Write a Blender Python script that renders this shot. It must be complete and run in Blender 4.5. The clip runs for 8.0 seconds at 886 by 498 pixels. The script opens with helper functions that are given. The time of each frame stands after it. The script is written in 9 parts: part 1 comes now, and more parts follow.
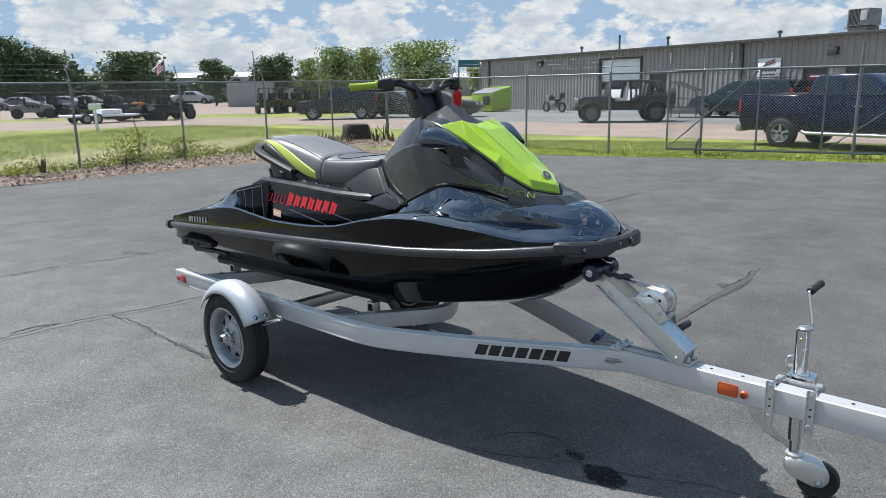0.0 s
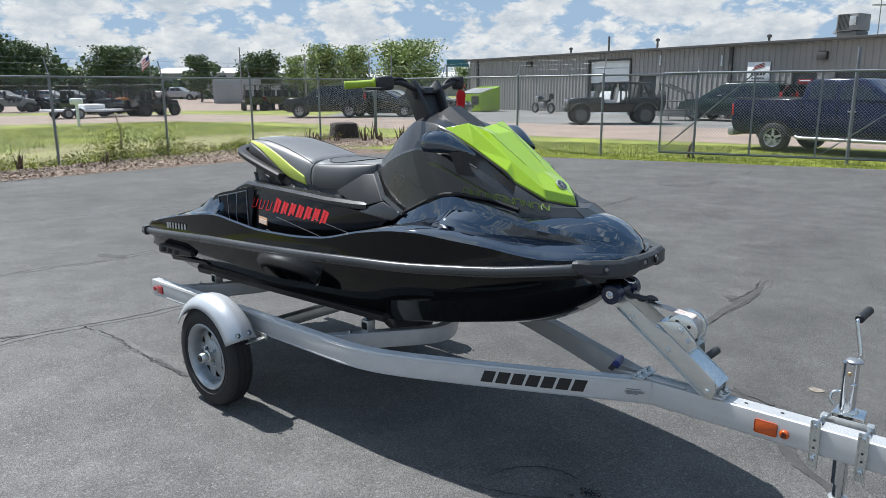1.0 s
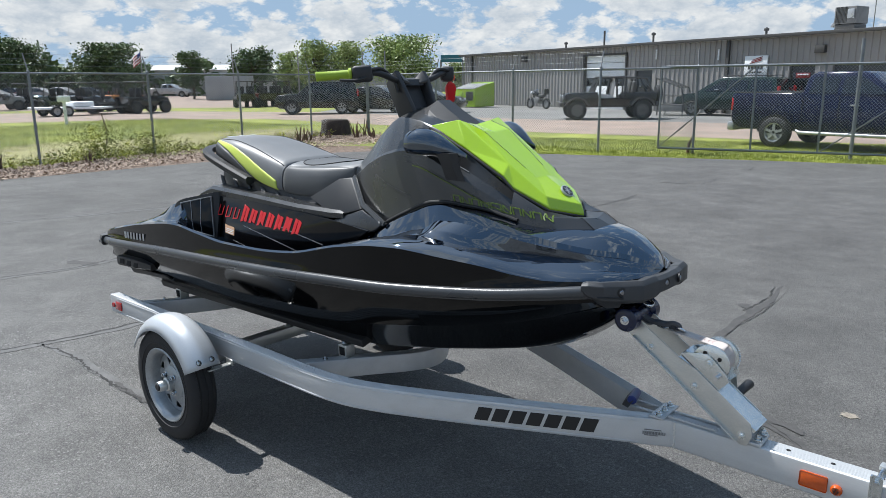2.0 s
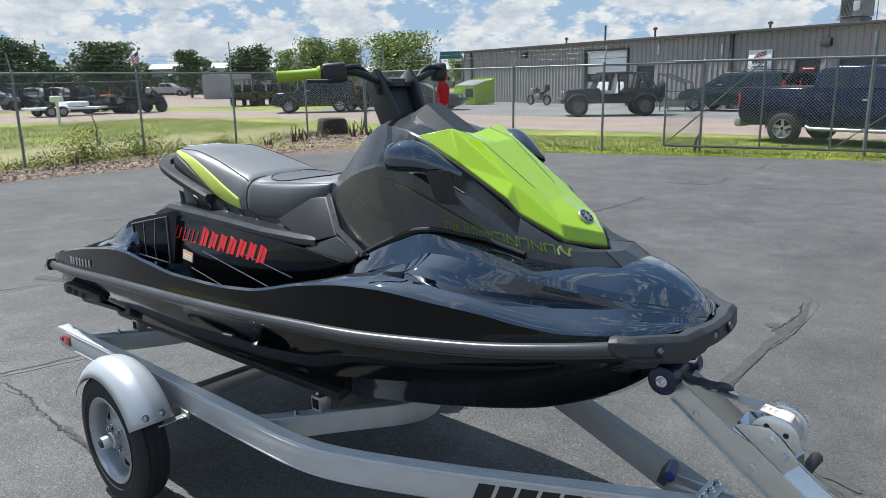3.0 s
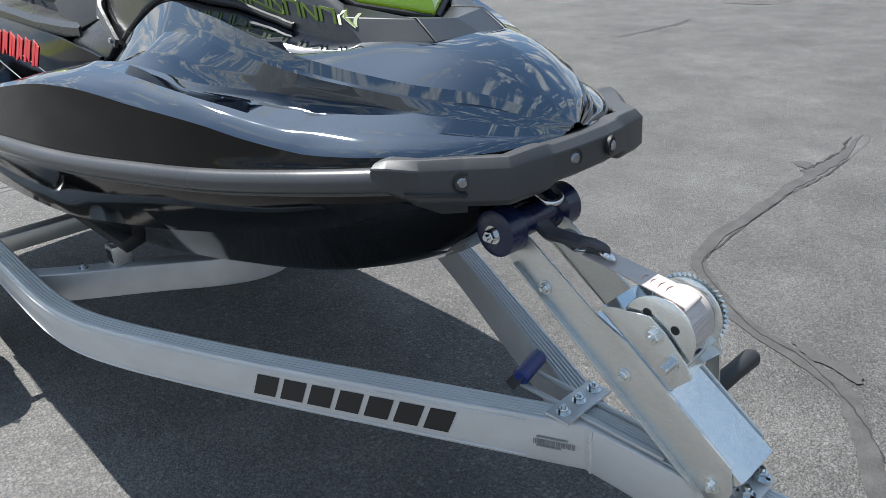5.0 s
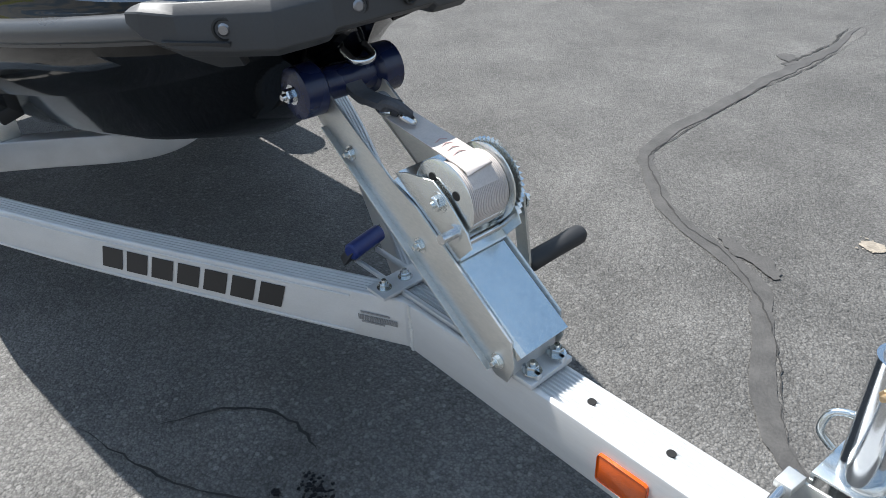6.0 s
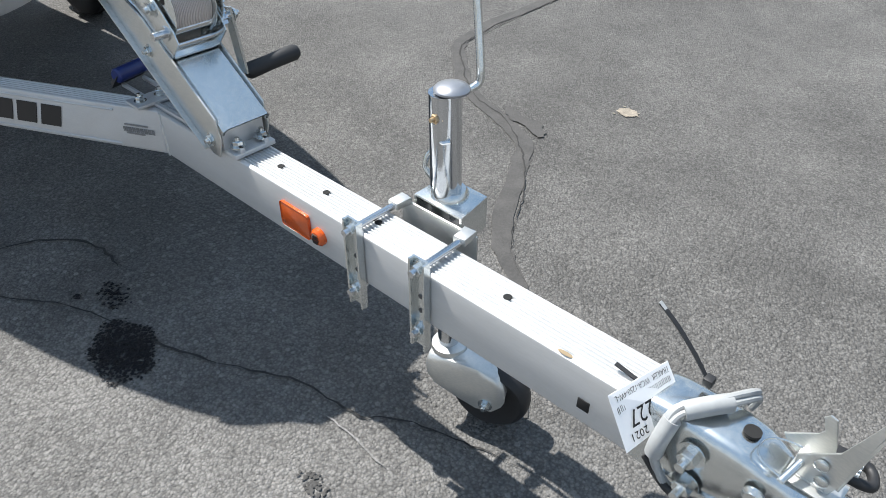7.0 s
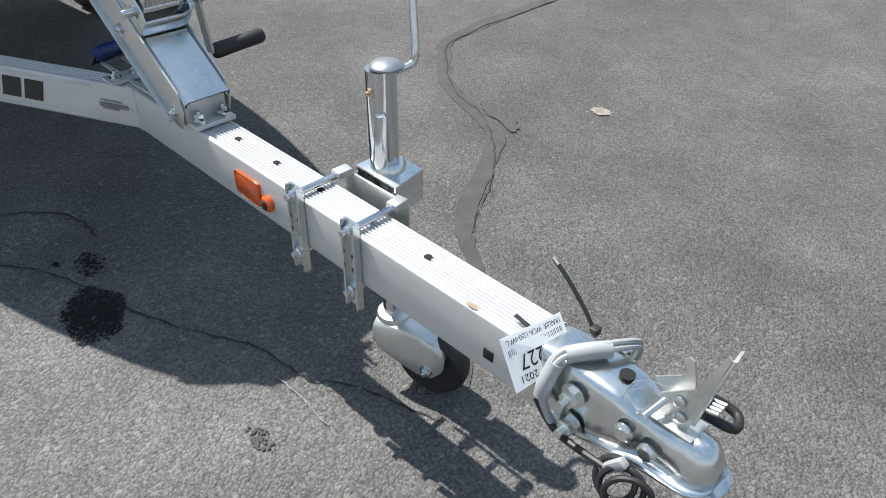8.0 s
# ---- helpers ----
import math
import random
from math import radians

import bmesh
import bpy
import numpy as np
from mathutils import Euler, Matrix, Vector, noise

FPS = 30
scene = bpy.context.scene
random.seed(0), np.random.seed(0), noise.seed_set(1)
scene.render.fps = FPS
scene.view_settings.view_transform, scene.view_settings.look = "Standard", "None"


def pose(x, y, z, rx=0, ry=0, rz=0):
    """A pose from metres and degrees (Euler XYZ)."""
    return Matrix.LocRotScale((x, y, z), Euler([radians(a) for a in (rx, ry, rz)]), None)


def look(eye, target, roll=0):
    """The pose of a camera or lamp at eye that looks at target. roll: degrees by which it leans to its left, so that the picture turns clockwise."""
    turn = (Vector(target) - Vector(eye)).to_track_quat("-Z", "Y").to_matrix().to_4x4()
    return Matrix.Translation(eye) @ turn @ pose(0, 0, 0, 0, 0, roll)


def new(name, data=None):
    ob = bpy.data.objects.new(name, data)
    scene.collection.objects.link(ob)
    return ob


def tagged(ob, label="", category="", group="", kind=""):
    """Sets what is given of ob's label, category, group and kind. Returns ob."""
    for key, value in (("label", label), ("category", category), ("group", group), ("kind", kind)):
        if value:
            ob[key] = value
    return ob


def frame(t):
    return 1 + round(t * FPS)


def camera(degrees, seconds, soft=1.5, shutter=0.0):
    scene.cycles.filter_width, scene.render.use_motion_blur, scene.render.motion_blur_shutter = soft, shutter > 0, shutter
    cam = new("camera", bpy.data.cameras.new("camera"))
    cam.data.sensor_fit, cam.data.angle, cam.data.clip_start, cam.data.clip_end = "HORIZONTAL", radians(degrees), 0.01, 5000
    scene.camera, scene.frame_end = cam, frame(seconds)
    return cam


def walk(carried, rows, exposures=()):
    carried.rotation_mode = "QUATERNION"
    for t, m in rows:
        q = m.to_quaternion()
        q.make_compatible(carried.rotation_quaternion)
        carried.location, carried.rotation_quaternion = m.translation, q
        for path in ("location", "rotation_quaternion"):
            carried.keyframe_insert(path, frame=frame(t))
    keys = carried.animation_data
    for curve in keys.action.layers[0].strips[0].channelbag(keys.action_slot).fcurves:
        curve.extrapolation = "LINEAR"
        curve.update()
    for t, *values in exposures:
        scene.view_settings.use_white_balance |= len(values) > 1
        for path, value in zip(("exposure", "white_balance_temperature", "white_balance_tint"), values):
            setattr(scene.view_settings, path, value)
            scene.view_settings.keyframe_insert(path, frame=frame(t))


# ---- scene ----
cam = camera(63.4, 8.0, soft=0.7)
PATH = [
    (0, (3.496, -2.731, 1.619), (2.171, -1.299, 1.178), -1.1),
    (0.5, (3.411, -2.664, 1.617), (2.101, -1.218, 1.178), -0.6),
    (1, (3.223, -2.545, 1.619), (1.928, -1.087, 1.176), -0.3),
    (2.5, (2.831, -2.007, 1.594), (1.549, -0.541, 1.136), -0.7),
    (3, (2.656, -1.802, 1.61), (1.371, -0.341, 1.148), -1.0),
    (3.5, (2.58, -1.594, 1.623), (1.296, -0.143, 1.128), -1.4),
    (4, (2.624, -1.314, 1.551), (1.338, 0.101, 0.967), -1.7),
    (4.2, (2.643, -1.215, 1.489), (1.353, 0.174, 0.851), -1.7),
    (5.3, (2.634, -0.766, 1.255), (1.304, 0.388, 0.307), -2.7),
    (5.5, (2.697, -0.698, 1.231), (1.364, 0.408, 0.229), -2.9),
    (6, (2.852, -0.599, 1.2), (1.566, 0.482, 0.115), -2.8),
    (6.5, (3.13, -0.64, 1.149), (1.955, 0.491, -0.009), -1.6),
    (7, (3.395, -0.616, 1.149), (2.325, 0.554, -0.07), 0.4),
    (7.5, (3.616, -0.578, 1.121), (2.575, 0.6, -0.115), 1.5),
    (8, (3.561, -0.607, 1.146), (2.46, 0.554, -0.054), 1.5),
]

EXPOSURES = [(0, 0.62, 6550, 10), (4.0, 0.64, 6500, 10), (5.3, 1.08, 6800, 11), (6.0, 1.08, 6800, 11), (7.0, 0.95, 6900, 11), (8.0, 0.82, 6900, 11)]
walk(cam, [(t, look(eye, target, roll)) for t, eye, target, roll in PATH], EXPOSURES)

# ---- world and sun ----
SUN_WAY = Vector((0.61, 0.055, -1.0)).normalized()
sun = new("sun", bpy.data.lights.new("sun", "SUN"))
sun.data.energy, sun.data.angle, sun.data.color = 5.0, radians(0.55), (0.965, 0.98, 0.985)
sun.matrix_basis = Matrix.Translation((-6, -2, 12)) @ SUN_WAY.to_track_quat("-Z", "Y").to_matrix().to_4x4()

world = bpy.data.worlds.new("sky")
scene.world = world
world.use_nodes = True
wn, wl = world.node_tree.nodes, world.node_tree.links
wn.clear()


def sky_nodes():
    out = wn.new("ShaderNodeOutputWorld")
    back = wn.new("ShaderNodeBackground")
    back.inputs["Strength"].default_value = 0.049
    sky = wn.new("ShaderNodeTexSky")
    sky.sky_type, sky.sun_disc = "NISHITA", False
    sky.sun_elevation = math.asin(-SUN_WAY.z)
    sky.sun_rotation = math.atan2(-SUN_WAY.x, -SUN_WAY.y)
    sky.dust_density, sky.ozone_density = 0.4, 1.4
    # summer cumulus: noise over a flat layer high above, denser towards the horizon
    co = wn.new("ShaderNodeTexCoord")
    sep = wn.new("ShaderNodeSeparateXYZ")
    wl.new(co.outputs["Generated"], sep.inputs[0])
    # the layer seen in perspective: smaller and closer together towards the horizon
    up = wn.new("ShaderNodeMath"); up.operation = "MAXIMUM"; up.inputs[1].default_value = 0.0
    wl.new(sep.outputs["Z"], up.inputs[0])
    far = wn.new("ShaderNodeMath"); far.operation = "ADD"; far.inputs[1].default_value = 0.80
    wl.new(up.outputs[0], far.inputs[0])
    dx = wn.new("ShaderNodeMath"); dx.operation = "DIVIDE"
    dy = wn.new("ShaderNodeMath"); dy.operation = "DIVIDE"
    wl.new(sep.outputs["X"], dx.inputs[0]); wl.new(far.outputs[0], dx.inputs[1])
    wl.new(sep.outputs["Y"], dy.inputs[0]); wl.new(far.outputs[0], dy.inputs[1])
    dz = wn.new("ShaderNodeMath"); dz.operation = "MULTIPLY"; dz.inputs[1].default_value = 1.75
    wl.new(up.outputs[0], dz.inputs[0])
    div = wn.new("ShaderNodeCombineXYZ")
    wl.new(dx.outputs[0], div.inputs[0]); wl.new(dy.outputs[0], div.inputs[1]); wl.new(dz.outputs[0], div.inputs[2])
    big = wn.new("ShaderNodeTexNoise")
    big.inputs["Scale"].default_value, big.inputs["Detail"].default_value, big.inputs["Roughness"].default_value = 8.5, 6.0, 0.56
    wl.new(div.outputs[0], big.inputs["Vector"])
    # billows: rounded puffs of several sizes
    puff = wn.new("ShaderNodeTexVoronoi")
    puff.feature = "SMOOTH_F1"
    puff.normalize = True
    puff.inputs["Smoothness"].default_value = 0.35
    puff.inputs["Scale"].default_value, puff.inputs["Detail"].default_value, puff.inputs["Roughness"].default_value = 24.0, 4.0, 0.62
    bend = wn.new("ShaderNodeMix"); bend.data_type, bend.blend_type = "RGBA", "ADD"
    bend.inputs["Factor"].default_value = 0.05
    wl.new(div.outputs[0], bend.inputs["A"]); wl.new(big.outputs["Color"], bend.inputs["B"])
    wl.new(bend.outputs["Result"], puff.inputs["Vector"])
    mask = wn.new("ShaderNodeValToRGB")
    mask.color_ramp.elements[0].position, mask.color_ramp.elements[1].position = 0.488, 0.560
    # more cloud towards the horizon, open blue overhead
    thin = wn.new("ShaderNodeMapRange")
    thin.inputs["From Min"].default_value, thin.inputs["From Max"].default_value = 0.08, 0.55
    thin.inputs["To Min"].default_value, thin.inputs["To Max"].default_value = 0.045, -0.085
    wl.new(sep.outputs["Z"], thin.inputs["Value"])
    cover = wn.new("ShaderNodeMath"); cover.operation = "ADD"
    heap = wn.new("ShaderNodeMath"); heap.operation = "MULTIPLY_ADD"; heap.inputs[1].default_value = -0.50
    wl.new(puff.outputs["Distance"], heap.inputs[0]); wl.new(big.outputs["Fac"], heap.inputs[2])
    lift = wn.new("ShaderNodeMath"); lift.operation = "ADD"; lift.inputs[1].default_value = 0.158
    wl.new(heap.outputs[0], lift.inputs[0])
    wl.new(lift.outputs[0], cover.inputs[0]); wl.new(thin.outputs[0], cover.inputs[1])
    wl.new(cover.outputs[0], mask.inputs[0])
    # thin edges white, thick bases blue-grey
    tone = wn.new("ShaderNodeValToRGB")
    tone.color_ramp.elements[0].position, tone.color_ramp.elements[0].color = 0.58, (10.8, 11.2, 11.4, 1)
    tone.color_ramp.elements[1].position, tone.color_ramp.elements[1].color = 0.88, (6.6, 7.6, 8.7, 1)
    thick = wn.new("ShaderNodeMath"); thick.operation = "MULTIPLY_ADD"; thick.inputs[1].default_value = 0.8
    wl.new(big.outputs["Fac"], thick.inputs[0]); wl.new(puff.outputs["Distance"], thick.inputs[2])
    wl.new(thick.outputs[0], tone.inputs[0])
    mix = wn.new("ShaderNodeMix"); mix.data_type = "RGBA"
    wl.new(mask.outputs["Color"], mix.inputs["Factor"])
    # clouds nearer the sun shine brighter
    shine = wn.new("ShaderNodeMapRange")
    shine.inputs["From Min"].default_value, shine.inputs["From Max"].default_value = 0.12, 0.7
    shine.inputs["To Min"].default_value, shine.inputs["To Max"].default_value = 1.0, 1.5
    wl.new(sep.outputs["Z"], shine.inputs["Value"])
    lit = wn.new("ShaderNodeVectorMath"); lit.operation = "SCALE"
    wl.new(tone.outputs["Color"], lit.inputs[0]); wl.new(shine.outputs[0], lit.inputs["Scale"])
    # pale blue haze low over the horizon
    low = wn.new("ShaderNodeMapRange")
    low.interpolation_type = "SMOOTHSTEP"
    low.inputs["From Min"].default_value, low.inputs["From Max"].default_value = 0.05, 0.5
    low.inputs["To Min"].default_value, low.inputs["To Max"].default_value = 0.92, 0.86
    wl.new(sep.outputs["Z"], low.inputs["Value"])
    deep = wn.new("ShaderNodeValToRGB")
    deep.color_ramp.interpolation = "EASE"
    deep.color_ramp.elements[0].position, deep.color_ramp.elements[0].color = 0.08, (4.6, 6.7, 9.4, 1)
    deep.color_ramp.elements[1].position, deep.color_ramp.elements[1].color = 0.50, (3.0, 5.3, 8.8, 1)
    wl.new(sep.outputs["Z"], deep.inputs[0])
    # the bright hazy ring of sky about the sun
    toward = wn.new("ShaderNodeVectorMath"); toward.operation = "DOT_PRODUCT"
    wl.new(co.outputs["Generated"], toward.inputs[0]); toward.inputs[1].default_value = -SUN_WAY
    near = wn.new("ShaderNodeMath"); near.operation = "MAXIMUM"; near.inputs[1].default_value = 0.0
    wl.new(toward.outputs["Value"], near.inputs[0])
    glow = wn.new("ShaderNodeMath"); glow.operation = "POWER"; glow.inputs[1].default_value = 9.0
    wl.new(near.outputs[0], glow.inputs[0])
    ring_light = wn.new("ShaderNodeVectorMath"); ring_light.operation = "SCALE"; ring_light.inputs[0].default_value = (9.5, 10.2, 11.0)
    wl.new(glow.outputs[0], ring_light.inputs["Scale"])
    haze = wn.new("ShaderNodeMix"); haze.data_type = "RGBA"
    wl.new(low.outputs[0], haze.inputs["Factor"])
    wl.new(sky.outputs[0], haze.inputs["A"]); wl.new(deep.outputs["Color"], haze.inputs["B"])
    clear = wn.new("ShaderNodeVectorMath"); clear.operation = "ADD"
    wl.new(haze.outputs["Result"], clear.inputs[0]); wl.new(ring_light.outputs[0], clear.inputs[1])
    wl.new(clear.outputs[0], mix.inputs["A"]); wl.new(lit.outputs[0], mix.inputs["B"])
    wl.new(mix.outputs["Result"], back.inputs["Color"]); wl.new(back.outputs[0], out.inputs[0])


sky_nodes()


# ---- materials ----
def surface(name, base, rough=0.5, metal=0.0, var=0.2, scale=6.0, fine=90.0, bump=0.05, coat=0.0, spec=0.5, rough_var=0.12, coat_ior=1.5,
            second=None, stretch=None, per_object=0.0, trans=0.0, depth=0.004, tint=None):
    """A principled material with variation at two scales in the object's own metres."""
    m = bpy.data.materials.new(name)
    m.use_nodes = True
    n, l = m.node_tree.nodes, m.node_tree.links
    p = n["Principled BSDF"]
    co = n.new("ShaderNodeTexCoord")
    mp = n.new("ShaderNodeMapping")
    if stretch:
        mp.inputs["Scale"].default_value = stretch
    l.new(co.outputs["Object"], mp.inputs["Vector"])
    a = n.new("ShaderNodeTexNoise"); a.inputs["Scale"].default_value, a.inputs["Detail"].default_value = scale, 4.0
    b = n.new("ShaderNodeTexNoise"); b.inputs["Scale"].default_value, b.inputs["Detail"].default_value = fine, 2.0
    l.new(mp.outputs[0], a.inputs["Vector"]); l.new(mp.outputs[0], b.inputs["Vector"])
    add = n.new("ShaderNodeMath"); add.operation = "MULTIPLY_ADD"
    l.new(b.outputs["Fac"], add.inputs[0]); add.inputs[1].default_value = 0.5
    l.new(a.outputs["Fac"], add.inputs[2])
    ramp = n.new("ShaderNodeValToRGB")
    lo = tuple(c * (1 - var) for c in base)
    hi = tuple(min(1, c * (1 + var)) for c in (second or base))
    ramp.color_ramp.elements[0].position, ramp.color_ramp.elements[0].color = 0.5, (*lo, 1)
    ramp.color_ramp.elements[1].position, ramp.color_ramp.elements[1].color = 1.0, (*hi, 1)
    l.new(add.outputs[0], ramp.inputs[0])
    last = ramp.outputs["Color"]
    if per_object:
        info = n.new("ShaderNodeObjectInfo")
        hs = n.new("ShaderNodeHueSaturation")
        mr = n.new("ShaderNodeMapRange")
        mr.inputs["To Min"].default_value, mr.inputs["To Max"].default_value = 1 - per_object, 1 + per_object
        l.new(info.outputs["Random"], mr.inputs["Value"]); l.new(mr.outputs[0], hs.inputs["Value"])
        l.new(last, hs.inputs["Color"]); last = hs.outputs["Color"]
    l.new(last, p.inputs["Base Color"])
    rr = n.new("ShaderNodeMapRange")
    rr.inputs["To Min"].default_value, rr.inputs["To Max"].default_value = max(0.02, rough - rough_var), min(1, rough + rough_var)
    l.new(a.outputs["Fac"], rr.inputs["Value"]); l.new(rr.outputs[0], p.inputs["Roughness"])
    p.inputs["Metallic"].default_value = metal
    p.inputs["Specular IOR Level"].default_value = spec
    if tint:
        p.inputs["Specular Tint"].default_value = (*tint, 1)
    p.inputs["Coat Weight"].default_value = coat
    p.inputs["Coat Roughness"].default_value = 0.03
    p.inputs["Coat IOR"].default_value = coat_ior
    p.inputs["Transmission Weight"].default_value = trans
    if bump:
        bp = n.new("ShaderNodeBump")
        bp.inputs["Strength"].default_value, bp.inputs["Distance"].default_value = bump, depth
        l.new(b.outputs["Fac"], bp.inputs["Height"]); l.new(bp.outputs[0], p.inputs["Normal"])
    return m


def asphalt_material():
    """Worn warm-grey asphalt: stones of two sizes in a darker binder, paler towards the near side."""
    m = bpy.data.materials.new("asphalt")
    m.use_nodes = True
    n, l = m.node_tree.nodes, m.node_tree.links
    p = n["Principled BSDF"]
    co = n.new("ShaderNodeTexCoord")

    def noise_of(scale, detail, rough=0.5):
        t = n.new("ShaderNodeTexNoise")
        t.inputs["Scale"].default_value, t.inputs["Detail"].default_value, t.inputs["Roughness"].default_value = scale, detail, rough
        l.new(co.outputs["Object"], t.inputs["Vector"])
        return t.outputs["Fac"]

    def cells(scale):
        t = n.new("ShaderNodeTexVoronoi"); t.inputs["Scale"].default_value = scale
        l.new(co.outputs["Object"], t.inputs["Vector"])
        c = n.new("ShaderNodeSeparateColor"); l.new(t.outputs["Color"], c.inputs[0])
        return t.outputs["Distance"], c.outputs["Red"], c.outputs["Green"]

    def calc(op, a, b, c=None):
        t = n.new("ShaderNodeMath"); t.operation = op
        for i, v in enumerate((a, b, c)):
            if v is None:
                continue
            if isinstance(v, (int, float)):
                t.inputs[i].default_value = v
            else:
                l.new(v, t.inputs[i])
        return t.outputs[0]

    def span(v, a, b, c, d):
        t = n.new("ShaderNodeMapRange")
        for key, w in zip(("From Min", "From Max", "To Min", "To Max"), (a, b, c, d)):
            t.inputs[key].default_value = w
        l.new(v, t.inputs["Value"])
        return t.outputs[0]

    wide, patch, grit = noise_of(0.35, 5.0, 0.55), noise_of(4.0, 6.0, 0.6), noise_of(420.0, 3.0, 0.7)
    d1, r1, g1 = cells(175.0)
    d2, r2, g2 = cells(70.0)
    where = n.new("ShaderNodeSeparateXYZ"); l.new(co.outputs["Object"], where.inputs[0])
    # the lot's base tone gets paler towards its near side; the edge of the paler part wanders
    wander = calc("MULTIPLY_ADD", wide, 3.0, where.outputs["Y"])
    worn = span(wander, 2.4, -0.2, 0.0, 1.0)
    tone = calc("MULTIPLY_ADD", worn, 0.056, 0.100)
    tone = calc("MULTIPLY", tone, span(patch, 0.3, 0.7, 0.82, 1.18))
    tone = calc("MULTIPLY", tone, span(wide, 0.3, 0.7, 0.88, 1.12))
    tone = calc("MULTIPLY", tone, span(noise_of(1.3, 5.0, 0.68), 0.3, 0.7, 0.78, 1.22))
    tone = calc("MULTIPLY", tone, span(r1, 0.0, 1.0, 0.72, 1.28))
    tone = calc("MULTIPLY", tone, span(grit, 0.3, 0.7, 0.84, 1.16))
    # binder shows dark between the stones
    tone = calc("MULTIPLY", tone, span(d1, 0.35, 0.75, 1.04, 0.72))
    # scattered pale stones, more of them towards the near side
    stone = calc("MULTIPLY", calc("GREATER_THAN", g2, 0.74), span(d2, 0.50, 0.34, 0.0, 1.0))
    stone = calc("MULTIPLY", stone, span(worn, 0.0, 1.0, 0.22, 0.85))
    pale = calc("MULTIPLY_ADD", r2, 0.14, 0.13)
    tone = calc("ADD", calc("MULTIPLY", tone, calc("SUBTRACT", 1.0, stone)), calc("MULTIPLY", pale, stone))
    shade = n.new("ShaderNodeCombineColor")
    l.new(calc("MULTIPLY", tone, 1.03), shade.inputs[0]); l.new(tone, shade.inputs[1]); l.new(calc("MULTIPLY", tone, 0.955), shade.inputs[2])
    l.new(shade.outputs[0], p.inputs["Base Color"])
    l.new(span(patch, 0.2, 0.8, 0.70, 0.90), p.inputs["Roughness"])
    p.inputs["Specular IOR Level"].default_value = 0.25
    relief = calc("ADD", calc("MULTIPLY", d1, 1.0), calc("MULTIPLY", d2, 0.55))
    relief = calc("MULTIPLY_ADD", grit, -0.5, relief)
    bp = n.new("ShaderNodeBump"); bp.inputs["Strength"].default_value, bp.inputs["Distance"].default_value = 1.0, 0.0040
    bp.invert = True
    l.new(relief, bp.inputs["Height"]); l.new(bp.outputs[0], p.inputs["Normal"])
    return m


M_ASPHALT = asphalt_material()
M_TAR = surface("crack_filler", (0.050, 0.048, 0.046), 0.85, var=0.35, scale=14, fine=160, bump=0.5)
M_WET = surface("wet_asphalt", (0.005, 0.005, 0.007), 0.45, spec=0.2, var=0.4, scale=30, fine=150, bump=0.9, depth=0.006, rough_var=0.15)
M_SEALPALE = surface("pale_crack_seal", (0.098, 0.096, 0.094), 0.85, var=0.35, scale=9, fine=140, bump=0.3)
M_SCRATCH = surface("pale_scratch", (0.16, 0.155, 0.15), 0.9, var=0.4, scale=40, fine=160, bump=0.2)
M_SPOT = surface("dried_spot", (0.23, 0.20, 0.16), 0.9, var=0.4, scale=30, fine=160, bump=0.2)
M_GRASSLAND = surface("meadow", (0.13, 0.165, 0.022), 0.95, var=0.4, scale=0.5, fine=9, bump=0.5, second=(0.22, 0.235, 0.042), depth=0.05)
M_SOIL = surface("dry_soil", (0.25, 0.19, 0.115), 0.95, var=0.3, scale=1.5, fine=30, bump=0.5, second=(0.24, 0.24, 0.08), depth=0.02)
M_GRAVEL = surface("pink_gravel", (0.27, 0.205, 0.165), 0.95, var=0.22, scale=0.6, fine=22, bump=0.4, depth=0.02)
M_OLDLOT = surface("old_lot", (0.17, 0.165, 0.155), 0.95, var=0.25, scale=0.3, fine=20, bump=0.3)
M_MULCH = surface("dry_litter", (0.085, 0.055, 0.036), 0.95, var=0.6, scale=9, fine=60, bump=0.9, depth=0.03, second=(0.16, 0.11, 0.08))
M_DRYLEAF = surface("dry_leaf", (0.12, 0.075, 0.05), 0.85, var=0.6, scale=11, fine=30, bump=0, second=(0.34, 0.26, 0.20))
M_GRASS = surface("grass_blade", (0.105, 0.155, 0.014), 0.7, var=0.5, scale=1.2, fine=6, bump=0, second=(0.25, 0.28, 0.036))
M_WEED = surface("weed_leaf", (0.085, 0.13, 0.02), 0.7, var=0.5, scale=1.6, fine=9, bump=0, second=(0.31, 0.32, 0.045))
M_STRAW = surface("dry_stalk", (0.26, 0.21, 0.085), 0.9, var=0.4, scale=2, bump=0, second=(0.21, 0.22, 0.05))
M_FLAGRED = surface("flag_red", (0.35, 0.05, 0.05), 0.9, var=0.1, bump=0)
M_FLAGBLUE = surface("flag_blue", (0.03, 0.05, 0.16), 0.9, var=0.1, bump=0)
M_TWIG = surface("dry_twig", (0.12, 0.075, 0.05), 0.9, var=0.4, bump=0.2)
M_ALU = surface("milled_aluminium", (0.53, 0.535, 0.535), 0.42, metal=0.34, var=0.07, scale=3, fine=60, bump=0.03, stretch=(1, 8, 8), rough_var=0.08)
M_ZINC = surface("zinc_plate", (0.58, 0.62, 0.63), 0.22, metal=0.97, var=0.05, scale=5, fine=120, bump=0.03, rough_var=0.08, second=(0.68, 0.70, 0.69))
M_ZINC_MATT = surface("galvanised_steel", (0.54, 0.56, 0.55), 0.34, metal=0.82, var=0.06, scale=4, fine=140, bump=0.04, second=(0.64, 0.63, 0.60), stretch=(1, 1, 3))
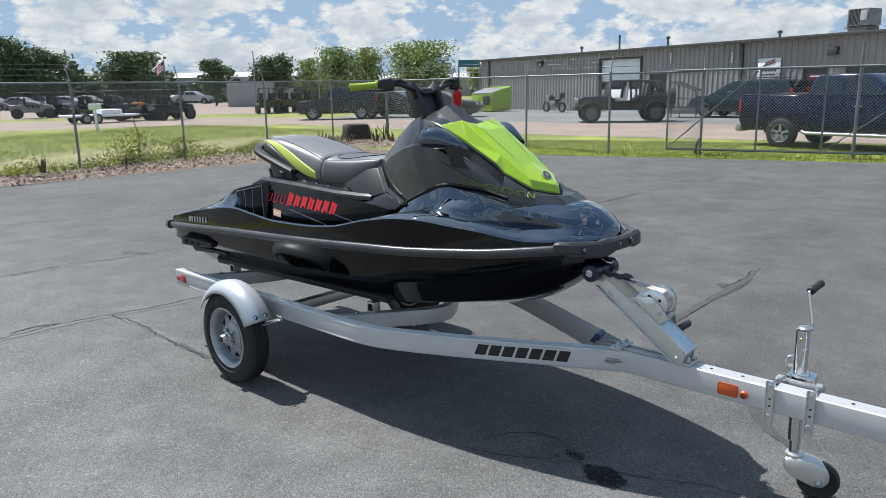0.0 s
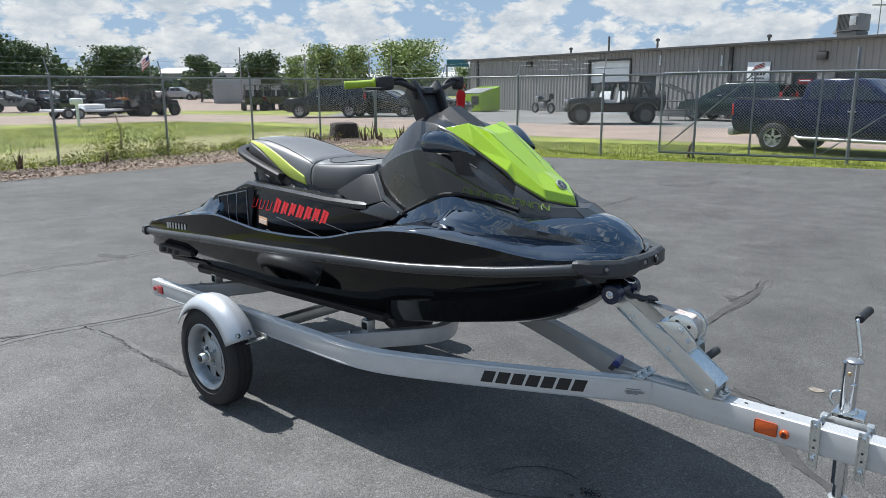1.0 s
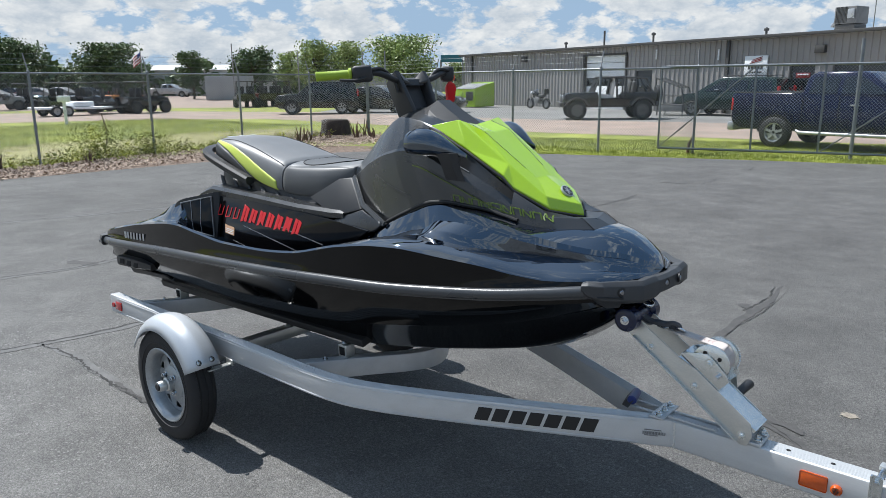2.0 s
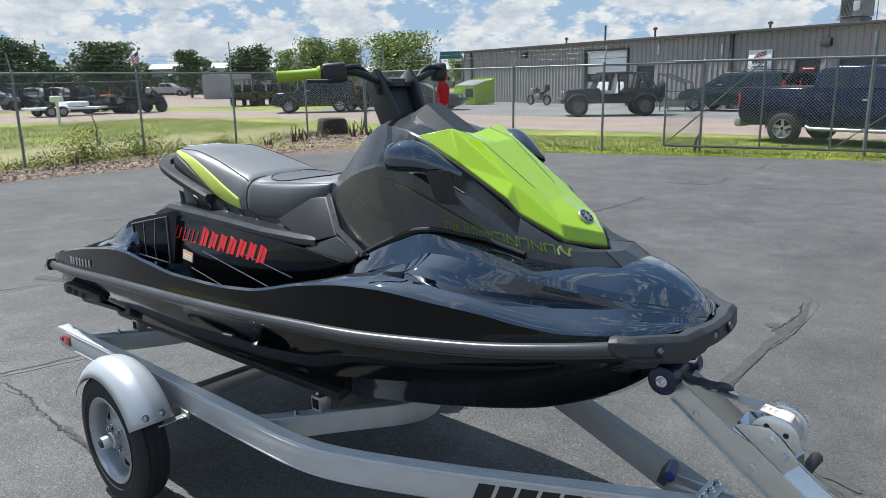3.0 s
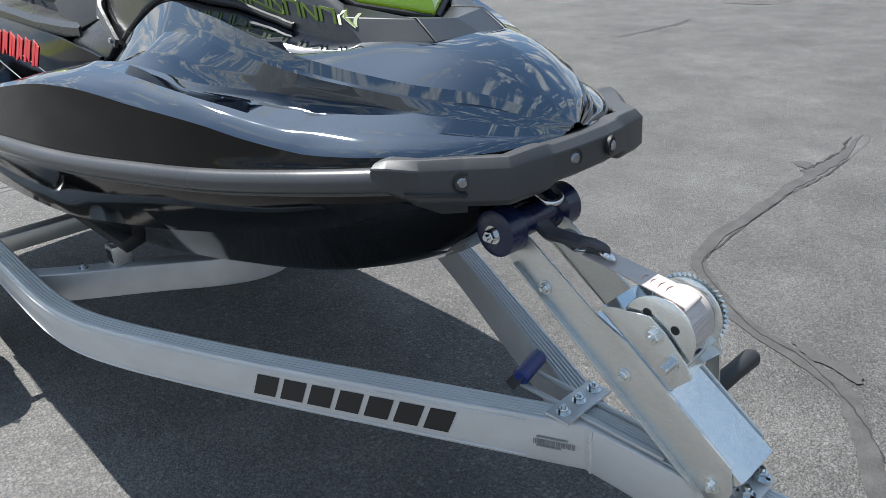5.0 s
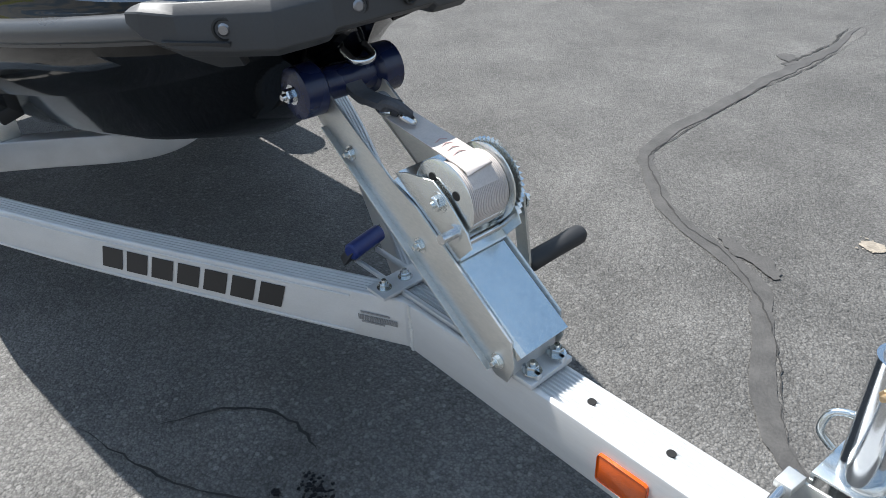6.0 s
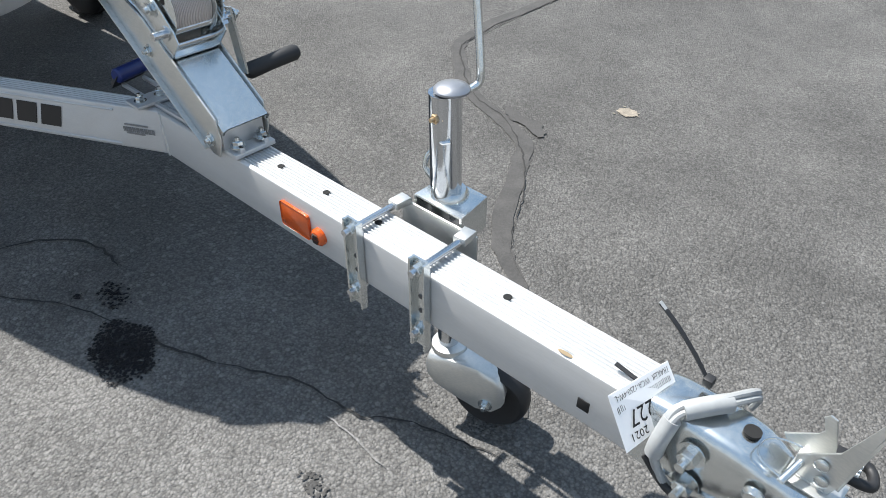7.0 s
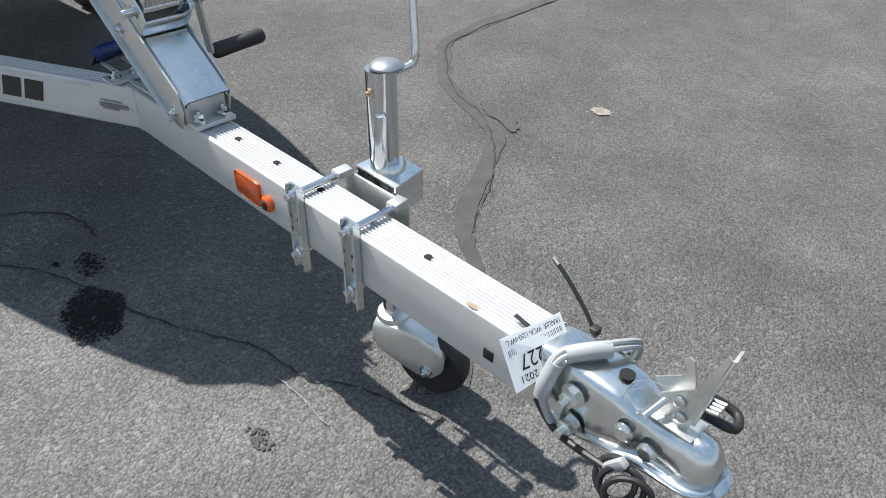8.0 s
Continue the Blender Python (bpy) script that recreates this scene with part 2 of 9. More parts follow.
M_CHROME = surface("bright_zinc_tube", (0.60, 0.62, 0.64), 0.13, metal=1.0, var=0.05, bump=0.01, rough_var=0.05)
M_FENDER = surface("silver_fender", (0.47, 0.49, 0.51), 0.38, metal=0.35, var=0.05, scale=5, fine=140, bump=0.03)
M_TYRE = surface("tyre_rubber", (0.013, 0.013, 0.014), 0.75, var=0.35, scale=12, fine=90, bump=0.15)
M_RIM = surface("galvanised_rim", (0.34, 0.36, 0.375), 0.40, metal=0.7, var=0.14, scale=20, fine=100, bump=0.04)
M_GLOSS = surface("black_gelcoat", (0.0014, 0.0026, 0.0058), 0.025, var=0.1, bump=0.0, spec=1.0, rough_var=0.01, tint=(0.74, 0.95, 1.2), coat=0.9, coat_ior=1.65)
M_PANEL = surface("black_gloss_panel", (0.003, 0.003, 0.0035), 0.10, var=0.1, bump=0.0, spec=0.35, rough_var=0.03)
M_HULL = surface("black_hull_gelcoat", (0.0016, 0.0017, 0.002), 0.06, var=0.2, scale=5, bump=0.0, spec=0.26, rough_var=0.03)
M_RUB = surface("charcoal_rub_strip", (0.048, 0.050, 0.053), 0.30, var=0.1, fine=200, bump=0.04)
M_BUMPER = surface("charcoal_bumper_plastic", (0.030, 0.031, 0.033), 0.5, var=0.12, fine=260, bump=0.12, depth=0.001)
M_COWL = surface("graphite_cowl_plastic", (0.020, 0.0205, 0.0215), 0.29, spec=0.7, var=0.15, scale=7, fine=240, bump=0.05, depth=0.001)
M_COWL2 = surface("matt_black_plastic", (0.016, 0.016, 0.017), 0.5, var=0.15, fine=240, bump=0.08, depth=0.001)
M_LIME = surface("lime_paint", (0.27, 0.43, 0.012), 0.24, var=0.05, scale=4, bump=0.0, coat=0.5, rough_var=0.05)
M_LIMEGRIP = surface("lime_rubber", (0.27, 0.38, 0.02), 0.55, var=0.08, fine=260, bump=0.1, depth=0.001)
M_LIMEVINYL = surface("pale_lime_vinyl", (0.52, 0.60, 0.10), 0.5, var=0.05, fine=260, bump=0.06, depth=0.001)
M_LIMEPRINT = surface("lime_print", (0.075, 0.12, 0.008), 0.4, var=0.1, bump=0)
M_SEAT = surface("grey_black_vinyl", (0.135, 0.136, 0.137), 0.42, var=0.1, scale=4, fine=320, bump=0.12, depth=0.0008)
M_SEATDARK = surface("black_vinyl", (0.016, 0.0165, 0.0175), 0.42, var=0.12, scale=4, fine=320, bump=0.10, depth=0.0008)
M_SEATMID = surface("dark_grey_vinyl", (0.068, 0.069, 0.070), 0.44, var=0.12, scale=4, fine=320, bump=0.12, depth=0.0008)
M_FAINT = surface("faint_print", (0.20, 0.20, 0.20), 0.6, var=0.2, bump=0)
M_CAP = surface("dull_grey_cap", (0.30, 0.31, 0.33), 0.34, metal=0.7, var=0.06, fine=120, bump=0.02)
M_PIPE = surface("black_piping", (0.008, 0.008, 0.008), 0.6, var=0.1, bump=0)
M_RED = surface("red_print", (0.60, 0.012, 0.018), 0.4, var=0.08, bump=0)
M_PINKTHREAD = surface("pink_thread", (0.42, 0.27, 0.25), 0.9, var=0.2, bump=0)
M_REDPLASTIC = surface("red_plastic", (0.62, 0.015, 0.02), 0.35, var=0.06, bump=0.02)
M_ORANGEPL = surface("orange_cap", (0.75, 0.10, 0.02), 0.4, var=0.05, bump=0)
M_AMBER = surface("amber_reflector", (0.52, 0.075, 0.003), 0.22, var=0.1, scale=60, fine=400, bump=0.15, coat=0.6)
M_REDREF = surface("red_reflector", (0.45, 0.01, 0.012), 0.25, var=0.1, bump=0, coat=0.6)
M_PRINT = surface("black_print", (0.010, 0.010, 0.011), 0.5, var=0.15, bump=0)
M_PALEPRINT = surface("pale_print", (0.50, 0.52, 0.54), 0.5, var=0.1, bump=0)
M_SILVERPRINT = surface("silver_print", (0.42, 0.43, 0.45), 0.35, metal=0.5, var=0.1, bump=0)
M_PAPER = surface("white_card", (0.80, 0.80, 0.80), 0.8, var=0.03, bump=0.02)
M_LABEL = surface("orange_label", (0.70, 0.40, 0.22), 0.6, var=0.06, bump=0)
M_NAVY = surface("navy_polyvinyl", (0.006, 0.012, 0.045), 0.28, var=0.2, bump=0.02)
M_BLUE = surface("blue_plastic", (0.008, 0.022, 0.13), 0.35, var=0.15, bump=0.02)
M_STRAP = surface("winch_webbing", (0.48, 0.43, 0.40), 0.9, var=0.12, scale=20, fine=300, bump=0.35, depth=0.001)
M_STRAPGREY = surface("grey_webbing", (0.24, 0.24, 0.25), 0.9, var=0.2, scale=20, fine=300, bump=0.35, depth=0.001)
M_STRAPDARK = surface("dark_webbing", (0.06, 0.062, 0.07), 0.85, var=0.25, scale=30, fine=300, bump=0.4, depth=0.001)
M_BLACK = surface("black_rubber", (0.014, 0.014, 0.015), 0.55, var=0.2, bump=0.05)
M_CABLE = surface("grey_cable", (0.30, 0.31, 0.31), 0.5, var=0.12, bump=0.02)
M_BRASS = surface("brass_fitting", (0.45, 0.33, 0.20), 0.4, metal=0.8, var=0.1, bump=0.02)
M_EDGE_GLINT = surface("edge_highlight", (0.20, 0.205, 0.21), 0.3, metal=0.4, var=0.1, bump=0)
M_HAIR = surface("crack_shadow", (0.022, 0.021, 0.020), 0.9, var=0.5, scale=20, bump=0.2)
M_BOLTDARK = surface("dark_bolt", (0.26, 0.26, 0.27), 0.28, metal=0.9, var=0.1, bump=0)
M_HOLE = surface("dark_inside", (0.006, 0.006, 0.006), 0.9, var=0.1, bump=0)
M_DARKGLASS = surface("dark_glass", (0.010, 0.013, 0.016), 0.05, var=0.05, bump=0, coat=0.5, rough_var=0.01)
M_GALV = surface("galvanised_fence_pipe", (0.20, 0.215, 0.225), 0.5, metal=0.5, var=0.2, scale=4, fine=60, bump=0.05)
M_GALVWIRE = surface("galvanised_wire", (0.25, 0.26, 0.26), 0.5, metal=0.3, var=0.15, bump=0)


# ---- mesh helpers ----
def root_of(ob):
    while ob.parent:
        ob = ob.parent
    return ob


def finish(bm, name, material, smooth=38):
    bmesh.ops.recalc_face_normals(bm, faces=bm.faces[:])
    me = bpy.data.meshes.new(name)
    bm.to_mesh(me)
    bm.free()
    me.materials.append(material)
    me.shade_smooth()
    me.set_sharp_from_angle(angle=radians(smooth))
    return me


def thing(name, at, label, category, group="", kind=""):
    ob = new(name)
    ob.location = at
    ob.empty_display_size = 0.1
    return tagged(ob, label, category, group, kind)


def part(name, bm, material, parent, label="", smooth=38):
    """One mesh under a thing or part; the bmesh is in the same metres as the thing's own base point."""
    base = root_of(parent).location.copy()
    bmesh.ops.translate(bm, vec=-base, verts=bm.verts[:])
    ob = new(name, finish(bm, name, material, smooth))
    ob.parent = parent
    if label:
        ob["label"] = label
    return ob


def single(name, bm, material, at, label, category, group="", kind="", smooth=38):
    bmesh.ops.translate(bm, vec=-Vector(at), verts=bm.verts[:])
    ob = new(name, finish(bm, name, material, smooth))
    ob.location = at
    return tagged(ob, label, category, group, kind)


def quads(bm, rings, closed=True, caps=True):
    """Skin over rings of points, each ring the same length."""
    rows = [[bm.verts.new(p) for p in r] for r in rings]
    n = len(rows[0])
    for a, b in zip(rows, rows[1:]):
        for i in range(n if closed else n - 1):
            j = (i + 1) % n
            try:
                bm.faces.new((a[i], a[j], b[j], b[i]))
            except ValueError:
                pass
    if closed and caps:
        bm.faces.new(rows[0][::-1])
        bm.faces.new(rows[-1])
    return rows


def merge(bm, part_bm, m=None):
    if m is not None:
        bmesh.ops.transform(part_bm, matrix=m, verts=part_bm.verts[:])
    me = bpy.data.meshes.new("piece")
    part_bm.to_mesh(me)
    part_bm.free()
    bm.from_mesh(me)
    bpy.data.meshes.remove(me)


def box(bm, c, size, bevel=0.0, m=None, seg=2):
    t = bmesh.new()
    bmesh.ops.create_cube(t, size=1.0)
    bmesh.ops.scale(t, vec=Vector(size), verts=t.verts[:])
    if bevel:
        bmesh.ops.bevel(t, geom=t.edges[:], offset=bevel, segments=seg, affect="EDGES", profile=0.5)
    merge(bm, t, Matrix.Translation(c) @ (m if m is not None else Matrix()))


def frame_of(d):
    d = Vector(d).normalized()
    a = Vector((0, 0, 1)) if abs(d.z) < 0.9 else Vector((1, 0, 0))
    u = d.cross(a).normalized()
    return d, u, u.cross(d).normalized()


def ring(c, u, v, r, seg, phase=0.0, r2=None):
    r2 = r if r2 is None else r2
    return [Vector(c) + u * (r * math.cos(2 * math.pi * i / seg + phase)) + v * (r2 * math.sin(2 * math.pi * i / seg + phase)) for i in range(seg)]


def cyl(bm, p0, p1, r0, r1=None, seg=20, bevel=0.0):
    p0, p1 = Vector(p0), Vector(p1)
    r1 = r0 if r1 is None else r1
    d, u, v = frame_of(p1 - p0)
    if bevel:
        rings = [ring(p0, u, v, r0 - bevel, seg), ring(p0 + d * bevel, u, v, r0, seg), ring(p1 - d * bevel, u, v, r1, seg), ring(p1, u, v, r1 - bevel, seg)]
    else:
        rings = [ring(p0, u, v, r0, seg), ring(p1, u, v, r1, seg)]
    quads(bm, rings)


def tube(bm, pts, r, seg=10, closed=False, radii=None):
    pts = [Vector(p) for p in pts]
    rings, last = [], None
    n = len(pts)
    for i, p in enumerate(pts):
        a = pts[(i - 1) % n] if (i or closed) else p
        b = pts[(i + 1) % n] if (i < n - 1 or closed) else p
        d = (b - a).normalized()
        if last is None:
            _, u, v = frame_of(d)
        else:
            u = (last - d * last.dot(d)).normalized()
            v = u.cross(d)
        last = u
        rr = radii[i] if radii else r
        rings.append(ring(p, u, v, rr, seg))
    if closed:
        rings.append(rings[0])
        quads(bm, rings, caps=False)
        bmesh.ops.remove_doubles(bm, verts=bm.verts[:], dist=1e-5)
    else:
        quads(bm, rings)


def ribbon(bm, pts, wide, thick, side):
    """A flat strap along pts; side gives its width's direction."""
    pts = [Vector(p) for p in pts]
    s = Vector(side).normalized()
    rings = []
    for i, p in enumerate(pts):
        d = (pts[min(i + 1, len(pts) - 1)] - pts[max(i - 1, 0)]).normalized()
        w = (s - d * s.dot(d)).normalized()
        h = d.cross(w)
        rings.append([p + w * (wide / 2 * a) + h * (thick / 2 * b) for a, b in ((1, 1), (-1, 1), (-1, -1), (1, -1))])
    quads(bm, rings)


def curve(pts, n=8, closed=False):
    """Points along a smooth line through pts."""
    pts = [Vector(p) for p in pts]
    out, k = [], len(pts)
    for i in range(k if closed else k - 1):
        g = lambda j: pts[j % k] if closed else pts[max(0, min(k - 1, j))]
        a, b, c, d = g(i - 1), g(i), g(i + 1), g(i + 2)
        for s in range(n):
            t = s / n
            out.append(0.5 * ((2 * b) + (c - a) * t + (2 * a - 5 * b + 4 * c - d) * t * t + (3 * b - a - 3 * c + d) * t ** 3))
    if not closed:
        out.append(pts[-1])
    return out


def prism(bm, outline, way, bevel=0.0):
    """A plate: the outline pushed along way."""
    way = Vector(way)
    t = bmesh.new()
    a = [t.verts.new(Vector(p)) for p in outline]
    b = [t.verts.new(Vector(p) + way) for p in outline]
    n = len(a)
    fs = [t.faces.new(a[::-1]), t.faces.new(b)]
    for i in range(n):
        t.faces.new((a[i], a[(i + 1) % n], b[(i + 1) % n], b[i]))
    if bevel:
        es = list({e for f in fs for e in f.edges})
        bmesh.ops.bevel(t, geom=es, offset=bevel, segments=2, affect="EDGES", profile=0.5)
    merge(bm, t)


def revolve(bm, profile, origin, axis, seg=32, caps=True, loop=False):
    """profile: (radius, along) pairs turned about the axis; loop: the profile closes on itself."""
    d, u, v = frame_of(axis)
    o = Vector(origin)
    rings = [ring(o + d * h, u, v, max(r, 1e-4), seg) for r, h in profile]
    if loop:
        rings.append(rings[0])
    quads(bm, rings, caps=caps and not loop)
    if loop:
        bmesh.ops.remove_doubles(bm, verts=bm.verts[:], dist=1e-6)


def smooth_fn(xs, ys):
    """A smooth function through the pairs, with no overshoot."""
    xs, ys = np.array(xs, float), np.array(ys, float)
    h, d = np.diff(xs), np.diff(ys) / np.diff(xs)
    m = np.zeros(len(xs))
    m[0], m[-1] = d[0], d[-1]
    for i in range(1, len(xs) - 1):
        if d[i - 1] * d[i] > 0:
            w1, w2 = 2 * h[i] + h[i - 1], h[i] + 2 * h[i - 1]
            m[i] = (w1 + w2) / (w1 / d[i - 1] + w2 / d[i])

    def f(x):
        i = int(np.clip(np.searchsorted(xs, x) - 1, 0, len(xs) - 2))
        t = min(1.0, max(0.0, (x - xs[i]) / h[i]))
        return float((1 + 2 * t) * (1 - t) ** 2 * ys[i] + t * (1 - t) ** 2 * h[i] * m[i] + t * t * (3 - 2 * t) * ys[i + 1] + t * t * (t - 1) * h[i] * m[i + 1])
    return f


def table_fn(rows):
    """rows of (x, a, b, ...): one smooth function of x that gives (a, b, ...)."""
    xs = [r[0] for r in rows]
    fs = [smooth_fn(xs, [r[k] for r in rows]) for k in range(1, len(rows[0]))]
    return lambda x: [f(x) for f in fs]


def bolt(bm, at, axis, r=0.009, high=0.008):
    """A hexagon nut with a washer and a stud end."""
    d, u, v = frame_of(axis)
    at = Vector(at)
    quads(bm, [ring(at, u, v, r * 1.45, 14), ring(at + d * 0.002, u, v, r * 1.45, 14)])
    quads(bm, [ring(at + d * 0.002, u, v, r, 6), ring(at + d * (high - 0.001), u, v, r, 6), ring(at + d * high, u, v, r * 0.88, 6)])
    quads(bm, [ring(at + d * high, u, v, r * 0.5, 10), ring(at + d * (high + 0.006), u, v, r * 0.45, 10)])


def bolts(name, places, axis, r, high, material, parent, label=""):
    for i, p in enumerate(places):
        bm = bmesh.new()
        bolt(bm, p, axis, r, high)
        part(name, bm, material, parent, label if i == 0 else "")


def discs(name, places, axis, r, thick, material, parent):
    for p in places:
        bm = bmesh.new()
        cyl(bm, Vector(p), Vector(p) + Vector(axis) * thick, r, seg=16)
        part(name, bm, material, parent)


def B():
    return bmesh.new()


# ---- ground ----
def sheet(name, outline, z, material, label, category):
    bm = B()
    bm.faces.new([bm.verts.new((x, y, z)) for x, y in outline])
    ob = new(name, finish(bm, name, material))
    return tagged(ob, label, category, kind="structure")


sheet("ground", [(-900, -900), (900, -900), (900, 900), (-900, 900)], -0.03, M_GRASSLAND, "flat mown green and yellowed grass land", "grass")


def lot_sheet():
    edge = [p.to_2d() for p in curve([(-70, -200, 0), (-30, -42, 0), (-14, -12, 0), (-11.5, -2, 0), (-11.2, 1.4, 0), (-11.0, 3.3, 0), (-10.75, 6.3, 0), (-10.3, 8.6, 0), (-9.2, 10.1, 0), (-7.45, 10.95, 0), (-5.6, 11.65, 0), (-3.5, 12.35, 0), (0.1, 13.4, 0), (6, 15.0, 0), (40, 24, 0), (160, 56, 0)], 5)]
    bm = B()
    top = [(p.x, p.y) for p in edge] + [(160, -200)]
    prism(bm, [(x, y, -0.06) for x, y in top], (0, 0, 0.06))
    ob = new("pavement", finish(bm, "pavement", M_ASPHALT))
    tagged(ob, "dark grey worn asphalt lot with cracks", "asphalt", kind="structure")
    bm = B()
    inner = [(p.x, p.y) for p in edge if -2.5 < p.y < 10.6 and p.x > -12.5]
    outer = [(x - 1.9 - 0.25 * math.sin(y * 2.1), y + 0.25) for x, y in inner]
    prism(bm, [(x - 0.01, y, -0.04) for x, y in inner] + [(x, y, -0.04) for x, y in outer[::-1]], (0, 0, 0.035))
    ob = new("ground_litter", finish(bm, "ground_litter", M_MULCH))
    tagged(ob, "brown dry leaf litter along the asphalt edge", "mulch", kind="structure")
    return edge


LOT_EDGE = lot_sheet()


def dry_soil():
    rng = random.Random(21)
    near, far = [], []
    for i in range(40):
        y = -6 + 20 * i / 39
        near.append((-12.9 - 0.14 * y - rng.uniform(0, 0.25), y))
        far.append((-16.6 - 0.16 * y - rng.uniform(0, 0.9) - 1.6 * math.exp(-((y - 6.5) / 2.2) ** 2) - 1.2 * math.exp(-((y - 11) / 1.5) ** 2), y))
    sheet("ground_soil", near + far[::-1], -0.026, M_SOIL, "bare tan soil with thin dry grass", "soil")


dry_soil()
sheet("road", [(-90, -60), (-36, -60), (-34.5, 8), (-31, 14.5), (-26, 18.3), (-16, 17.6), (-9.8, 17.6), (-4.5, 18.4), (60, 22), (60, 30), (-8, 25.5), (-14, 24.2), (-30, 24.5), (-42, 20), (-47, 12), (-50, -10), (-60, -60)], -0.022, M_GRAVEL, "pale pinkish gravel road", "road")
sheet("yard", [(-14, 24.2), (-8, 25.5), (60, 30), (60, 60), (-60, 70), (-34, 30), (-30, 24.6)], -0.024, M_OLDLOT, "grey asphalt yard before the long metal building", "yard")
sheet("far_yard", [(-53, -20), (-52, 12), (-46, 24), (-36, 32), (-62, 75), (-160, 60), (-170, -40)], -0.024, M_GRAVEL, "gravel sales yard with parked machines", "yard")


def crack(name, pts, wide, material, label, category, rough=0.35, z=0.003):
    rng = random.Random(name + str(pts[0]))
    coarse = curve([(x, y, z) for x, y in pts], 6)
    line = []
    for a, b in zip(coarse, coarse[1:]):
        k = max(1, int((b - a).length / (0.035 if wide > 0.02 else 0.018)))
        line += [a.lerp(b, i / k) for i in range(k)]
    line.append(coarse[-1])
    bm = B()
    left, right = [], []
    n1 = n2 = drift = 0.0
    total = len(line)
    for i, p in enumerate(line):
        d = (line[min(i + 1, total - 1)] - line[max(i - 1, 0)]).normalized()
        s = Vector((-d.y, d.x, 0))
        keep = 0.72 if wide > 0.02 else 0.45
        n1 = keep * n1 + (1 - keep) * rng.uniform(-2, 2)
        n2 = keep * n2 + (1 - keep) * rng.uniform(-2, 2)
        drift = keep * drift + (1 - keep) * rng.uniform(-2, 2)
        end = min(1.0, 0.12 + min(i, total - 1 - i) / (0.18 * total))
        half = wide * end / 2
        j = s * (drift * min(wide * 0.9, 0.014))
        left.append(p + s * (half * max(0.15, 1 + rough * n1)) + j)
        right.append(p - s * (half * max(0.15, 1 + rough * n2)) + j)
    quads(bm, [[a, b] for a, b in zip(left, right)], closed=False)
    ob = new(name, finish(bm, name, material))
    return tagged(ob, label, category, kind="structure")


SEAL = "sealed crack of darker filler in the asphalt"
crack("trim_crack", [(1.385, 3.68), (1.41, 3.45), (1.44, 3.0), (1.425, 2.55), (1.43, 1.97), (1.46, 1.66), (1.56, 1.47), (1.80, 1.26), (2.06, 1.15), (2.21, 1.06), (2.31, 0.90), (2.48, 0.63), (2.63, 0.5), (2.9, 0.2)], 0.058, M_TAR, SEAL, "crack", 0.16)
crack("trim_crack", [(1.98, 1.24), (2.06, 1.21), (2.16, 1.20), (2.21, 1.14)], 0.05, M_TAR, SEAL, "crack", 0.5, 0.0045)
HAIR = "thin dark crack in the asphalt"
crack("trim_crack", [(1.36, 3.69), (1.42, 3.67), (1.46, 3.48), (1.485, 3.0), (1.467, 2.6), (1.45, 2.49), (1.46, 2.18), (1.47, 1.95), (1.49, 1.6), (1.6, 1.45), (1.83, 1.25), (2.1, 1.14), (2.34, 0.90), (2.5, 0.63), (2.66, 0.5)], 0.0045, M_HAIR, HAIR, "crack", 0.8, 0.005)
crack("trim_crack", [(1.345, 3.62), (1.37, 3.45), (1.405, 3.2), (1.38, 2.93), (1.36, 2.8)], 0.011, M_HAIR, HAIR, "crack", 0.95, 0.0048)
crack("trim_crack", [(1.30, 3.00), (1.36, 2.92), (1.39, 2.84)], 0.07, M_TAR, "crumbling dark edge along a crack", "crack", 0.8, 0.0036)
ONE = [(-1.86, -3.2), (-1.88, -1.39), (-1.90, -1.05), (-1.84, -0.69), (-1.76, -0.334), (-1.735, 0.02), (-1.70, 0.6)]
TWO = [(-1.83, -0.67), (-1.45, -0.62), (-1.08, -0.637), (-0.62, -0.645), (-0.36, -0.645), (-0.1, -0.7)]
THREE = [(-4.3, -2.2), (-3.82, -0.83), (-3.79, -0.21), (-3.66, 0.27), (-3.70, 0.94), (-3.5, 2.0)]
FOUR = [(-7.0, -1.5), (-6.73, 0.0), (-6.58, 0.82), (-6.3, 1.7), (-5.4, 4.4)]
for pts, wide in ((ONE, 0.07), (TWO, 0.06), (THREE, 0.06), (FOUR, 0.10)):
    crack("trim_seal", [(x + 0.028, y + 0.016) for x, y in pts], wide, M_SEALPALE, "pale grey sealed strip along a crack", "crack", 0.22, 0.0025)
for pts in (ONE, TWO, THREE, FOUR, [(-2.13, 8.70), (-1.8, 8.72), (-1.46, 8.80), (-1.35, 8.95), (-1.36, 9.40), (-1.44, 9.76)], [(-1.66, 5.59), (-1.62, 6.27), (-1.60, 6.86), (-1.66, 7.36)], [(-1.37, 11.1), (-1.46, 11.6), (-1.54, 12.04)]):
    crack("trim_crack", pts, 0.012, M_HAIR, HAIR, "crack", 0.9, 0.004)
FIVE = [(1.4, -0.5), (1.73, -0.386), (1.89, -0.28), (2.2, -0.19), (2.35, -0.123), (2.51, -0.051), (2.64, -0.039), (2.73, 0.03), (3.0, 0.1)]
crack("trim_crack", FIVE, 0.0042, M_HAIR, HAIR, "crack", 0.95, 0.004)
crack("trim_crack", [(1.52, -0.36), (1.60, -0.20), (1.72, -0.13), (1.84, -0.13)], 0.006, M_HAIR, HAIR, "crack", 0.95, 0.004)
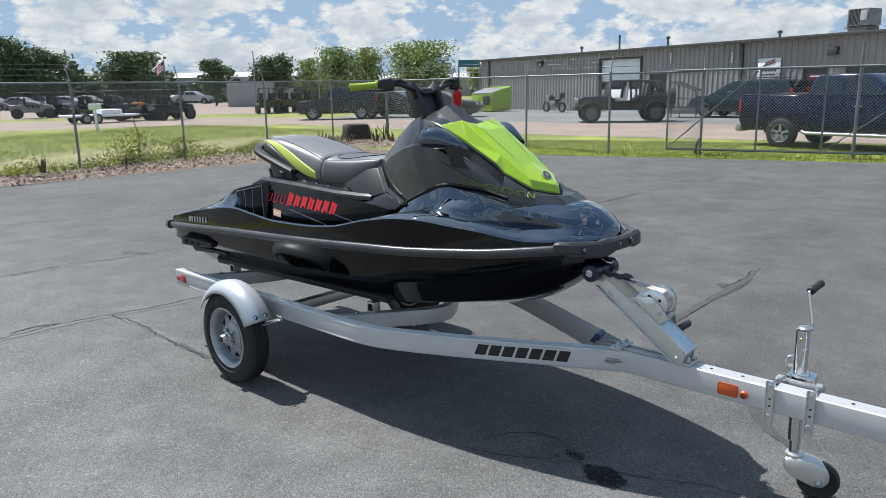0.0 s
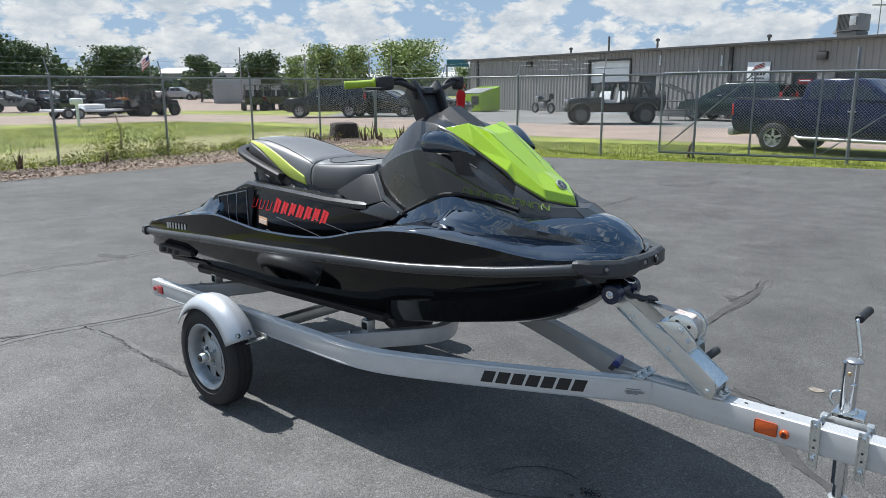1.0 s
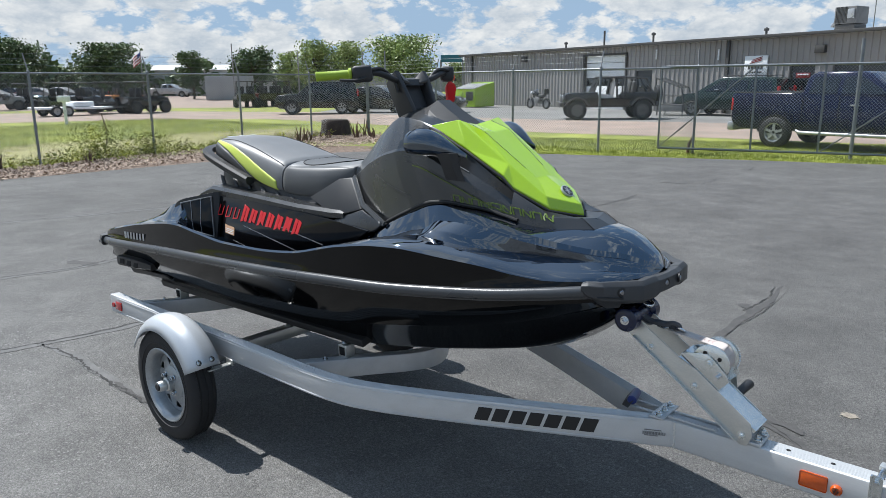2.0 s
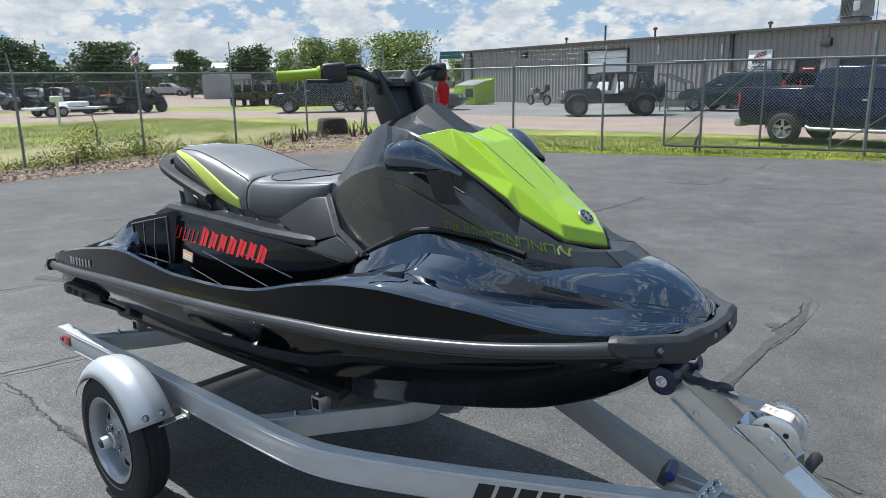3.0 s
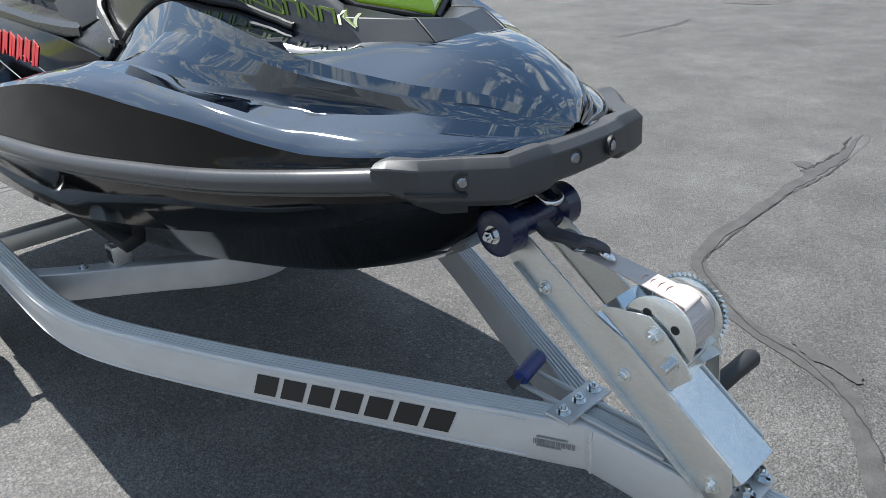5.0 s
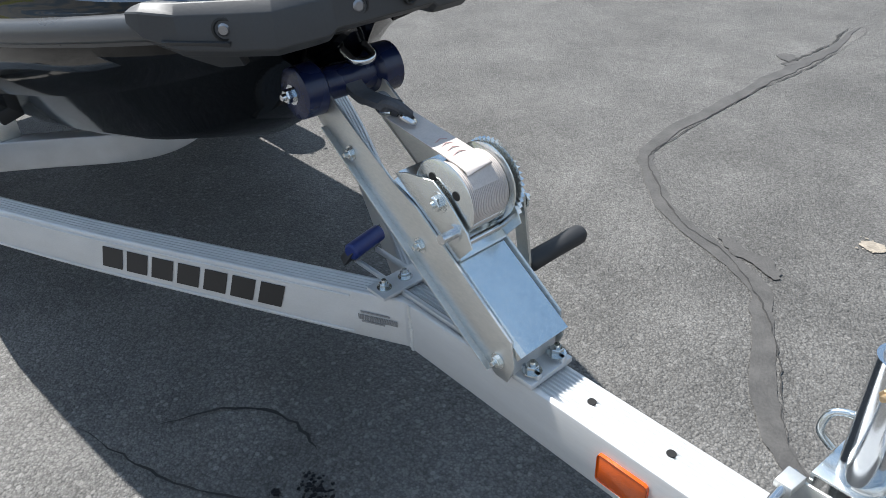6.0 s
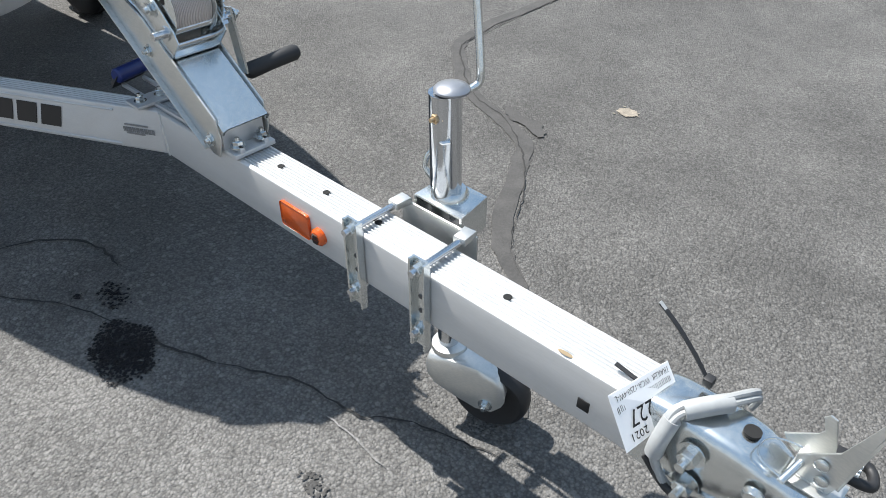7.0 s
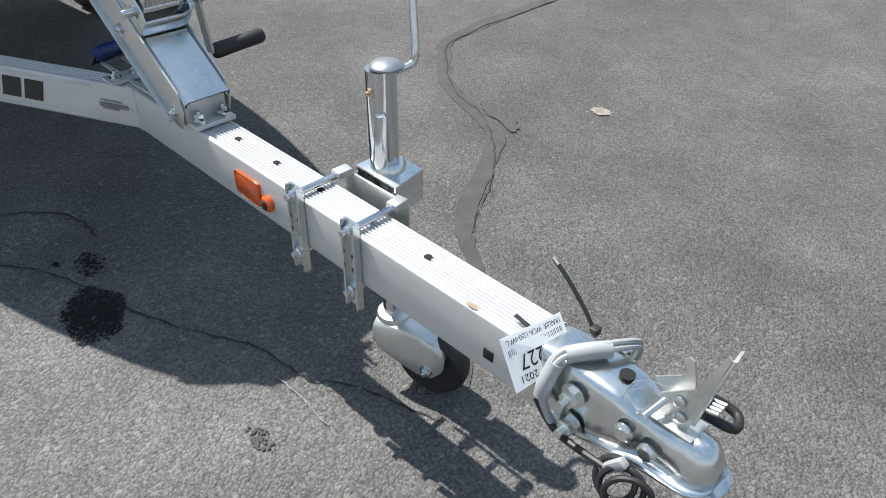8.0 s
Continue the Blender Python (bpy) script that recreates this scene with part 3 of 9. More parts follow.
for pts in ([(-1.84, -0.69), (-1.76, -0.334), (-1.735, 0.02)], [(-0.85, -0.625), (-0.62, -0.635), (-0.40, -0.64)], [(-1.95, -1.3), (-1.96, -1.1), (-1.90, -0.95)]):
    crack("trim_crack", pts, 0.028, M_TAR, "crumbling dark edge along a crack", "crack", 0.7, 0.0033)
for pts in ([(-2.0, 8.70), (-1.7, 8.74), (-1.46, 8.80)], [(-1.63, 6.1), (-1.60, 6.86), (-1.64, 7.2)]):
    crack("trim_crack", pts, 0.05, M_TAR, "crumbling dark edge along a crack", "crack", 0.8, 0.0033)
crack("trim_crack", [(-3.95, 0.36), (-3.78, 0.46), (-3.60, 0.50)], 0.10, M_TAR, "dark ragged hole in the asphalt", "crack", 0.6)


def blot(name, c, r, material, label, category, seed, z=0.004):
    rng = random.Random(seed)
    bm = B()
    drops = [(c[0], c[1], r, 64)] + [(c[0] + rng.gauss(0, r * 0.55), c[1] + rng.gauss(0, r * 0.45), r * rng.uniform(0.04, 0.16), 9) for _ in range(40)]
    for q, (x, y, rad, sides) in enumerate(drops):
        wob = [rng.uniform(-0.5, 0.5) for _ in range(6)]
        pts = []
        for i in range(sides):
            a = 2 * math.pi * i / sides
            k = rad * (0.92 + 0.10 * sum(w * math.sin((j + 2) * a + 5 * w) for j, w in enumerate(wob)) + rng.uniform(-0.07, 0.07))
            pts.append(bm.verts.new((x + k * math.cos(a), y + 0.8 * k * math.sin(a), z + 0.00002 * q)))
        bm.faces.new(pts)
    ob = new(name, finish(bm, name, material))
    return tagged(ob, label, category, kind="structure")


def wet_patch(c, rx, ry, count, seed, label, material=M_WET):
    """Many small wet grains, dense in the middle and thinning to a ragged edge."""
    rng = random.Random(seed)
    bm = B()
    for q in range(count):
        a, u = rng.uniform(0, 2 * math.pi), math.sqrt(rng.random())
        u *= 1 + 0.16 * math.sin(2 * a + seed) + 0.09 * math.sin(5 * a) + abs(rng.gauss(0, 0.10))
        x, y = c[0] + rx * u * math.cos(a), c[1] + ry * u * math.sin(a)
        r = rng.uniform(0.0025, 0.0062) * (1.15 - 0.35 * min(u, 1.4))
        turn = rng.uniform(0, 6.3)
        k = [rng.uniform(0.6, 1.25) for _ in range(6)]
        ring = [bm.verts.new((x + r * k[i] * math.cos(turn + i * 1.047), y + r * k[i] * math.sin(turn + i * 1.047), 0.0032)) for i in range(6)]
        tip = bm.verts.new((x, y, 0.0036 + r * 0.28))
        for i in range(6):
            bm.faces.new((ring[i], ring[(i + 1) % 6], tip))
    ob = new("trim_stain", finish(bm, "trim_stain", material))
    return tagged(ob, label, "stain", kind="structure")


wet_patch((2.120, -0.268), 0.090, 0.066, 950, 3, "wet black speckled patch on the asphalt")
wet_patch((1.93, -0.19), 0.055, 0.03, 90, 4, "small dark oily stain on the asphalt")
blot("trim_stain", (1.875, -0.255), 0.012, M_WET, "small wet drip on the asphalt", "stain", 5)
wet_patch((2.69, -0.20), 0.035, 0.02, 40, 8, "small brownish stain on the asphalt", M_TAR)
crack("trim_scratch", [(2.579, -0.081), (2.66, -0.082), (2.771, -0.086)], 0.004, M_SCRATCH, "thin pale scratch on the asphalt", "scratch", 0.3, 0.004)
blot("trim_stain", (2.33, 1.50), 0.04, M_SPOT, "pale tan spot on the asphalt", "stain", 6)


# ---- trailer ----
T = thing("boat_trailer", (0, 0, 0), "silver aluminium single-axle watercraft trailer with a long tongue", "trailer")
TOP, DEEP = 0.484, 0.10


def sweep_tube(bm, path, wide, deep, top, r=0.007, ribs=0):
    """A rectangular tube on edge along a level path, with rounded edges and ribs along its top."""
    rings = []
    path = [Vector(p) for p in path]
    for i, p in enumerate(path):
        d = (path[min(i + 1, len(path) - 1)] - path[max(i - 1, 0)]).normalized()
        s = Vector((-d.y, d.x, 0))
        sec = []
        w = wide / 2
        for cx, cz, a0 in ((w - r, -deep + r, -90), (w - r, -r, 0)):
            for k in range(4):
                a = radians(a0 + 30 * k)
                sec.append((cx + r * math.cos(a), cz + r * math.sin(a)))
        if ribs:
            n = ribs * 4
            for k in range(1, n):
                sec.append((w - r - (wide - 2 * r) * k / n, -0.0030 if k % 4 in (2, 3) else 0.0))
        for cx, cz, a0 in ((-w + r, -r, 90), (-w + r, -deep + r, 180)):
            for k in range(4):
                a = radians(a0 + 30 * k)
                sec.append((cx + r * math.cos(a), cz + r * math.sin(a)))
        rings.append([p + s * a + Vector((0, 0, top + z)) for a, z in sec])
    quads(bm, rings)


def rail_path(side):
    pts = [(-0.905, 0.542), (-0.3, 0.536), (0.3, 0.532), (0.7, 0.532), (0.86, 0.527), (0.99, 0.508), (1.12, 0.466), (1.27, 0.402), (1.46, 0.315), (1.75, 0.172), (2.085, 0.006)]
    return curve([(x, side * y, 0) for x, y in pts], 5)


for side in (-1, 1):
    bm = B()
    sweep_tube(bm, rail_path(side), 0.05, DEEP, TOP, 0.006, 5)
    rail = part("side_rail", bm, M_ALU, T, "curved extruded aluminium rail with a ribbed top", 30)
    # thin lips along the edges of the web
    bm = B()
    for z in (TOP - 0.012, TOP - DEEP + 0.010):
        pts = []
        pp = rail_path(side)
        for i, p in enumerate(pp[1:-2], 1):
            d = (pp[i + 1] - pp[i - 1]).normalized()
            s = Vector((-d.y, d.x, 0)) * (0.0255 * side)
            pts.append(p + s + Vector((0, 0, z)))
        tube(bm, pts, 0.0022, 6)
    part("edge_bead", bm, M_ALU, rail)
    bm = B()
    box(bm, (-0.906, side * 0.542, TOP - DEEP / 2), (0.006, 0.046, 0.094), 0.002)
    part("end_cap", bm, M_ZINC_MATT, rail)
    bm = B()
    box(bm, (-0.812, side * 0.5695, TOP - 0.052), (0.062, 0.006, 0.046), 0.002)
    part("red_reflector", bm, M_REDREF, T, "red side reflector")
    bm = B()
    cyl(bm, (-0.872, side * 0.567, TOP - 0.055), (-0.872, side * 0.574, TOP - 0.055), 0.013)
    part("side_light", bm, M_REDREF, T, "small red side light")


def tongue():
    bm = B()
    sweep_tube(bm, [(2.02, 0, 0), (2.5, 0, 0), (3.0, 0, 0), (3.235, 0, 0)], 0.076, DEEP, TOP + 0.001, 0.007, 9)
    t = part("tongue", bm, M_ALU, T, "straight ribbed aluminium tongue tube", 30)
    discs("bolt_hole", [(x, 0.002, TOP + 0.0005) for x in (2.437, 2.562, 2.69, 2.82, 2.953)], (0, 0, 1), 0.0065, 0.0013, M_HOLE, t)
    bm = B()
    rng = random.Random(5)
    for side in (-1,):
        for k in range(22):
            box(bm, (2.093 - 0.004 * rng.random(), side * 0.0385, TOP - 0.004 - 0.0043 * k), (0.006, 0.004, 0.005), 0.0012, seg=1)
    part("weld_seam", bm, M_ZINC_MATT, t)
    for side in (-1,):
        bm = B()
        box(bm, (2.523, side * 0.0405, TOP - 0.052), (0.078, 0.006, 0.050), 0.006)
        part("amber_reflector", bm, M_AMBER, T, "rectangular orange reflector")
        bm = B()
        revolve(bm, [(0.0165, 0.0), (0.0165, 0.006), (0.012, 0.011), (0.004, 0.012)], (2.586, side * 0.038, TOP - 0.057), (0, side, 0), 20)
        part("amber_lamp", bm, M_AMBER, T, "small round amber marker lamp")
        bm = B()
        for i in range(5):
            box(bm, (2.586, side * 0.0505, TOP - 0.065 + 0.004 * i), (0.018 - 0.003 * abs(i - 2), 0.002, 0.0016))
        part("lamp_grille", bm, M_PIPE, T)
    bm = B()
    box(bm, (3.115, -0.0385, TOP - 0.062), (0.018, 0.002, 0.018), 0.0005)
    part("slot", bm, M_HOLE, t)
    bm = B()
    blob = [(3.075 + 0.012 * math.cos(a / 9 * 6.283), -0.033 + 0.0035 * math.sin(a / 9 * 6.283), TOP + 0.0016) for a in range(9)]
    bm.faces.new([bm.verts.new(p) for p in blob])
    part("rust_mark", bm, M_BRASS, t)
    return t


tongue()


def on_rail(x, dz, off=0.0262):
    """A place on the outer face of the near rail, and the face's direction along x."""
    pp = rail_path(-1)
    for a, b in zip(pp, pp[1:]):
        if a.x <= x <= b.x:
            k = (x - a.x) / (b.x - a.x)
            d = (b - a).normalized()
            return a.lerp(b, k) + Vector((d.y, -d.x, 0)) * off + Vector((0, 0, TOP + dz)), d


def rail_mark():
    """The maker's mark: seven heavy slanted blocks along the rail."""
    x0, x1, high = 1.458, 1.85, 0.050
    n = 7
    for i in range(n):
        bm = B()
        a = x0 + (x1 - x0) * i / n
        w = (x1 - x0) / n * 0.90
        slant = 0.016
        outline = ((0, 0), (0.90, 0), (0.90, 1), (0, 1))
        quad = []
        for u, v in outline:
            p, d = on_rail(a + w * u + slant * v, -0.074 + high * v, 0.0258)
            quad.append(p)
        prism(bm, quad, Vector((d.y, -d.x, 0)) * 0.0012)
        part("mark_block", bm, M_PRINT, T, "black slanted printed block" if i == 0 else "")
    bm = B()
    for k in range(24):
        a = 1.985 + 0.0028 * k
        quad = [on_rail(a + dx, dz, 0.0262)[0] for dx, dz in ((0, -0.058), (0.0014 + 0.0006 * (k % 3), -0.058), (0.0014 + 0.0006 * (k % 3), -0.047), (0, -0.047))]
        d = on_rail(a, 0)[1]
        prism(bm, quad, Vector((d.y, -d.x, 0)) * 0.0008)
    for dz, a1 in ((-0.043, 2.04), (-0.063, 2.03)):
        quad = [on_rail(a, z, 0.0262)[0] for a, z in ((1.99, dz), (a1, dz), (a1, dz + 0.0035), (1.99, dz + 0.0035))]
        prism(bm, quad, Vector((0.4, -0.9, 0)) * 0.0008)
    part("barcode_sticker", bm, M_FAINT, T, "small faint grey barcode bars")


rail_mark()


def wheel(side):
    c = Vector((0, side * 0.700, 0.267))
    ax = Vector((0, side, 0))
    bm = B()
    prof = [(0.165, -0.050), (0.185, -0.058), (0.225, -0.062), (0.252, -0.054), (0.262, -0.040), (0.264, -0.034), (0.259, -0.031), (0.259, -0.027), (0.265, -0.024), (0.2655, -0.008), (0.260, -0.006), (0.260, 0.006), (0.2655, 0.008), (0.265, 0.024), (0.259, 0.027), (0.259, 0.031), (0.264, 0.034), (0.262, 0.040), (0.252, 0.054), (0.225, 0.062), (0.205, 0.061), (0.203, 0.063), (0.197, 0.063), (0.195, 0.060), (0.185, 0.058), (0.165, 0.050)]
    revolve(bm, prof, c, ax, 64, loop=True)
    w = part("tyre", bm, M_TYRE, T, "black narrow trailer tyre")
    bm = B()
    revolve(bm, [(0.150, -0.05), (0.150, 0.035), (0.160, 0.046), (0.172, 0.054), (0.175, 0.058), (0.170, 0.061), (0.160, 0.057), (0.152, 0.050), (0.146, 0.036), (0.144, 0.018), (0.142, 0.0), (0.138, -0.04)], c, ax, 56, loop=True)
    rim = part("rim", bm, M_RIM, T, "galvanised steel rim with a bright lip")
    # the pressed disc, deep inside the rim, with eight triangular holes
    bm = B()
    at_ = lambda rad, a, o: bm.verts.new(c + Vector((math.cos(a) * rad, side * o, math.sin(a) * rad)))
    for k in range(8):
        a = 2 * math.pi * k / 8 + 0.2
        h = math.pi / 8
        p0, p1, q0, q1 = at_(0.078, a - h, 0.016), at_(0.078, a + h, 0.016), at_(0.128, a - h, 0.010), at_(0.128, a + h, 0.010)
        o0, o1 = at_(0.146, a - h, 0.002), at_(0.146, a + h, 0.002)
        tip, e0, e1, em, om, om2 = at_(0.084, a, 0.016), at_(0.119, a - 0.21, 0.011), at_(0.119, a + 0.21, 0.011), at_(0.121, a, 0.011), at_(0.132, a, 0.010), at_(0.149, a, 0.002)
        for f in ((p0, p1, tip), (p0, tip, e0, q0), (tip, p1, q1, e1), (e0, em, om, q0), (em, e1, q1, om), (q0, om, om2, o0), (om, q1, o1, om2)):
            bm.faces.new(f if side < 0 else f[::-1])
    bmesh.ops.remove_doubles(bm, verts=bm.verts[:], dist=0.0004)
    bmesh.ops.recalc_face_normals(bm, faces=bm.faces[:])
    bmesh.ops.solidify(bm, geom=bm.faces[:], thickness=0.004)
    revolve(bm, [(0.03, 0.008), (0.081, 0.012), (0.081, 0.018), (0.066, 0.026), (0.050, 0.030), (0.03, 0.030)], c, ax, 40)
    part("wheel_disc", bm, M_RIM, rim)
    # added black disc: stands in for the shade seen through the wheel holes
    bm = B()
    revolve(bm, [(0.02, -0.046), (0.137, -0.046), (0.137, -0.022), (0.02, -0.020)], c, ax, 40)
    part("hole_backing", bm, M_HOLE, rim, "added black disc for the shade behind the wheel holes")
    bm = B()
    revolve(bm, [(0.034, 0.028), (0.032, 0.050), (0.025, 0.054), (0.024, 0.086), (0.021, 0.090), (0.018, 0.088)], c, ax, 28)
    hub = part("hub_cap", bm, M_ZINC_MATT, rim, "dull steel hub cap")
    bm = B()
    revolve(bm, [(0.0175, 0.080), (0.0175, 0.092), (0.014, 0.095), (0.004, 0.095)], c, ax, 20)
    part("plug", bm, M_BLACK, hub, "black rubber grease plug")
    for k in range(4):
        a = 2 * math.pi * (k + 0.5) / 4
        bm = B()
        bolt(bm, c + Vector((math.cos(a) * 0.05, side * 0.028, math.sin(a) * 0.05)), ax, 0.010, 0.016)
        part("wheel_nut", bm, M_CHROME, rim)
    # fender: a rounded shell over the tyre
    bm = B()
    R, yc = 0.315, 0.690
    rows_ = []
    for i in range(29):
        a = radians(150 - 124 * i / 28)
        row = []
        for k in range(13):
            u = -1 + 2 * k / 12
            drop = 0.060 * abs(u) ** 3.2 - 0.004 * math.exp(-((u - 0.1) / 0.12) ** 2)
            wide = 0.088
            row.append(Vector((math.cos(a) * (R - drop), side * (yc + wide * u), 0.272 + math.sin(a) * (R - drop) * 1.0)))
        rows_.append(row)
    quads(bm, rows_, closed=False)
    f = part("fender", bm, M_FENDER, T, "rounded silver fender", 60)
    f.modifiers.new("thick", "SOLIDIFY").thickness = 0.004
    lip = radians(31)
    bolts("fender_bolt", [(math.cos(lip) * (R + 0.001), side * (yc + o), 0.272 + math.sin(lip) * (R + 0.001)) for o in (-0.022, 0.040)], (math.cos(lip), 0, math.sin(lip)), 0.009, 0.008, M_ZINC, f)
    bm = B()
    box(bm, (0.235, side * 0.61, 0.372), (0.03, 0.13, 0.006), 0.002)
    box(bm, (0.245, side * 0.566, 0.384), (0.05, 0.006, 0.03), 0.002)
    part("fender_bracket", bm, M_ZINC_MATT, T, "galvanised fender bracket")


for side in (-1, 1):
    wheel(side)
bm = B()
box(bm, (0.0, 0, 0.335), (0.06, 1.02, 0.06), 0.006)
part("axle_beam", bm, M_ZINC_MATT, T, "galvanised torsion axle beam")
for side in (-1, 1):
    bm = B()
    prism(bm, [(-0.06, side * 0.515, 0.384), (0.06, side * 0.515, 0.384), (0.035, side * 0.515, 0.30), (-0.035, side * 0.515, 0.30)], (0, side * 0.05, 0), 0.003)
    part("axle_bracket", bm, M_ZINC_MATT, T)
    bm = B()
    prism(bm, [(-0.03, side * 0.585, 0.36), (0.03, side * 0.585, 0.36), (0.03, side * 0.585, 0.245), (-0.03, side * 0.585, 0.245)], (0, side * 0.028, 0), 0.005)
    cyl(bm, (0, side * 0.60, 0.267), (0, side * 0.69, 0.267), 0.018)
    part("axle_arm", bm, M_ZINC_MATT, T)
# cross members, bunk posts and bunks
for x, hi, bow in ((-0.60, TOP - 0.018, ((-0.70, 0.515), (-0.62, 0.40), (-0.53, 0.25), (-0.46, 0.10), (-0.44, 0.0))), (0.745, TOP - 0.018, ((0.625, 0.512), (0.70, 0.42), (0.82, 0.25), (0.93, 0.10), (0.965, 0.0)))):
    bm = B()
    sweep_tube(bm, curve([(a, -b, 0) for a, b in bow] + [(a, b, 0) for a, b in reversed(bow[:-1])], 5), 0.05, 0.082, hi, 0.004)
    part("cross_member", bm, M_ALU, T, "bowed aluminium cross member")
    for side in (-1, 1):
        bm = B()
        box(bm, (x + 0.01, side * 0.315, hi + 0.028), (0.05, 0.05, 0.056), 0.003)
        post = part("bunk_post", bm, M_ZINC_MATT, T, "square galvanised bunk bracket")
        bm = B()
        box(bm, (x + 0.01, side * 0.34, hi + 0.028), (0.034, 0.004, 0.036), 0.002)
        part("tube_mouth", bm, M_HOLE, post)
        bolts("bracket_bolt", [(x - 0.005, side * 0.315, hi + 0.056), (x - 0.03, side * 0.40, hi)], (0, 0, 1), 0.008, 0.009, M_CHROME, post)
for side in (-1, 1):
    bm = B()
    box(bm, (0.06, side * 0.30, TOP + 0.066), (1.65, 0.085, 0.038), 0.008, Matrix.Rotation(radians(-1.2), 4, "Y") @ Matrix.Rotation(radians(side * -16), 4, "X"))
    part("bunk", bm, M_BLACK, T, "long black carpeted bunk board")


def winch_post():
    foot, head = Vector((2.315, 0, 0.515)), Vector((1.925, 0, 0.800))
    d = (head - foot).normalized()
    up = Vector((-d.z, 0, d.x)) * -1
    if up.z < 0:
        up = -up
    L = (head - foot).length
    at_ = lambda a, h, y: foot + d * a + up * h + Vector((0, y, 0))
    for side in (-1, 1):
        bm = B()
        y0 = side * 0.049
        out = [(-0.03, -0.018), (-0.012, -0.030), (L * 0.55, -0.030), (L - 0.02, -0.036), (L + 0.022, -0.03), (L + 0.03, 0.0), (L + 0.022, 0.022), (L - 0.02, 0.028), (L * 0.62, 0.034), (L * 0.5, 0.048), (L * 0.02, 0.048), (-0.02, 0.02)]
        prism(bm, [at_(a, h, y0) for a, h in out], (0, side * 0.004, 0), 0.0012)
        # outer flange along the lower edge
        prism(bm, [at_(a, -0.031, y0) for a in (0.0, L - 0.03)] + [at_(L - 0.03, -0.031, y0 + side * 0.014), at_(0.0, -0.031, y0 + side * 0.014)], up * 0.004, 0.001)
        p = part("post_plate", bm, M_ZINC_MATT, T, "bent galvanised winch post side plate")
        bolts("plate_bolt", [at_(a, h, y0 + side * 0.004) for a, h in ((0.002, -0.002), (L * 0.42, 0.002), (L * 0.80, -0.012))], (0, side, 0), 0.0085, 0.008, M_ZINC, p)
    bm = B()
    rings = []
    for y, h in ((-0.049, 0.030), (-0.049, 0.042), (-0.043, 0.049), (0.043, 0.049), (0.049, 0.042), (0.049, 0.030), (0.044, 0.030), (0.044, 0.040), (0.040, 0.045), (-0.040, 0.045), (-0.044, 0.040), (-0.044, 0.030)):
        rings.append([at_(-0.015, h, y), at_(L * 0.62, h - 0.008, y)])
    quads(bm, [[r[k] for r in rings] for k in (0, 1)])
    part("post_web", bm, M_ZINC, T, "smooth bright galvanised post web")
    # foot bracket
    bm = B()
    box(bm, (2.325, 0, TOP + 0.008), (0.085, 0.088, 0.010), 0.002)
    box(bm, (2.325, -0.026, TOP + 0.016), (0.085, 0.010, 0.012), 0.002)
    box(bm, (2.325, 0.026, TOP + 0.016), (0.085, 0.010, 0.012), 0.002)
    box(bm, (2.31, 0, TOP + 0.035), (0.05, 0.09, 0.05), 0.004)
    p = part("post_foot", bm, M_ALU, T, "slotted aluminium mounting bracket")
    bolts("foot_nut", [(2.352, y, TOP + 0.020) for y in (-0.026, 0.026)], (0, 0, 1), 0.010, 0.012, M_ZINC, p)
    # bow roller
    y = 0.0
    c = Vector((1.918, 0.0, 0.818))
    bm = B()
    revolve(bm, [(0.030, -0.095), (0.040, -0.090), (0.041, -0.055), (0.036, -0.050), (0.026, -0.046), (0.026, 0.046), (0.036, 0.050), (0.041, 0.055), (0.040, 0.090), (0.030, 0.095)], c, (0, 1, 0), 32)
    r = part("bow_roller", bm, M_NAVY, T, "dark navy plastic bow roller")
    for s in (-1, 1):
        bolts("roller_pin", [c + Vector((0, s * 0.094, 0))], (0, s, 0), 0.011, 0.014, M_CHROME, r)
    # winch
    ax = at_(L * 0.455, 0.096, 0)
    lo = at_(L * 0.36, 0.085, 0)
    for side in (-1, 1):
        bm = B()
        y0 = side * 0.046
        out = [at_(L * 0.30, 0.048, y0), at_(L * 0.63, 0.048, y0), at_(L * 0.60, 0.07, y0), at_(L * 0.51, 0.112, y0), at_(L * 0.44, 0.114, y0), at_(L * 0.33, 0.106, y0), at_(L * 0.29, 0.095, y0)]
        prism(bm, out, (0, side * 0.003, 0), 0.001)
        part("winch_plate", bm, M_ZINC, T, "zinc winch side plate")
    bm = B()
    box(bm, at_(L * 0.46, 0.052, 0), (0.005, 0.092, 0.16), 0.001, Matrix((tuple(up), (0, 1, 0), tuple(d))).transposed().to_4x4())
    part("winch_base", bm, M_ZINC, T)
    drum = None
    for s in (1, -1):
        bm = B()
        revolve(bm, [(0.012, 0), (0.058, 0), (0.060, 0.0015), (0.058, 0.003), (0.012, 0.003)], ax + Vector((0, s * 0.040 - 0.0015, 0)), (0, 1, 0), 40)
        drum = part("drum_flange", bm, M_ZINC, T, "round zinc drum flange")
    bm = B()
    prof = []
    for k in range(24):
        h = -0.037 + 0.0031 * k
        prof += [(0.0475, h), (0.0492, h + 0.0006), (0.0492, h + 0.0025), (0.0475, h + 0.0031)]
    revolve(bm, prof, ax, (0, 1, 0), 36)
    part("strap_roll", bm, M_STRAP, drum, "rolled off-white winch strap")
    bm = B()
    n = 44
    pts = []
    for k in range(n * 2):
        a = math.pi * k / n
        r = 0.062 if k % 2 else 0.055
        pts.append(ax + d * (r * math.cos(a)) + up * (r * math.sin(a)) + Vector((0, 0.0505, 0)))
    prism(bm, pts, (0, 0.006, 0))
    part("drive_gear", bm, M_ZINC, drum, "toothed drive gear")
    bm = B()
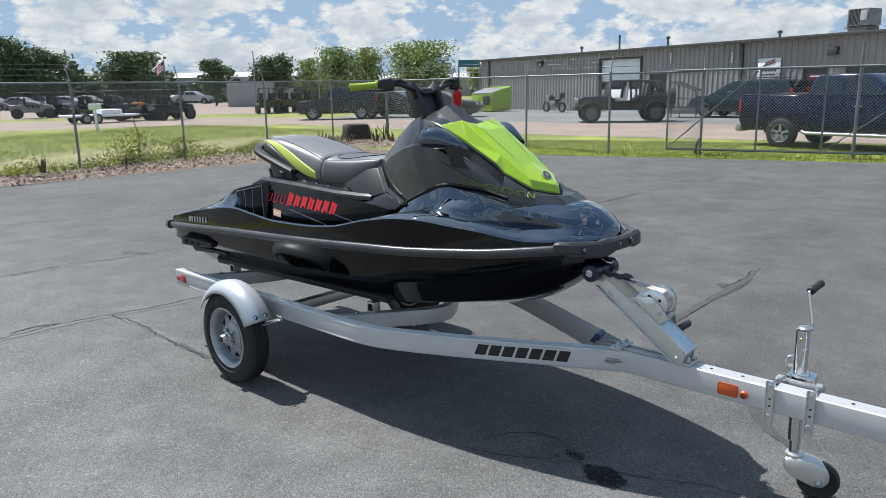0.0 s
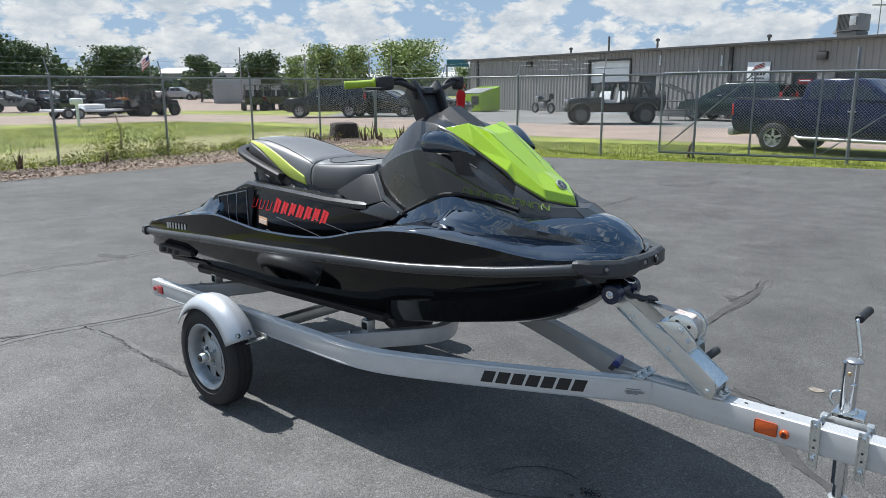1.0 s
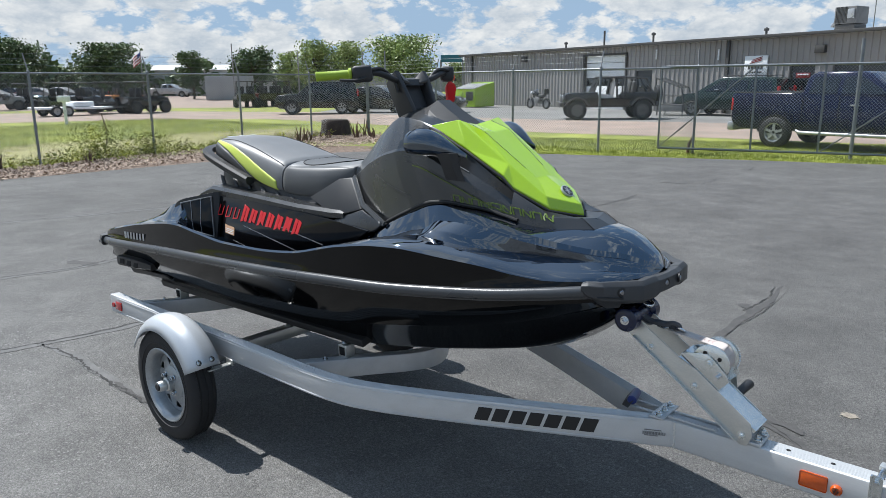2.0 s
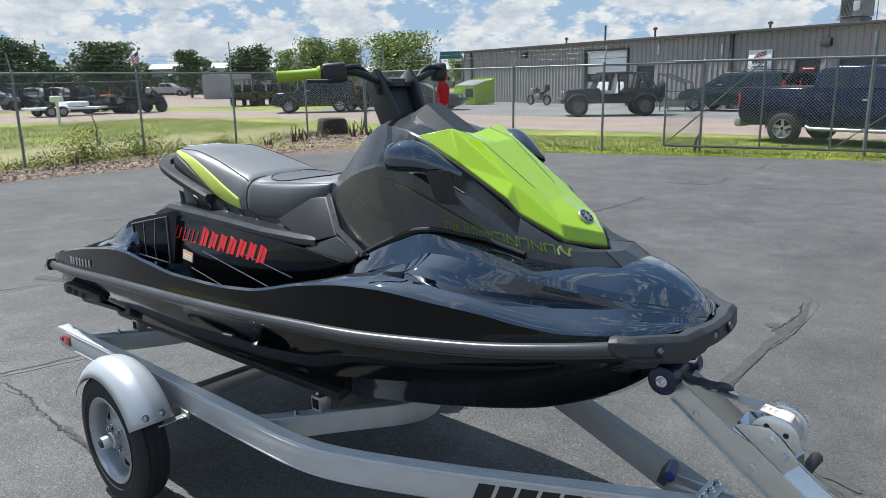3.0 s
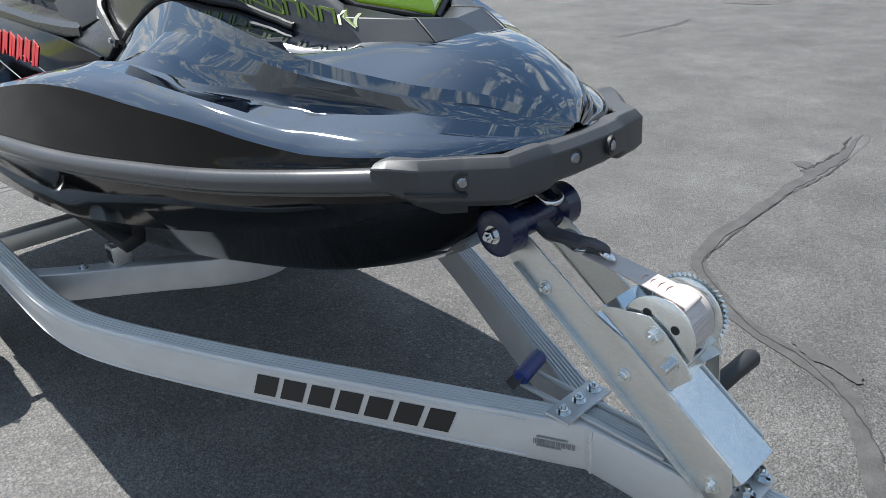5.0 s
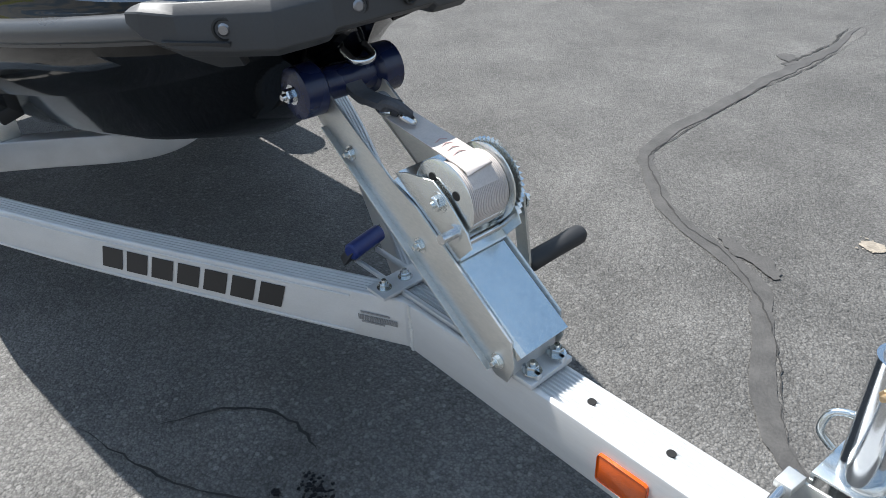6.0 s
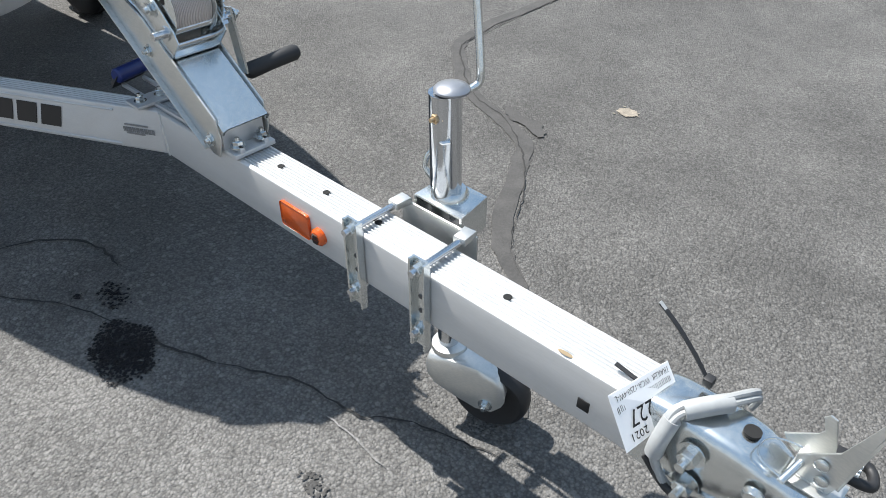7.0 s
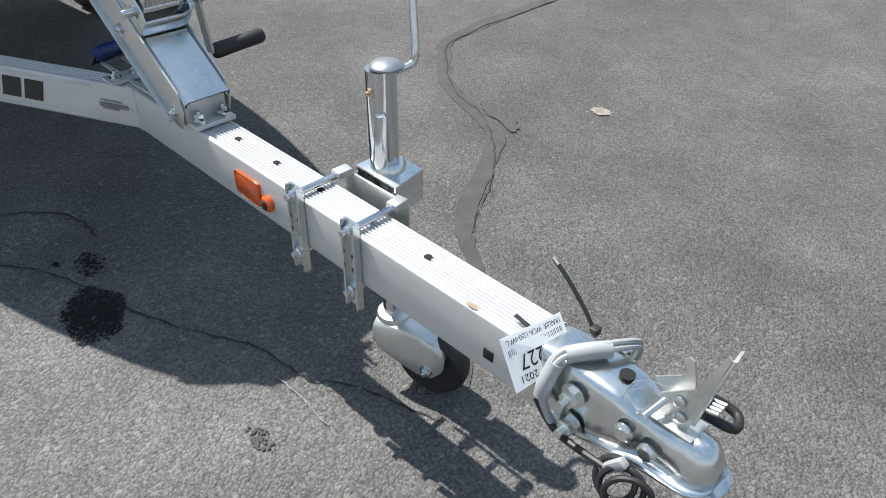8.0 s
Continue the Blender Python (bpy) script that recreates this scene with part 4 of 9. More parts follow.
    pts = []
    for k in range(24):
        a = 2 * math.pi * k / 24
        r = 0.020 if k % 2 else 0.015
        pts.append(lo + d * (r * math.cos(a)) + up * (r * math.sin(a)) + Vector((0, 0.0505, 0)))
    prism(bm, pts, (0, 0.014, 0))
    cyl(bm, lo + Vector((0, -0.075, 0)), lo + Vector((0, 0.085, 0)), 0.0075)
    cyl(bm, lo + Vector((0, -0.053, 0)), lo + Vector((0, -0.049, 0)), 0.013)
    cyl(bm, at_(L * 0.33, 0.062, -0.046), at_(L * 0.33, 0.062, 0.046), 0.005)
    part("pinion_shaft", bm, M_CHROME, T, "bright pinion shaft")
    bolts("drum_bolt", [ax + Vector((0, -0.049, 0))], (0, -1, 0), 0.011, 0.010, M_ZINC, drum)
    bolts("drum_bolt", [ax + Vector((0, 0.057, 0))], (0, 1, 0), 0.011, 0.010, M_ZINC, drum)
    discs("flange_hole", [ax + d * -0.012 + up * 0.030 + Vector((0, -0.0418, 0)), ax + d * 0.033 + up * 0.012 + Vector((0, -0.0418, 0))], (0, -1, 0), 0.007, 0.0008, M_HOLE, drum)
    # crank
    h0 = lo + Vector((0, 0.078, 0))
    h1 = Vector((2.235, 0.084, 0.575))
    bm = B()
    ribbon(bm, [h0 + (h0 - h1).normalized() * 0.015, h0.lerp(h1, 0.5), h1], 0.022, 0.005, (1, 0, 1))
    bolt(bm, h0 + Vector((0, 0.004, 0)), (0, 1, 0), 0.010, 0.010)
    k = part("winch_crank", bm, M_ZINC, T, "flat zinc winch crank")
    bm = B()
    ha = h1 + Vector((0.0, 0.004, 0))
    hb = ha + Vector((0.012, 0.115, 0.012))
    dd = (hb - ha)
    tube(bm, [ha, ha + dd * 0.06, ha + dd * 0.5, ha + dd * 0.93, hb], 0.016, 14, radii=[0.013, 0.0165, 0.0155, 0.0165, 0.012])
    part("crank_grip", bm, M_BLACK, k, "ribbed black plastic grip")
    # black bow strap with a steel hook between the bow and the winch strap
    bm = B()
    ribbon(bm, curve([(1.925, 0.0, 0.832), (1.955, 0.0, 0.806), (2.000, 0.0, 0.803), (2.045, 0.0, 0.806)], 6), 0.030, 0.010, (0, 1, 0))
    tube(bm, curve([(2.030, -0.012, 0.804), (2.046, -0.014, 0.816), (2.064, -0.006, 0.812), (2.066, 0.008, 0.798), (2.050, 0.012, 0.792), (2.034, 0.004, 0.794)], 5), 0.008, 8)
    bow = part("bow_strap", bm, M_STRAPDARK, T, "dark grey knotted bow strap")
    bm = B()
    tube(bm, curve([(2.058, 0.006, 0.798), (2.074, 0.010, 0.790), (2.088, 0.0, 0.792), (2.080, -0.010, 0.800), (2.064, -0.006, 0.802)], 6, True), 0.0045, 8, True)
    part("strap_hook", bm, M_CHROME, bow, "steel snap hook")
    # strap from the drum to the bow eye
    eye = Vector((1.895, 0.0, 0.842))
    top = ax + up * 0.049 + d * 0.012
    hook = Vector((2.015, 0.012, 0.786))
    bm = B()
    ribbon(bm, curve([ax + up * 0.044 - d * 0.020, ax + up * 0.0485, ax + up * 0.0470 + d * 0.020, hook + Vector((0.02, 0, 0.002))], 6), 0.046, 0.0022, (0, 1, 0))
    part("winch_strap", bm, M_STRAP, T, "off-white strap with pink stitching")
    bm = B()
    for i in range(9):
        p = top.lerp(hook, 0.12 + 0.035 * i) + up * 0.0036
        ribbon(bm, [p + Vector((0, -0.018, 0)), p + d * (0.006 if i % 2 else -0.006), p + Vector((0, 0.018, 0))], 0.0018, 0.0008, (1, 0, 0))
    part("stitching", bm, M_PINKTHREAD, T, "faded pink thread")
    bm = B()
    tube(bm, [hook + Vector((0.0, -0.016, 0.004)), hook + Vector((0.016, -0.012, 0.006)), hook + Vector((0.018, 0.012, 0.006)), hook + Vector((0.0, 0.016, 0.004)), hook + Vector((-0.022, 0.006, 0.004)), hook + Vector((-0.03, 0, 0.012)), hook + Vector((-0.022, -0.008, 0.004))], 0.0045, 8, True)
    part("snap_hook", bm, M_ZINC, T, "zinc snap hook")
    bm = B()
    ribbon(bm, curve([hook + Vector((-0.01, 0.004, 0.008)), hook + Vector((-0.035, 0.006, 0.014)), Vector((1.955, 0.006, 0.795)), eye], 6), 0.024, 0.006, (0, 1, 0.2))
    part("webbing_loop", bm, M_STRAPGREY, T, "folded grey webbing loop")
    # saddle with a blue pad and U-bolt plate behind the post
    bm = B()
    prism(bm, [(1.895, -0.040, TOP + 0.004), (1.925, -0.052, TOP + 0.004), (1.940, -0.040, TOP + 0.032), (1.915, -0.030, TOP + 0.034)], (-0.02, 0.085, 0), 0.002)
    part("pad_bracket", bm, M_COWL2, T, "dark plastic pad bracket")
    bm = B()
    cyl(bm, (1.932, -0.040, TOP + 0.030), (1.912, 0.040, TOP + 0.030), 0.016, bevel=0.004)
    part("blue_pad", bm, M_BLUE, T, "glossy blue plastic pad")
    bm = B()
    box(bm, (2.035, 0.0, TOP + 0.007), (0.05, 0.13, 0.007), 0.002)
    for y in (-0.024, 0.024):
        box(bm, (2.07, y, TOP + 0.004), (0.30, 0.008, 0.009), 0.002)
    p = part("clamp_plate", bm, M_ALU, T)
    bolts("clamp_nut", [(2.035, y, TOP + 0.010) for y in (-0.045, 0.0, 0.045)], (0, 0, 1), 0.009, 0.011, M_ZINC, p)


winch_post()


def jack():
    J = thing("tongue_jack", (2.765, 0.118, 0.0), "zinc-plated swivel tongue jack with crank and black castor wheel", "jack")
    x, y = 2.744, 0.113
    bm = B()
    revolve(bm, [(0.0254, 0.235), (0.0254, 0.686), (0.0258, 0.690)], (x, y, 0), (-0.01, -0.01, 1), 36)
    part("outer_tube", bm, M_CHROME, J, "bright zinc jack tube")
    bm = B()
    revolve(bm, [(0.0250, 0.690), (0.0275, 0.6915), (0.0278, 0.695), (0.024, 0.699), (0.014, 0.7025), (0.002, 0.704)], (x, y, 0), (0, 0, 1), 36)
    part("cap", bm, M_CAP, J, "domed grey cap")
    bm = B()
    cyl(bm, (x, y, 0.14), (x, y, 0.236), 0.0200, seg=28)
    part("inner_tube", bm, M_CHROME, J)
    bm = B()
    bolt(bm, (x - 0.004, y - 0.0245, 0.655), (-0.15, -1, 0), 0.008, 0.010)
    box(bm, (x - 0.003, y - 0.0256, 0.655), (0.018, 0.004, 0.018), 0.002)
    part("grease_bolt", bm, M_BRASS, J, "brassy bolt")
    bm = B()
    box(bm, (x - 0.002, y - 0.0250, 0.678), (0.012, 0.004, 0.010), 0.002)
    part("slot", bm, M_HOLE, J)
    bm = B()
    tube(bm, [(x - 0.018, y - 0.020, 0.621), (x - 0.008, y - 0.0265, 0.618), (x + 0.008, y - 0.0262, 0.618), (x + 0.017, y - 0.020, 0.621)], 0.004, 8)
    part("weld_bead", bm, M_CHROME, J)
    # crank
    bm = B()
    tube(bm, curve([(x, y + 0.02, 0.680), (x, y + 0.045, 0.680), (x + 0.003, y + 0.058, 0.686), (x + 0.003, y + 0.061, 0.705), (x - 0.012, y + 0.070, 0.77), (x - 0.020, y + 0.074, 0.808), (x - 0.020, y + 0.080, 0.817), (x - 0.018, y + 0.088, 0.819)], 6), 0.0065, 12)
    c = part("crank", bm, M_ZINC, J, "bent zinc crank rod")
    bm = B()
    a, b = Vector((x - 0.018, y + 0.082, 0.819)), Vector((x - 0.006, y + 0.173, 0.834))
    for k in range(1):
        tube(bm, [a, a.lerp(b, 0.04), a.lerp(b, 0.5), a.lerp(b, 0.97), b], 0.015, 18, radii=[0.0125, 0.0155, 0.0145, 0.0155, 0.013])
    g = part("crank_handle", bm, M_BLACK, c, "black ribbed handle")
    # mount: bracket plates, two clamp bars, U-bolts
    bm = B()
    box(bm, (x + 0.014, 0.070, 0.462), (0.164, 0.005, 0.066), 0.003)
    prism(bm, [(x - 0.072, 0.042, 0.489), (x - 0.050, 0.040, 0.489), (x - 0.046, 0.07, 0.490), (x - 0.070, 0.072, 0.490)], (0, 0, 0.014), 0.003)
    prism(bm, [(x + 0.072, 0.040, 0.489), (x + 0.094, 0.042, 0.489), (x + 0.092, 0.072, 0.490), (x + 0.068, 0.07, 0.490)], (0, 0, 0.014), 0.003)
    part("mount_plate", bm, M_ZINC_MATT, J, "galvanised clamp plate with turned-up ears")
    # folded swivel bracket round the tube
    bm = B()
    prism(bm, [(x - 0.046, 0.076, 0.504), (x + 0.056, 0.076, 0.502), (x + 0.050, 0.146, 0.508), (x - 0.040, 0.146, 0.510)], (0, 0, 0.005), 0.002)
    prism(bm, [(x + 0.052, 0.076, 0.506), (x + 0.0565, 0.076, 0.506), (x + 0.0505, 0.146, 0.512), (x + 0.046, 0.146, 0.512)], (0, 0, -0.060), 0.001)
    prism(bm, [(x - 0.046, 0.076, 0.508), (x - 0.0415, 0.076, 0.508), (x - 0.036, 0.146, 0.514), (x - 0.040, 0.146, 0.514)], (0, 0, -0.060), 0.001)
    part("swivel_bracket", bm, M_ZINC, J, "folded zinc swivel bracket")
    bm = B()
    revolve(bm, [(0.029, 0.500), (0.031, 0.505), (0.031, 0.514), (0.025, 0.522)], (x, y, 0), (0, 0, 1), 30)
    part("swivel_collar", bm, M_ZINC, J)
    bm = B()
    tube(bm, curve([(x - 0.045, y + 0.01, 0.514), (x - 0.062, y + 0.006, 0.535), (x - 0.058, y + 0.014, 0.560), (x - 0.035, y + 0.022, 0.566), (x - 0.020, y + 0.03, 0.55)], 6), 0.005, 10)
    part("pull_ring", bm, M_ZINC, J, "bent pull pin ring")
    for dx in (-0.061, 0.083):
        bm = B()
        ch = [(-0.016, 0.0), (-0.016, -0.013), (-0.012, -0.013), (-0.012, -0.004), (0.012, -0.004), (0.012, -0.013), (0.016, -0.013), (0.016, 0.0)]
        prism(bm, [(x + dx + a, -0.0395 + b, 0.338) for a, b in ch], (0, 0, 0.172))
        bar = part("clamp_bar", bm, M_ZINC, J, "zinc channel clamp bar")
        discs("clamp_rod", [(x + dx, 0.075, z) for z in (TOP + 0.010, TOP - DEEP - 0.010)], (0, -1, 0), 0.006, 0.139, M_CHROME, bar)
        bolts("clamp_nut", [(x + dx, -0.0436, z) for z in (TOP + 0.010, TOP - DEEP - 0.010)], (0, -1, 0), 0.0095, 0.011, M_ZINC, bar)
        discs("bar_hole", [(x + dx, -0.0430, z) for z in (0.412, 0.44)], (0, -1, 0), 0.0042, 0.0016, M_RUB, bar)
    # castor
    wc = Vector((2.832, 0.143, 0.078))
    bm = B()
    revolve(bm, [(0.024, 0.150), (0.033, 0.156), (0.036, 0.168), (0.034, 0.176), (0.021, 0.180)], (x + 0.002, y + 0.002, 0), (0, 0, 1), 28)
    # pressed hood over the wheel, rounded at its corners
    rings = []
    for a, top, low, w in ((-0.128, 0.068, 0.050, 0.026), (-0.122, 0.082, 0.036, 0.034), (-0.105, 0.090, 0.018, 0.038), (-0.06, 0.092, 0.000, 0.040), (-0.02, 0.089, -0.016, 0.039), (0.012, 0.076, -0.016, 0.037), (0.030, 0.056, 0.002, 0.035), (0.036, 0.040, 0.016, 0.034)):
        loop = [(-w, low), (-w, top - 0.016), (-w + 0.005, top - 0.005), (-w + 0.016, top), (w - 0.016, top), (w - 0.005, top - 0.005), (w, top - 0.016), (w, low)]
        inner = [(-w + 0.003, low), (-w + 0.003, top - 0.017), (-w + 0.008, top - 0.008), (-w + 0.017, top - 0.003), (w - 0.017, top - 0.003), (w - 0.008, top - 0.008), (w - 0.003, top - 0.017), (w - 0.003, low)]
        rings.append([wc + Vector((0.942 * a - 0.335 * s, 0.335 * a + 0.942 * s, h)) for s, h in loop + inner[::-1]])
    quads(bm, rings)
    part("castor_fork", bm, M_ZINC_MATT, J, "galvanised castor fork")
    bm = B()
    revolve(bm, [(0.018, -0.020), (0.055, -0.020), (0.066, -0.024), (0.075, -0.016), (0.078, -0.006), (0.078, 0.006), (0.075, 0.016), (0.066, 0.024), (0.055, 0.020), (0.018, 0.020)], wc, (-0.335, 0.942, 0), 40)
    w = part("castor_wheel", bm, M_BLACK, J, "black hard plastic castor wheel")
    for s in (-1, 1):
        bolts("castor_nut", [wc + Vector((-0.335, 0.942, 0)) * (0.037 * s)], Vector((-0.335, 0.942, 0)) * s, 0.010, 0.010, M_ZINC, w)


jack()


def coupler():
    # stamped coupler body: sections along x, flat at the tube, a ball dome at the front, a flange below
    C = thing("trailer_coupler", (3.32, 0, TOP - 0.05), "bright zinc stamped ball coupler with lever latch", "coupler")
    sec = table_fn([(3.1779, 0.041, 0.492, 0.392, 0.0), (3.2073, 0.042, 0.498, 0.392, 0.0), (3.2661, 0.042, 0.500, 0.398, 0.0), (3.3039, 0.040, 0.498, 0.410, 0.004), (3.3291, 0.036, 0.489, 0.422, 0.010), (3.3543, 0.028, 0.480, 0.428, 0.013), (3.3795, 0.0275, 0.480, 0.430, 0.013),
                    (3.4022, 0.030, 0.488, 0.431, 0.012), (3.419, 0.028, 0.486, 0.432, 0.012), (3.4324, 0.020, 0.472, 0.434, 0.011), (3.4391, 0.009, 0.450, 0.436, 0.009)])
    bm = B()
    rings = []
    for i in range(34):
        x = 3.178 + (3.439 - 3.178) * (1 - (1 - i / 33) ** 1.4)
        w, t, b, f = sec(x)
        dome = min(1.0, max(0.0, (x - 3.342) / 0.045))
        sec_pts = []
        for k in range(17):
            a = math.pi * k / 16
            e = 0.35 + 0.55 * dome
            cy, cz = math.copysign(abs(math.cos(a)) ** e, math.cos(a)), math.sin(a) ** e
            sec_pts.append(Vector((x, w * cy, b + (t - b) * cz)))
        sec_pts.insert(0, Vector((x, w + f, b)))
        sec_pts.append(Vector((x, -w - f, b)))
        rings.append(sec_pts)
    quads(bm, rings, closed=False)
    b_ = part("body", bm, M_ZINC, C, "stamped zinc coupler body", 60)
    b_.modifiers.new("thick", "SOLIDIFY").thickness = 0.003
    bm = B()
    pts = []
    for i in range(21):
        a = math.pi * (i / 20 - 0.5)
        pts.append((3.401 + 0.050 * math.cos(a), 0.044 * math.sin(a), 0.432))
    prism(bm, [(3.22, -0.046, 0.405)] + pts + [(3.22, 0.046, 0.405)], (0, 0, -0.004), 0.001)
    part("flange", bm, M_ZINC, b_)
    bm = B()
    cyl(bm, (3.296, 0.002, 0.4995), (3.296, 0.002, 0.5035), 0.010, seg=20)
    part("pin_hole", bm, M_HOLE, b_)
    for x, z, s in ((3.256, 0.468, -1), (3.260, 0.418, -1), (3.256, 0.468, 1), (3.260, 0.418, 1)):
        bm = B()
        bolt(bm, (x, s * 0.046, z), (0, s, 0), 0.012, 0.016)
        cyl(bm, (x, s * 0.05, z), (x, s * 0.074, z), 0.006, seg=12)
        part("bolt", bm, M_ZINC, C, "zinc hexagon bolt")
    bm = B()
    for x, z in ((3.330, 0.462), (3.362, 0.448)):
        revolve(bm, [(0.013, 0), (0.013, 0.003), (0.009, 0.006), (0.009, 0.008), (0.004, 0.008)], (x, -0.041 if x < 3.34 else -0.034, z), (0, -1, 0), 20)
    part("rivet", bm, M_ZINC, C)
    # lever latch: a bent channel with a tall thumb plate
    bm = B()
    prism(bm, [(3.347, -0.006, 0.490), (3.345, -0.006, 0.518), (3.381, -0.006, 0.550), (3.394, -0.006, 0.592), (3.403, -0.006, 0.621), (3.409, -0.006, 0.616), (3.396, -0.006, 0.540), (3.392, -0.006, 0.506), (3.386, -0.006, 0.486)], (0, 0.003, 0), 0.001)
    prism(bm, [(3.391, -0.006, 0.500), (3.396, -0.006, 0.545), (3.409, -0.006, 0.617), (3.413, -0.006, 0.619), (3.400, -0.006, 0.545), (3.394, -0.006, 0.500)], (-0.003, 0.022, 0), 0.0008)
    prism(bm, [(3.340, 0.022, 0.490), (3.326, 0.022, 0.498), (3.321, 0.022, 0.506), (3.352, 0.022, 0.530), (3.357, 0.022, 0.540), (3.349, 0.022, 0.556), (3.354, 0.022, 0.563), (3.362, 0.022, 0.561), (3.372, 0.022, 0.528), (3.378, 0.022, 0.488)], (0, 0.003, 0), 0.001)
    box(bm, (3.362, 0.009, 0.489), (0.040, 0.032, 0.003), 0.001)
    lever = part("lever", bm, M_ZINC_MATT, C, "raised zinc locking lever")
    for x, z in ((3.370, 0.524), (3.376, 0.502)):
        bm = B()
        revolve(bm, [(0.0075, 0), (0.0075, 0.003), (0.004, 0.005)], (x, -0.007, z), (0, -1, 0), 18)
        part("lever_rivet", bm, M_ZINC, lever)
    bm = B()
    cyl(bm, (3.352, -0.004, 0.510), (3.346, -0.036, 0.500), 0.0045, seg=12)
    tube(bm, curve([(3.346, -0.034, 0.503), (3.318, -0.030, 0.508), (3.310, -0.005, 0.506), (3.322, 0.012, 0.505), (3.345, 0.014, 0.510)], 6), 0.0012, 6)
    part("safety_pin", bm, M_ZINC, lever)
    bm = B()
    box(bm, (3.372, 0.002, 0.486), (0.056, 0.040, 0.003), 0.001)
    part("lever_seat", bm, M_ZINC_MATT, lever)
    C.matrix_basis = Matrix.Translation((0.010, -0.008, 0)) @ C.matrix_basis @ Matrix.Rotation(radians(-3), 4, "Z")


coupler()


def wiring():
    W = thing("wiring_harness", (3.22, 0, TOP), "bundle of grey and black trailer light wires with tape", "cable")
    rng = random.Random(11)
    for k in range(4):
        o = Vector((rng.uniform(-0.006, 0.006), rng.uniform(-0.004, 0.004), rng.uniform(0, 0.008)))
        pts = [(3.282, 0.060, 0.470), (3.288, 0.050, 0.500), (3.278, 0.020, 0.513), (3.260, -0.010, 0.514), (3.234, -0.040, 0.508), (3.228, -0.056, 0.485), (3.226, -0.062, 0.445), (3.245, -0.060, 0.405), (3.270, -0.056, 0.39)]
        bm = B()
        tube(bm, [p + o for p in curve(pts, 7)], 0.0042, 8)
        part("wire", bm, M_CABLE, W, "grey wire")
    bm = B()
    tube(bm, curve([(3.272, 0.006, 0.514), (3.256, -0.016, 0.515), (3.237, -0.038, 0.510)], 6), 0.0115, 10)
    tube(bm, curve([(3.231, -0.048, 0.500), (3.227, -0.060, 0.470), (3.226, -0.063, 0.448)], 6), 0.011, 10)
    part("tape_sleeve", bm, M_CABLE, W, "pale grey tape sleeve")
    bm = B()
    for i in range(3):
        a0 = 0.5 * i
        loop = []
        for k in range(20):
            a = 2 * math.pi * k / 20
            loop.append(Vector((3.352 + 0.012 * i + 0.026 * math.cos(a), -0.074 - 0.005 * i + 0.012 * math.sin(a + a0), 0.408 + 0.024 * math.sin(a))))
        tube(bm, loop, 0.0042, 8, True)
    tube(bm, curve([(3.215, -0.058, 0.43), (3.26, -0.066, 0.405), (3.335, -0.074, 0.415)], 6), 0.005, 8)
    part("coiled_wire", bm, M_BLACK, W, "coiled black wire")
    bm = B()
    box(bm, (3.345, -0.072, 0.424), (0.014, 0.012, 0.045), 0.003, Matrix.Rotation(radians(35), 4, "Y"))
    part("wire_tie_block", bm, M_CABLE, W)
    bm = B()
    tube(bm, curve([(3.378, 0.045, 0.474), (3.388, 0.075, 0.462), (3.42, 0.082, 0.452), (3.428, 0.055, 0.455), (3.395, 0.040, 0.466)], 7), 0.0065, 10)
    part("plug_lead", bm, M_BLACK, W, "black looped plug lead")
    bm = B()
    box(bm, (3.388, 0.036, 0.484), (0.018, 0.026, 0.028), 0.003)
    part("plug", bm, M_BLACK, W, "flat black four-pin plug")
    bm = B()
    for k in range(4):
        cyl(bm, (3.393, 0.026 + 0.007 * k, 0.488), (3.413, 0.026 + 0.007 * k, 0.492), 0.0028, seg=10)
    part("plug_pin", bm, M_ZINC, W)
    Z = thing("cable_tie", (3.235, 0.03, TOP), "long black upright cable tie", "cable tie")
    bm = B()
    ribbon(bm, curve([(3.236, 0.022, 0.512), (3.215, 0.025, 0.534), (3.185, 0.028, 0.560), (3.156, 0.030, 0.580)], 6), 0.006, 0.0016, (0.2, 1, 0))
    box(bm, (3.238, 0.022, 0.512), (0.012, 0.014, 0.012), 0.002)
    part("strip", bm, M_BLACK, Z)
    bm = B()
    ribbon(bm, curve([(3.164, 0.0295, 0.5745), (3.1545, 0.030, 0.5812)], 3), 0.005, 0.0022, (0.2, 1, 0))
    part("worn_tip", bm, M_CABLE, Z)
    Z2 = thing("cable_tie", (3.16, -0.01, TOP), "short black cable tie end", "cable tie")
    bm = B()
    ribbon(bm, [(3.135, -0.012, TOP + 0.010), (3.160, -0.012, TOP + 0.005), (3.175, -0.012, TOP + 0.004)], 0.006, 0.002, (0, 1, 0))
    part("strip", bm, M_BLACK, Z2)
    # hand-written tag; its writing is only bars
    G = thing("paper_tag", (3.19, -0.05, TOP), "white card tag with black handwriting by the coupler", "tag")
    a, b, c, d = Vector((3.163, -0.080, 0.513)), Vector((3.187, 0.014, 0.516)), Vector((3.226, 0.006, 0.468)), Vector((3.204, -0.088, 0.452))
    nrm = (b - a).cross(d - a).normalized()
    if nrm.z < 0:
        nrm = -nrm
    bm = B()
    prism(bm, [a, b, c, d], nrm * 0.0007)
    part("card", bm, M_PAPER, G)
    # a row of bars for the long number, and the words that can be read
    bm = B()
    rr = random.Random(2)

    def spot(u, v):
        return (a * (1 - u) + b * u) * (1 - v) + (d * (1 - u) + c * u) * v + nrm * 0.0011
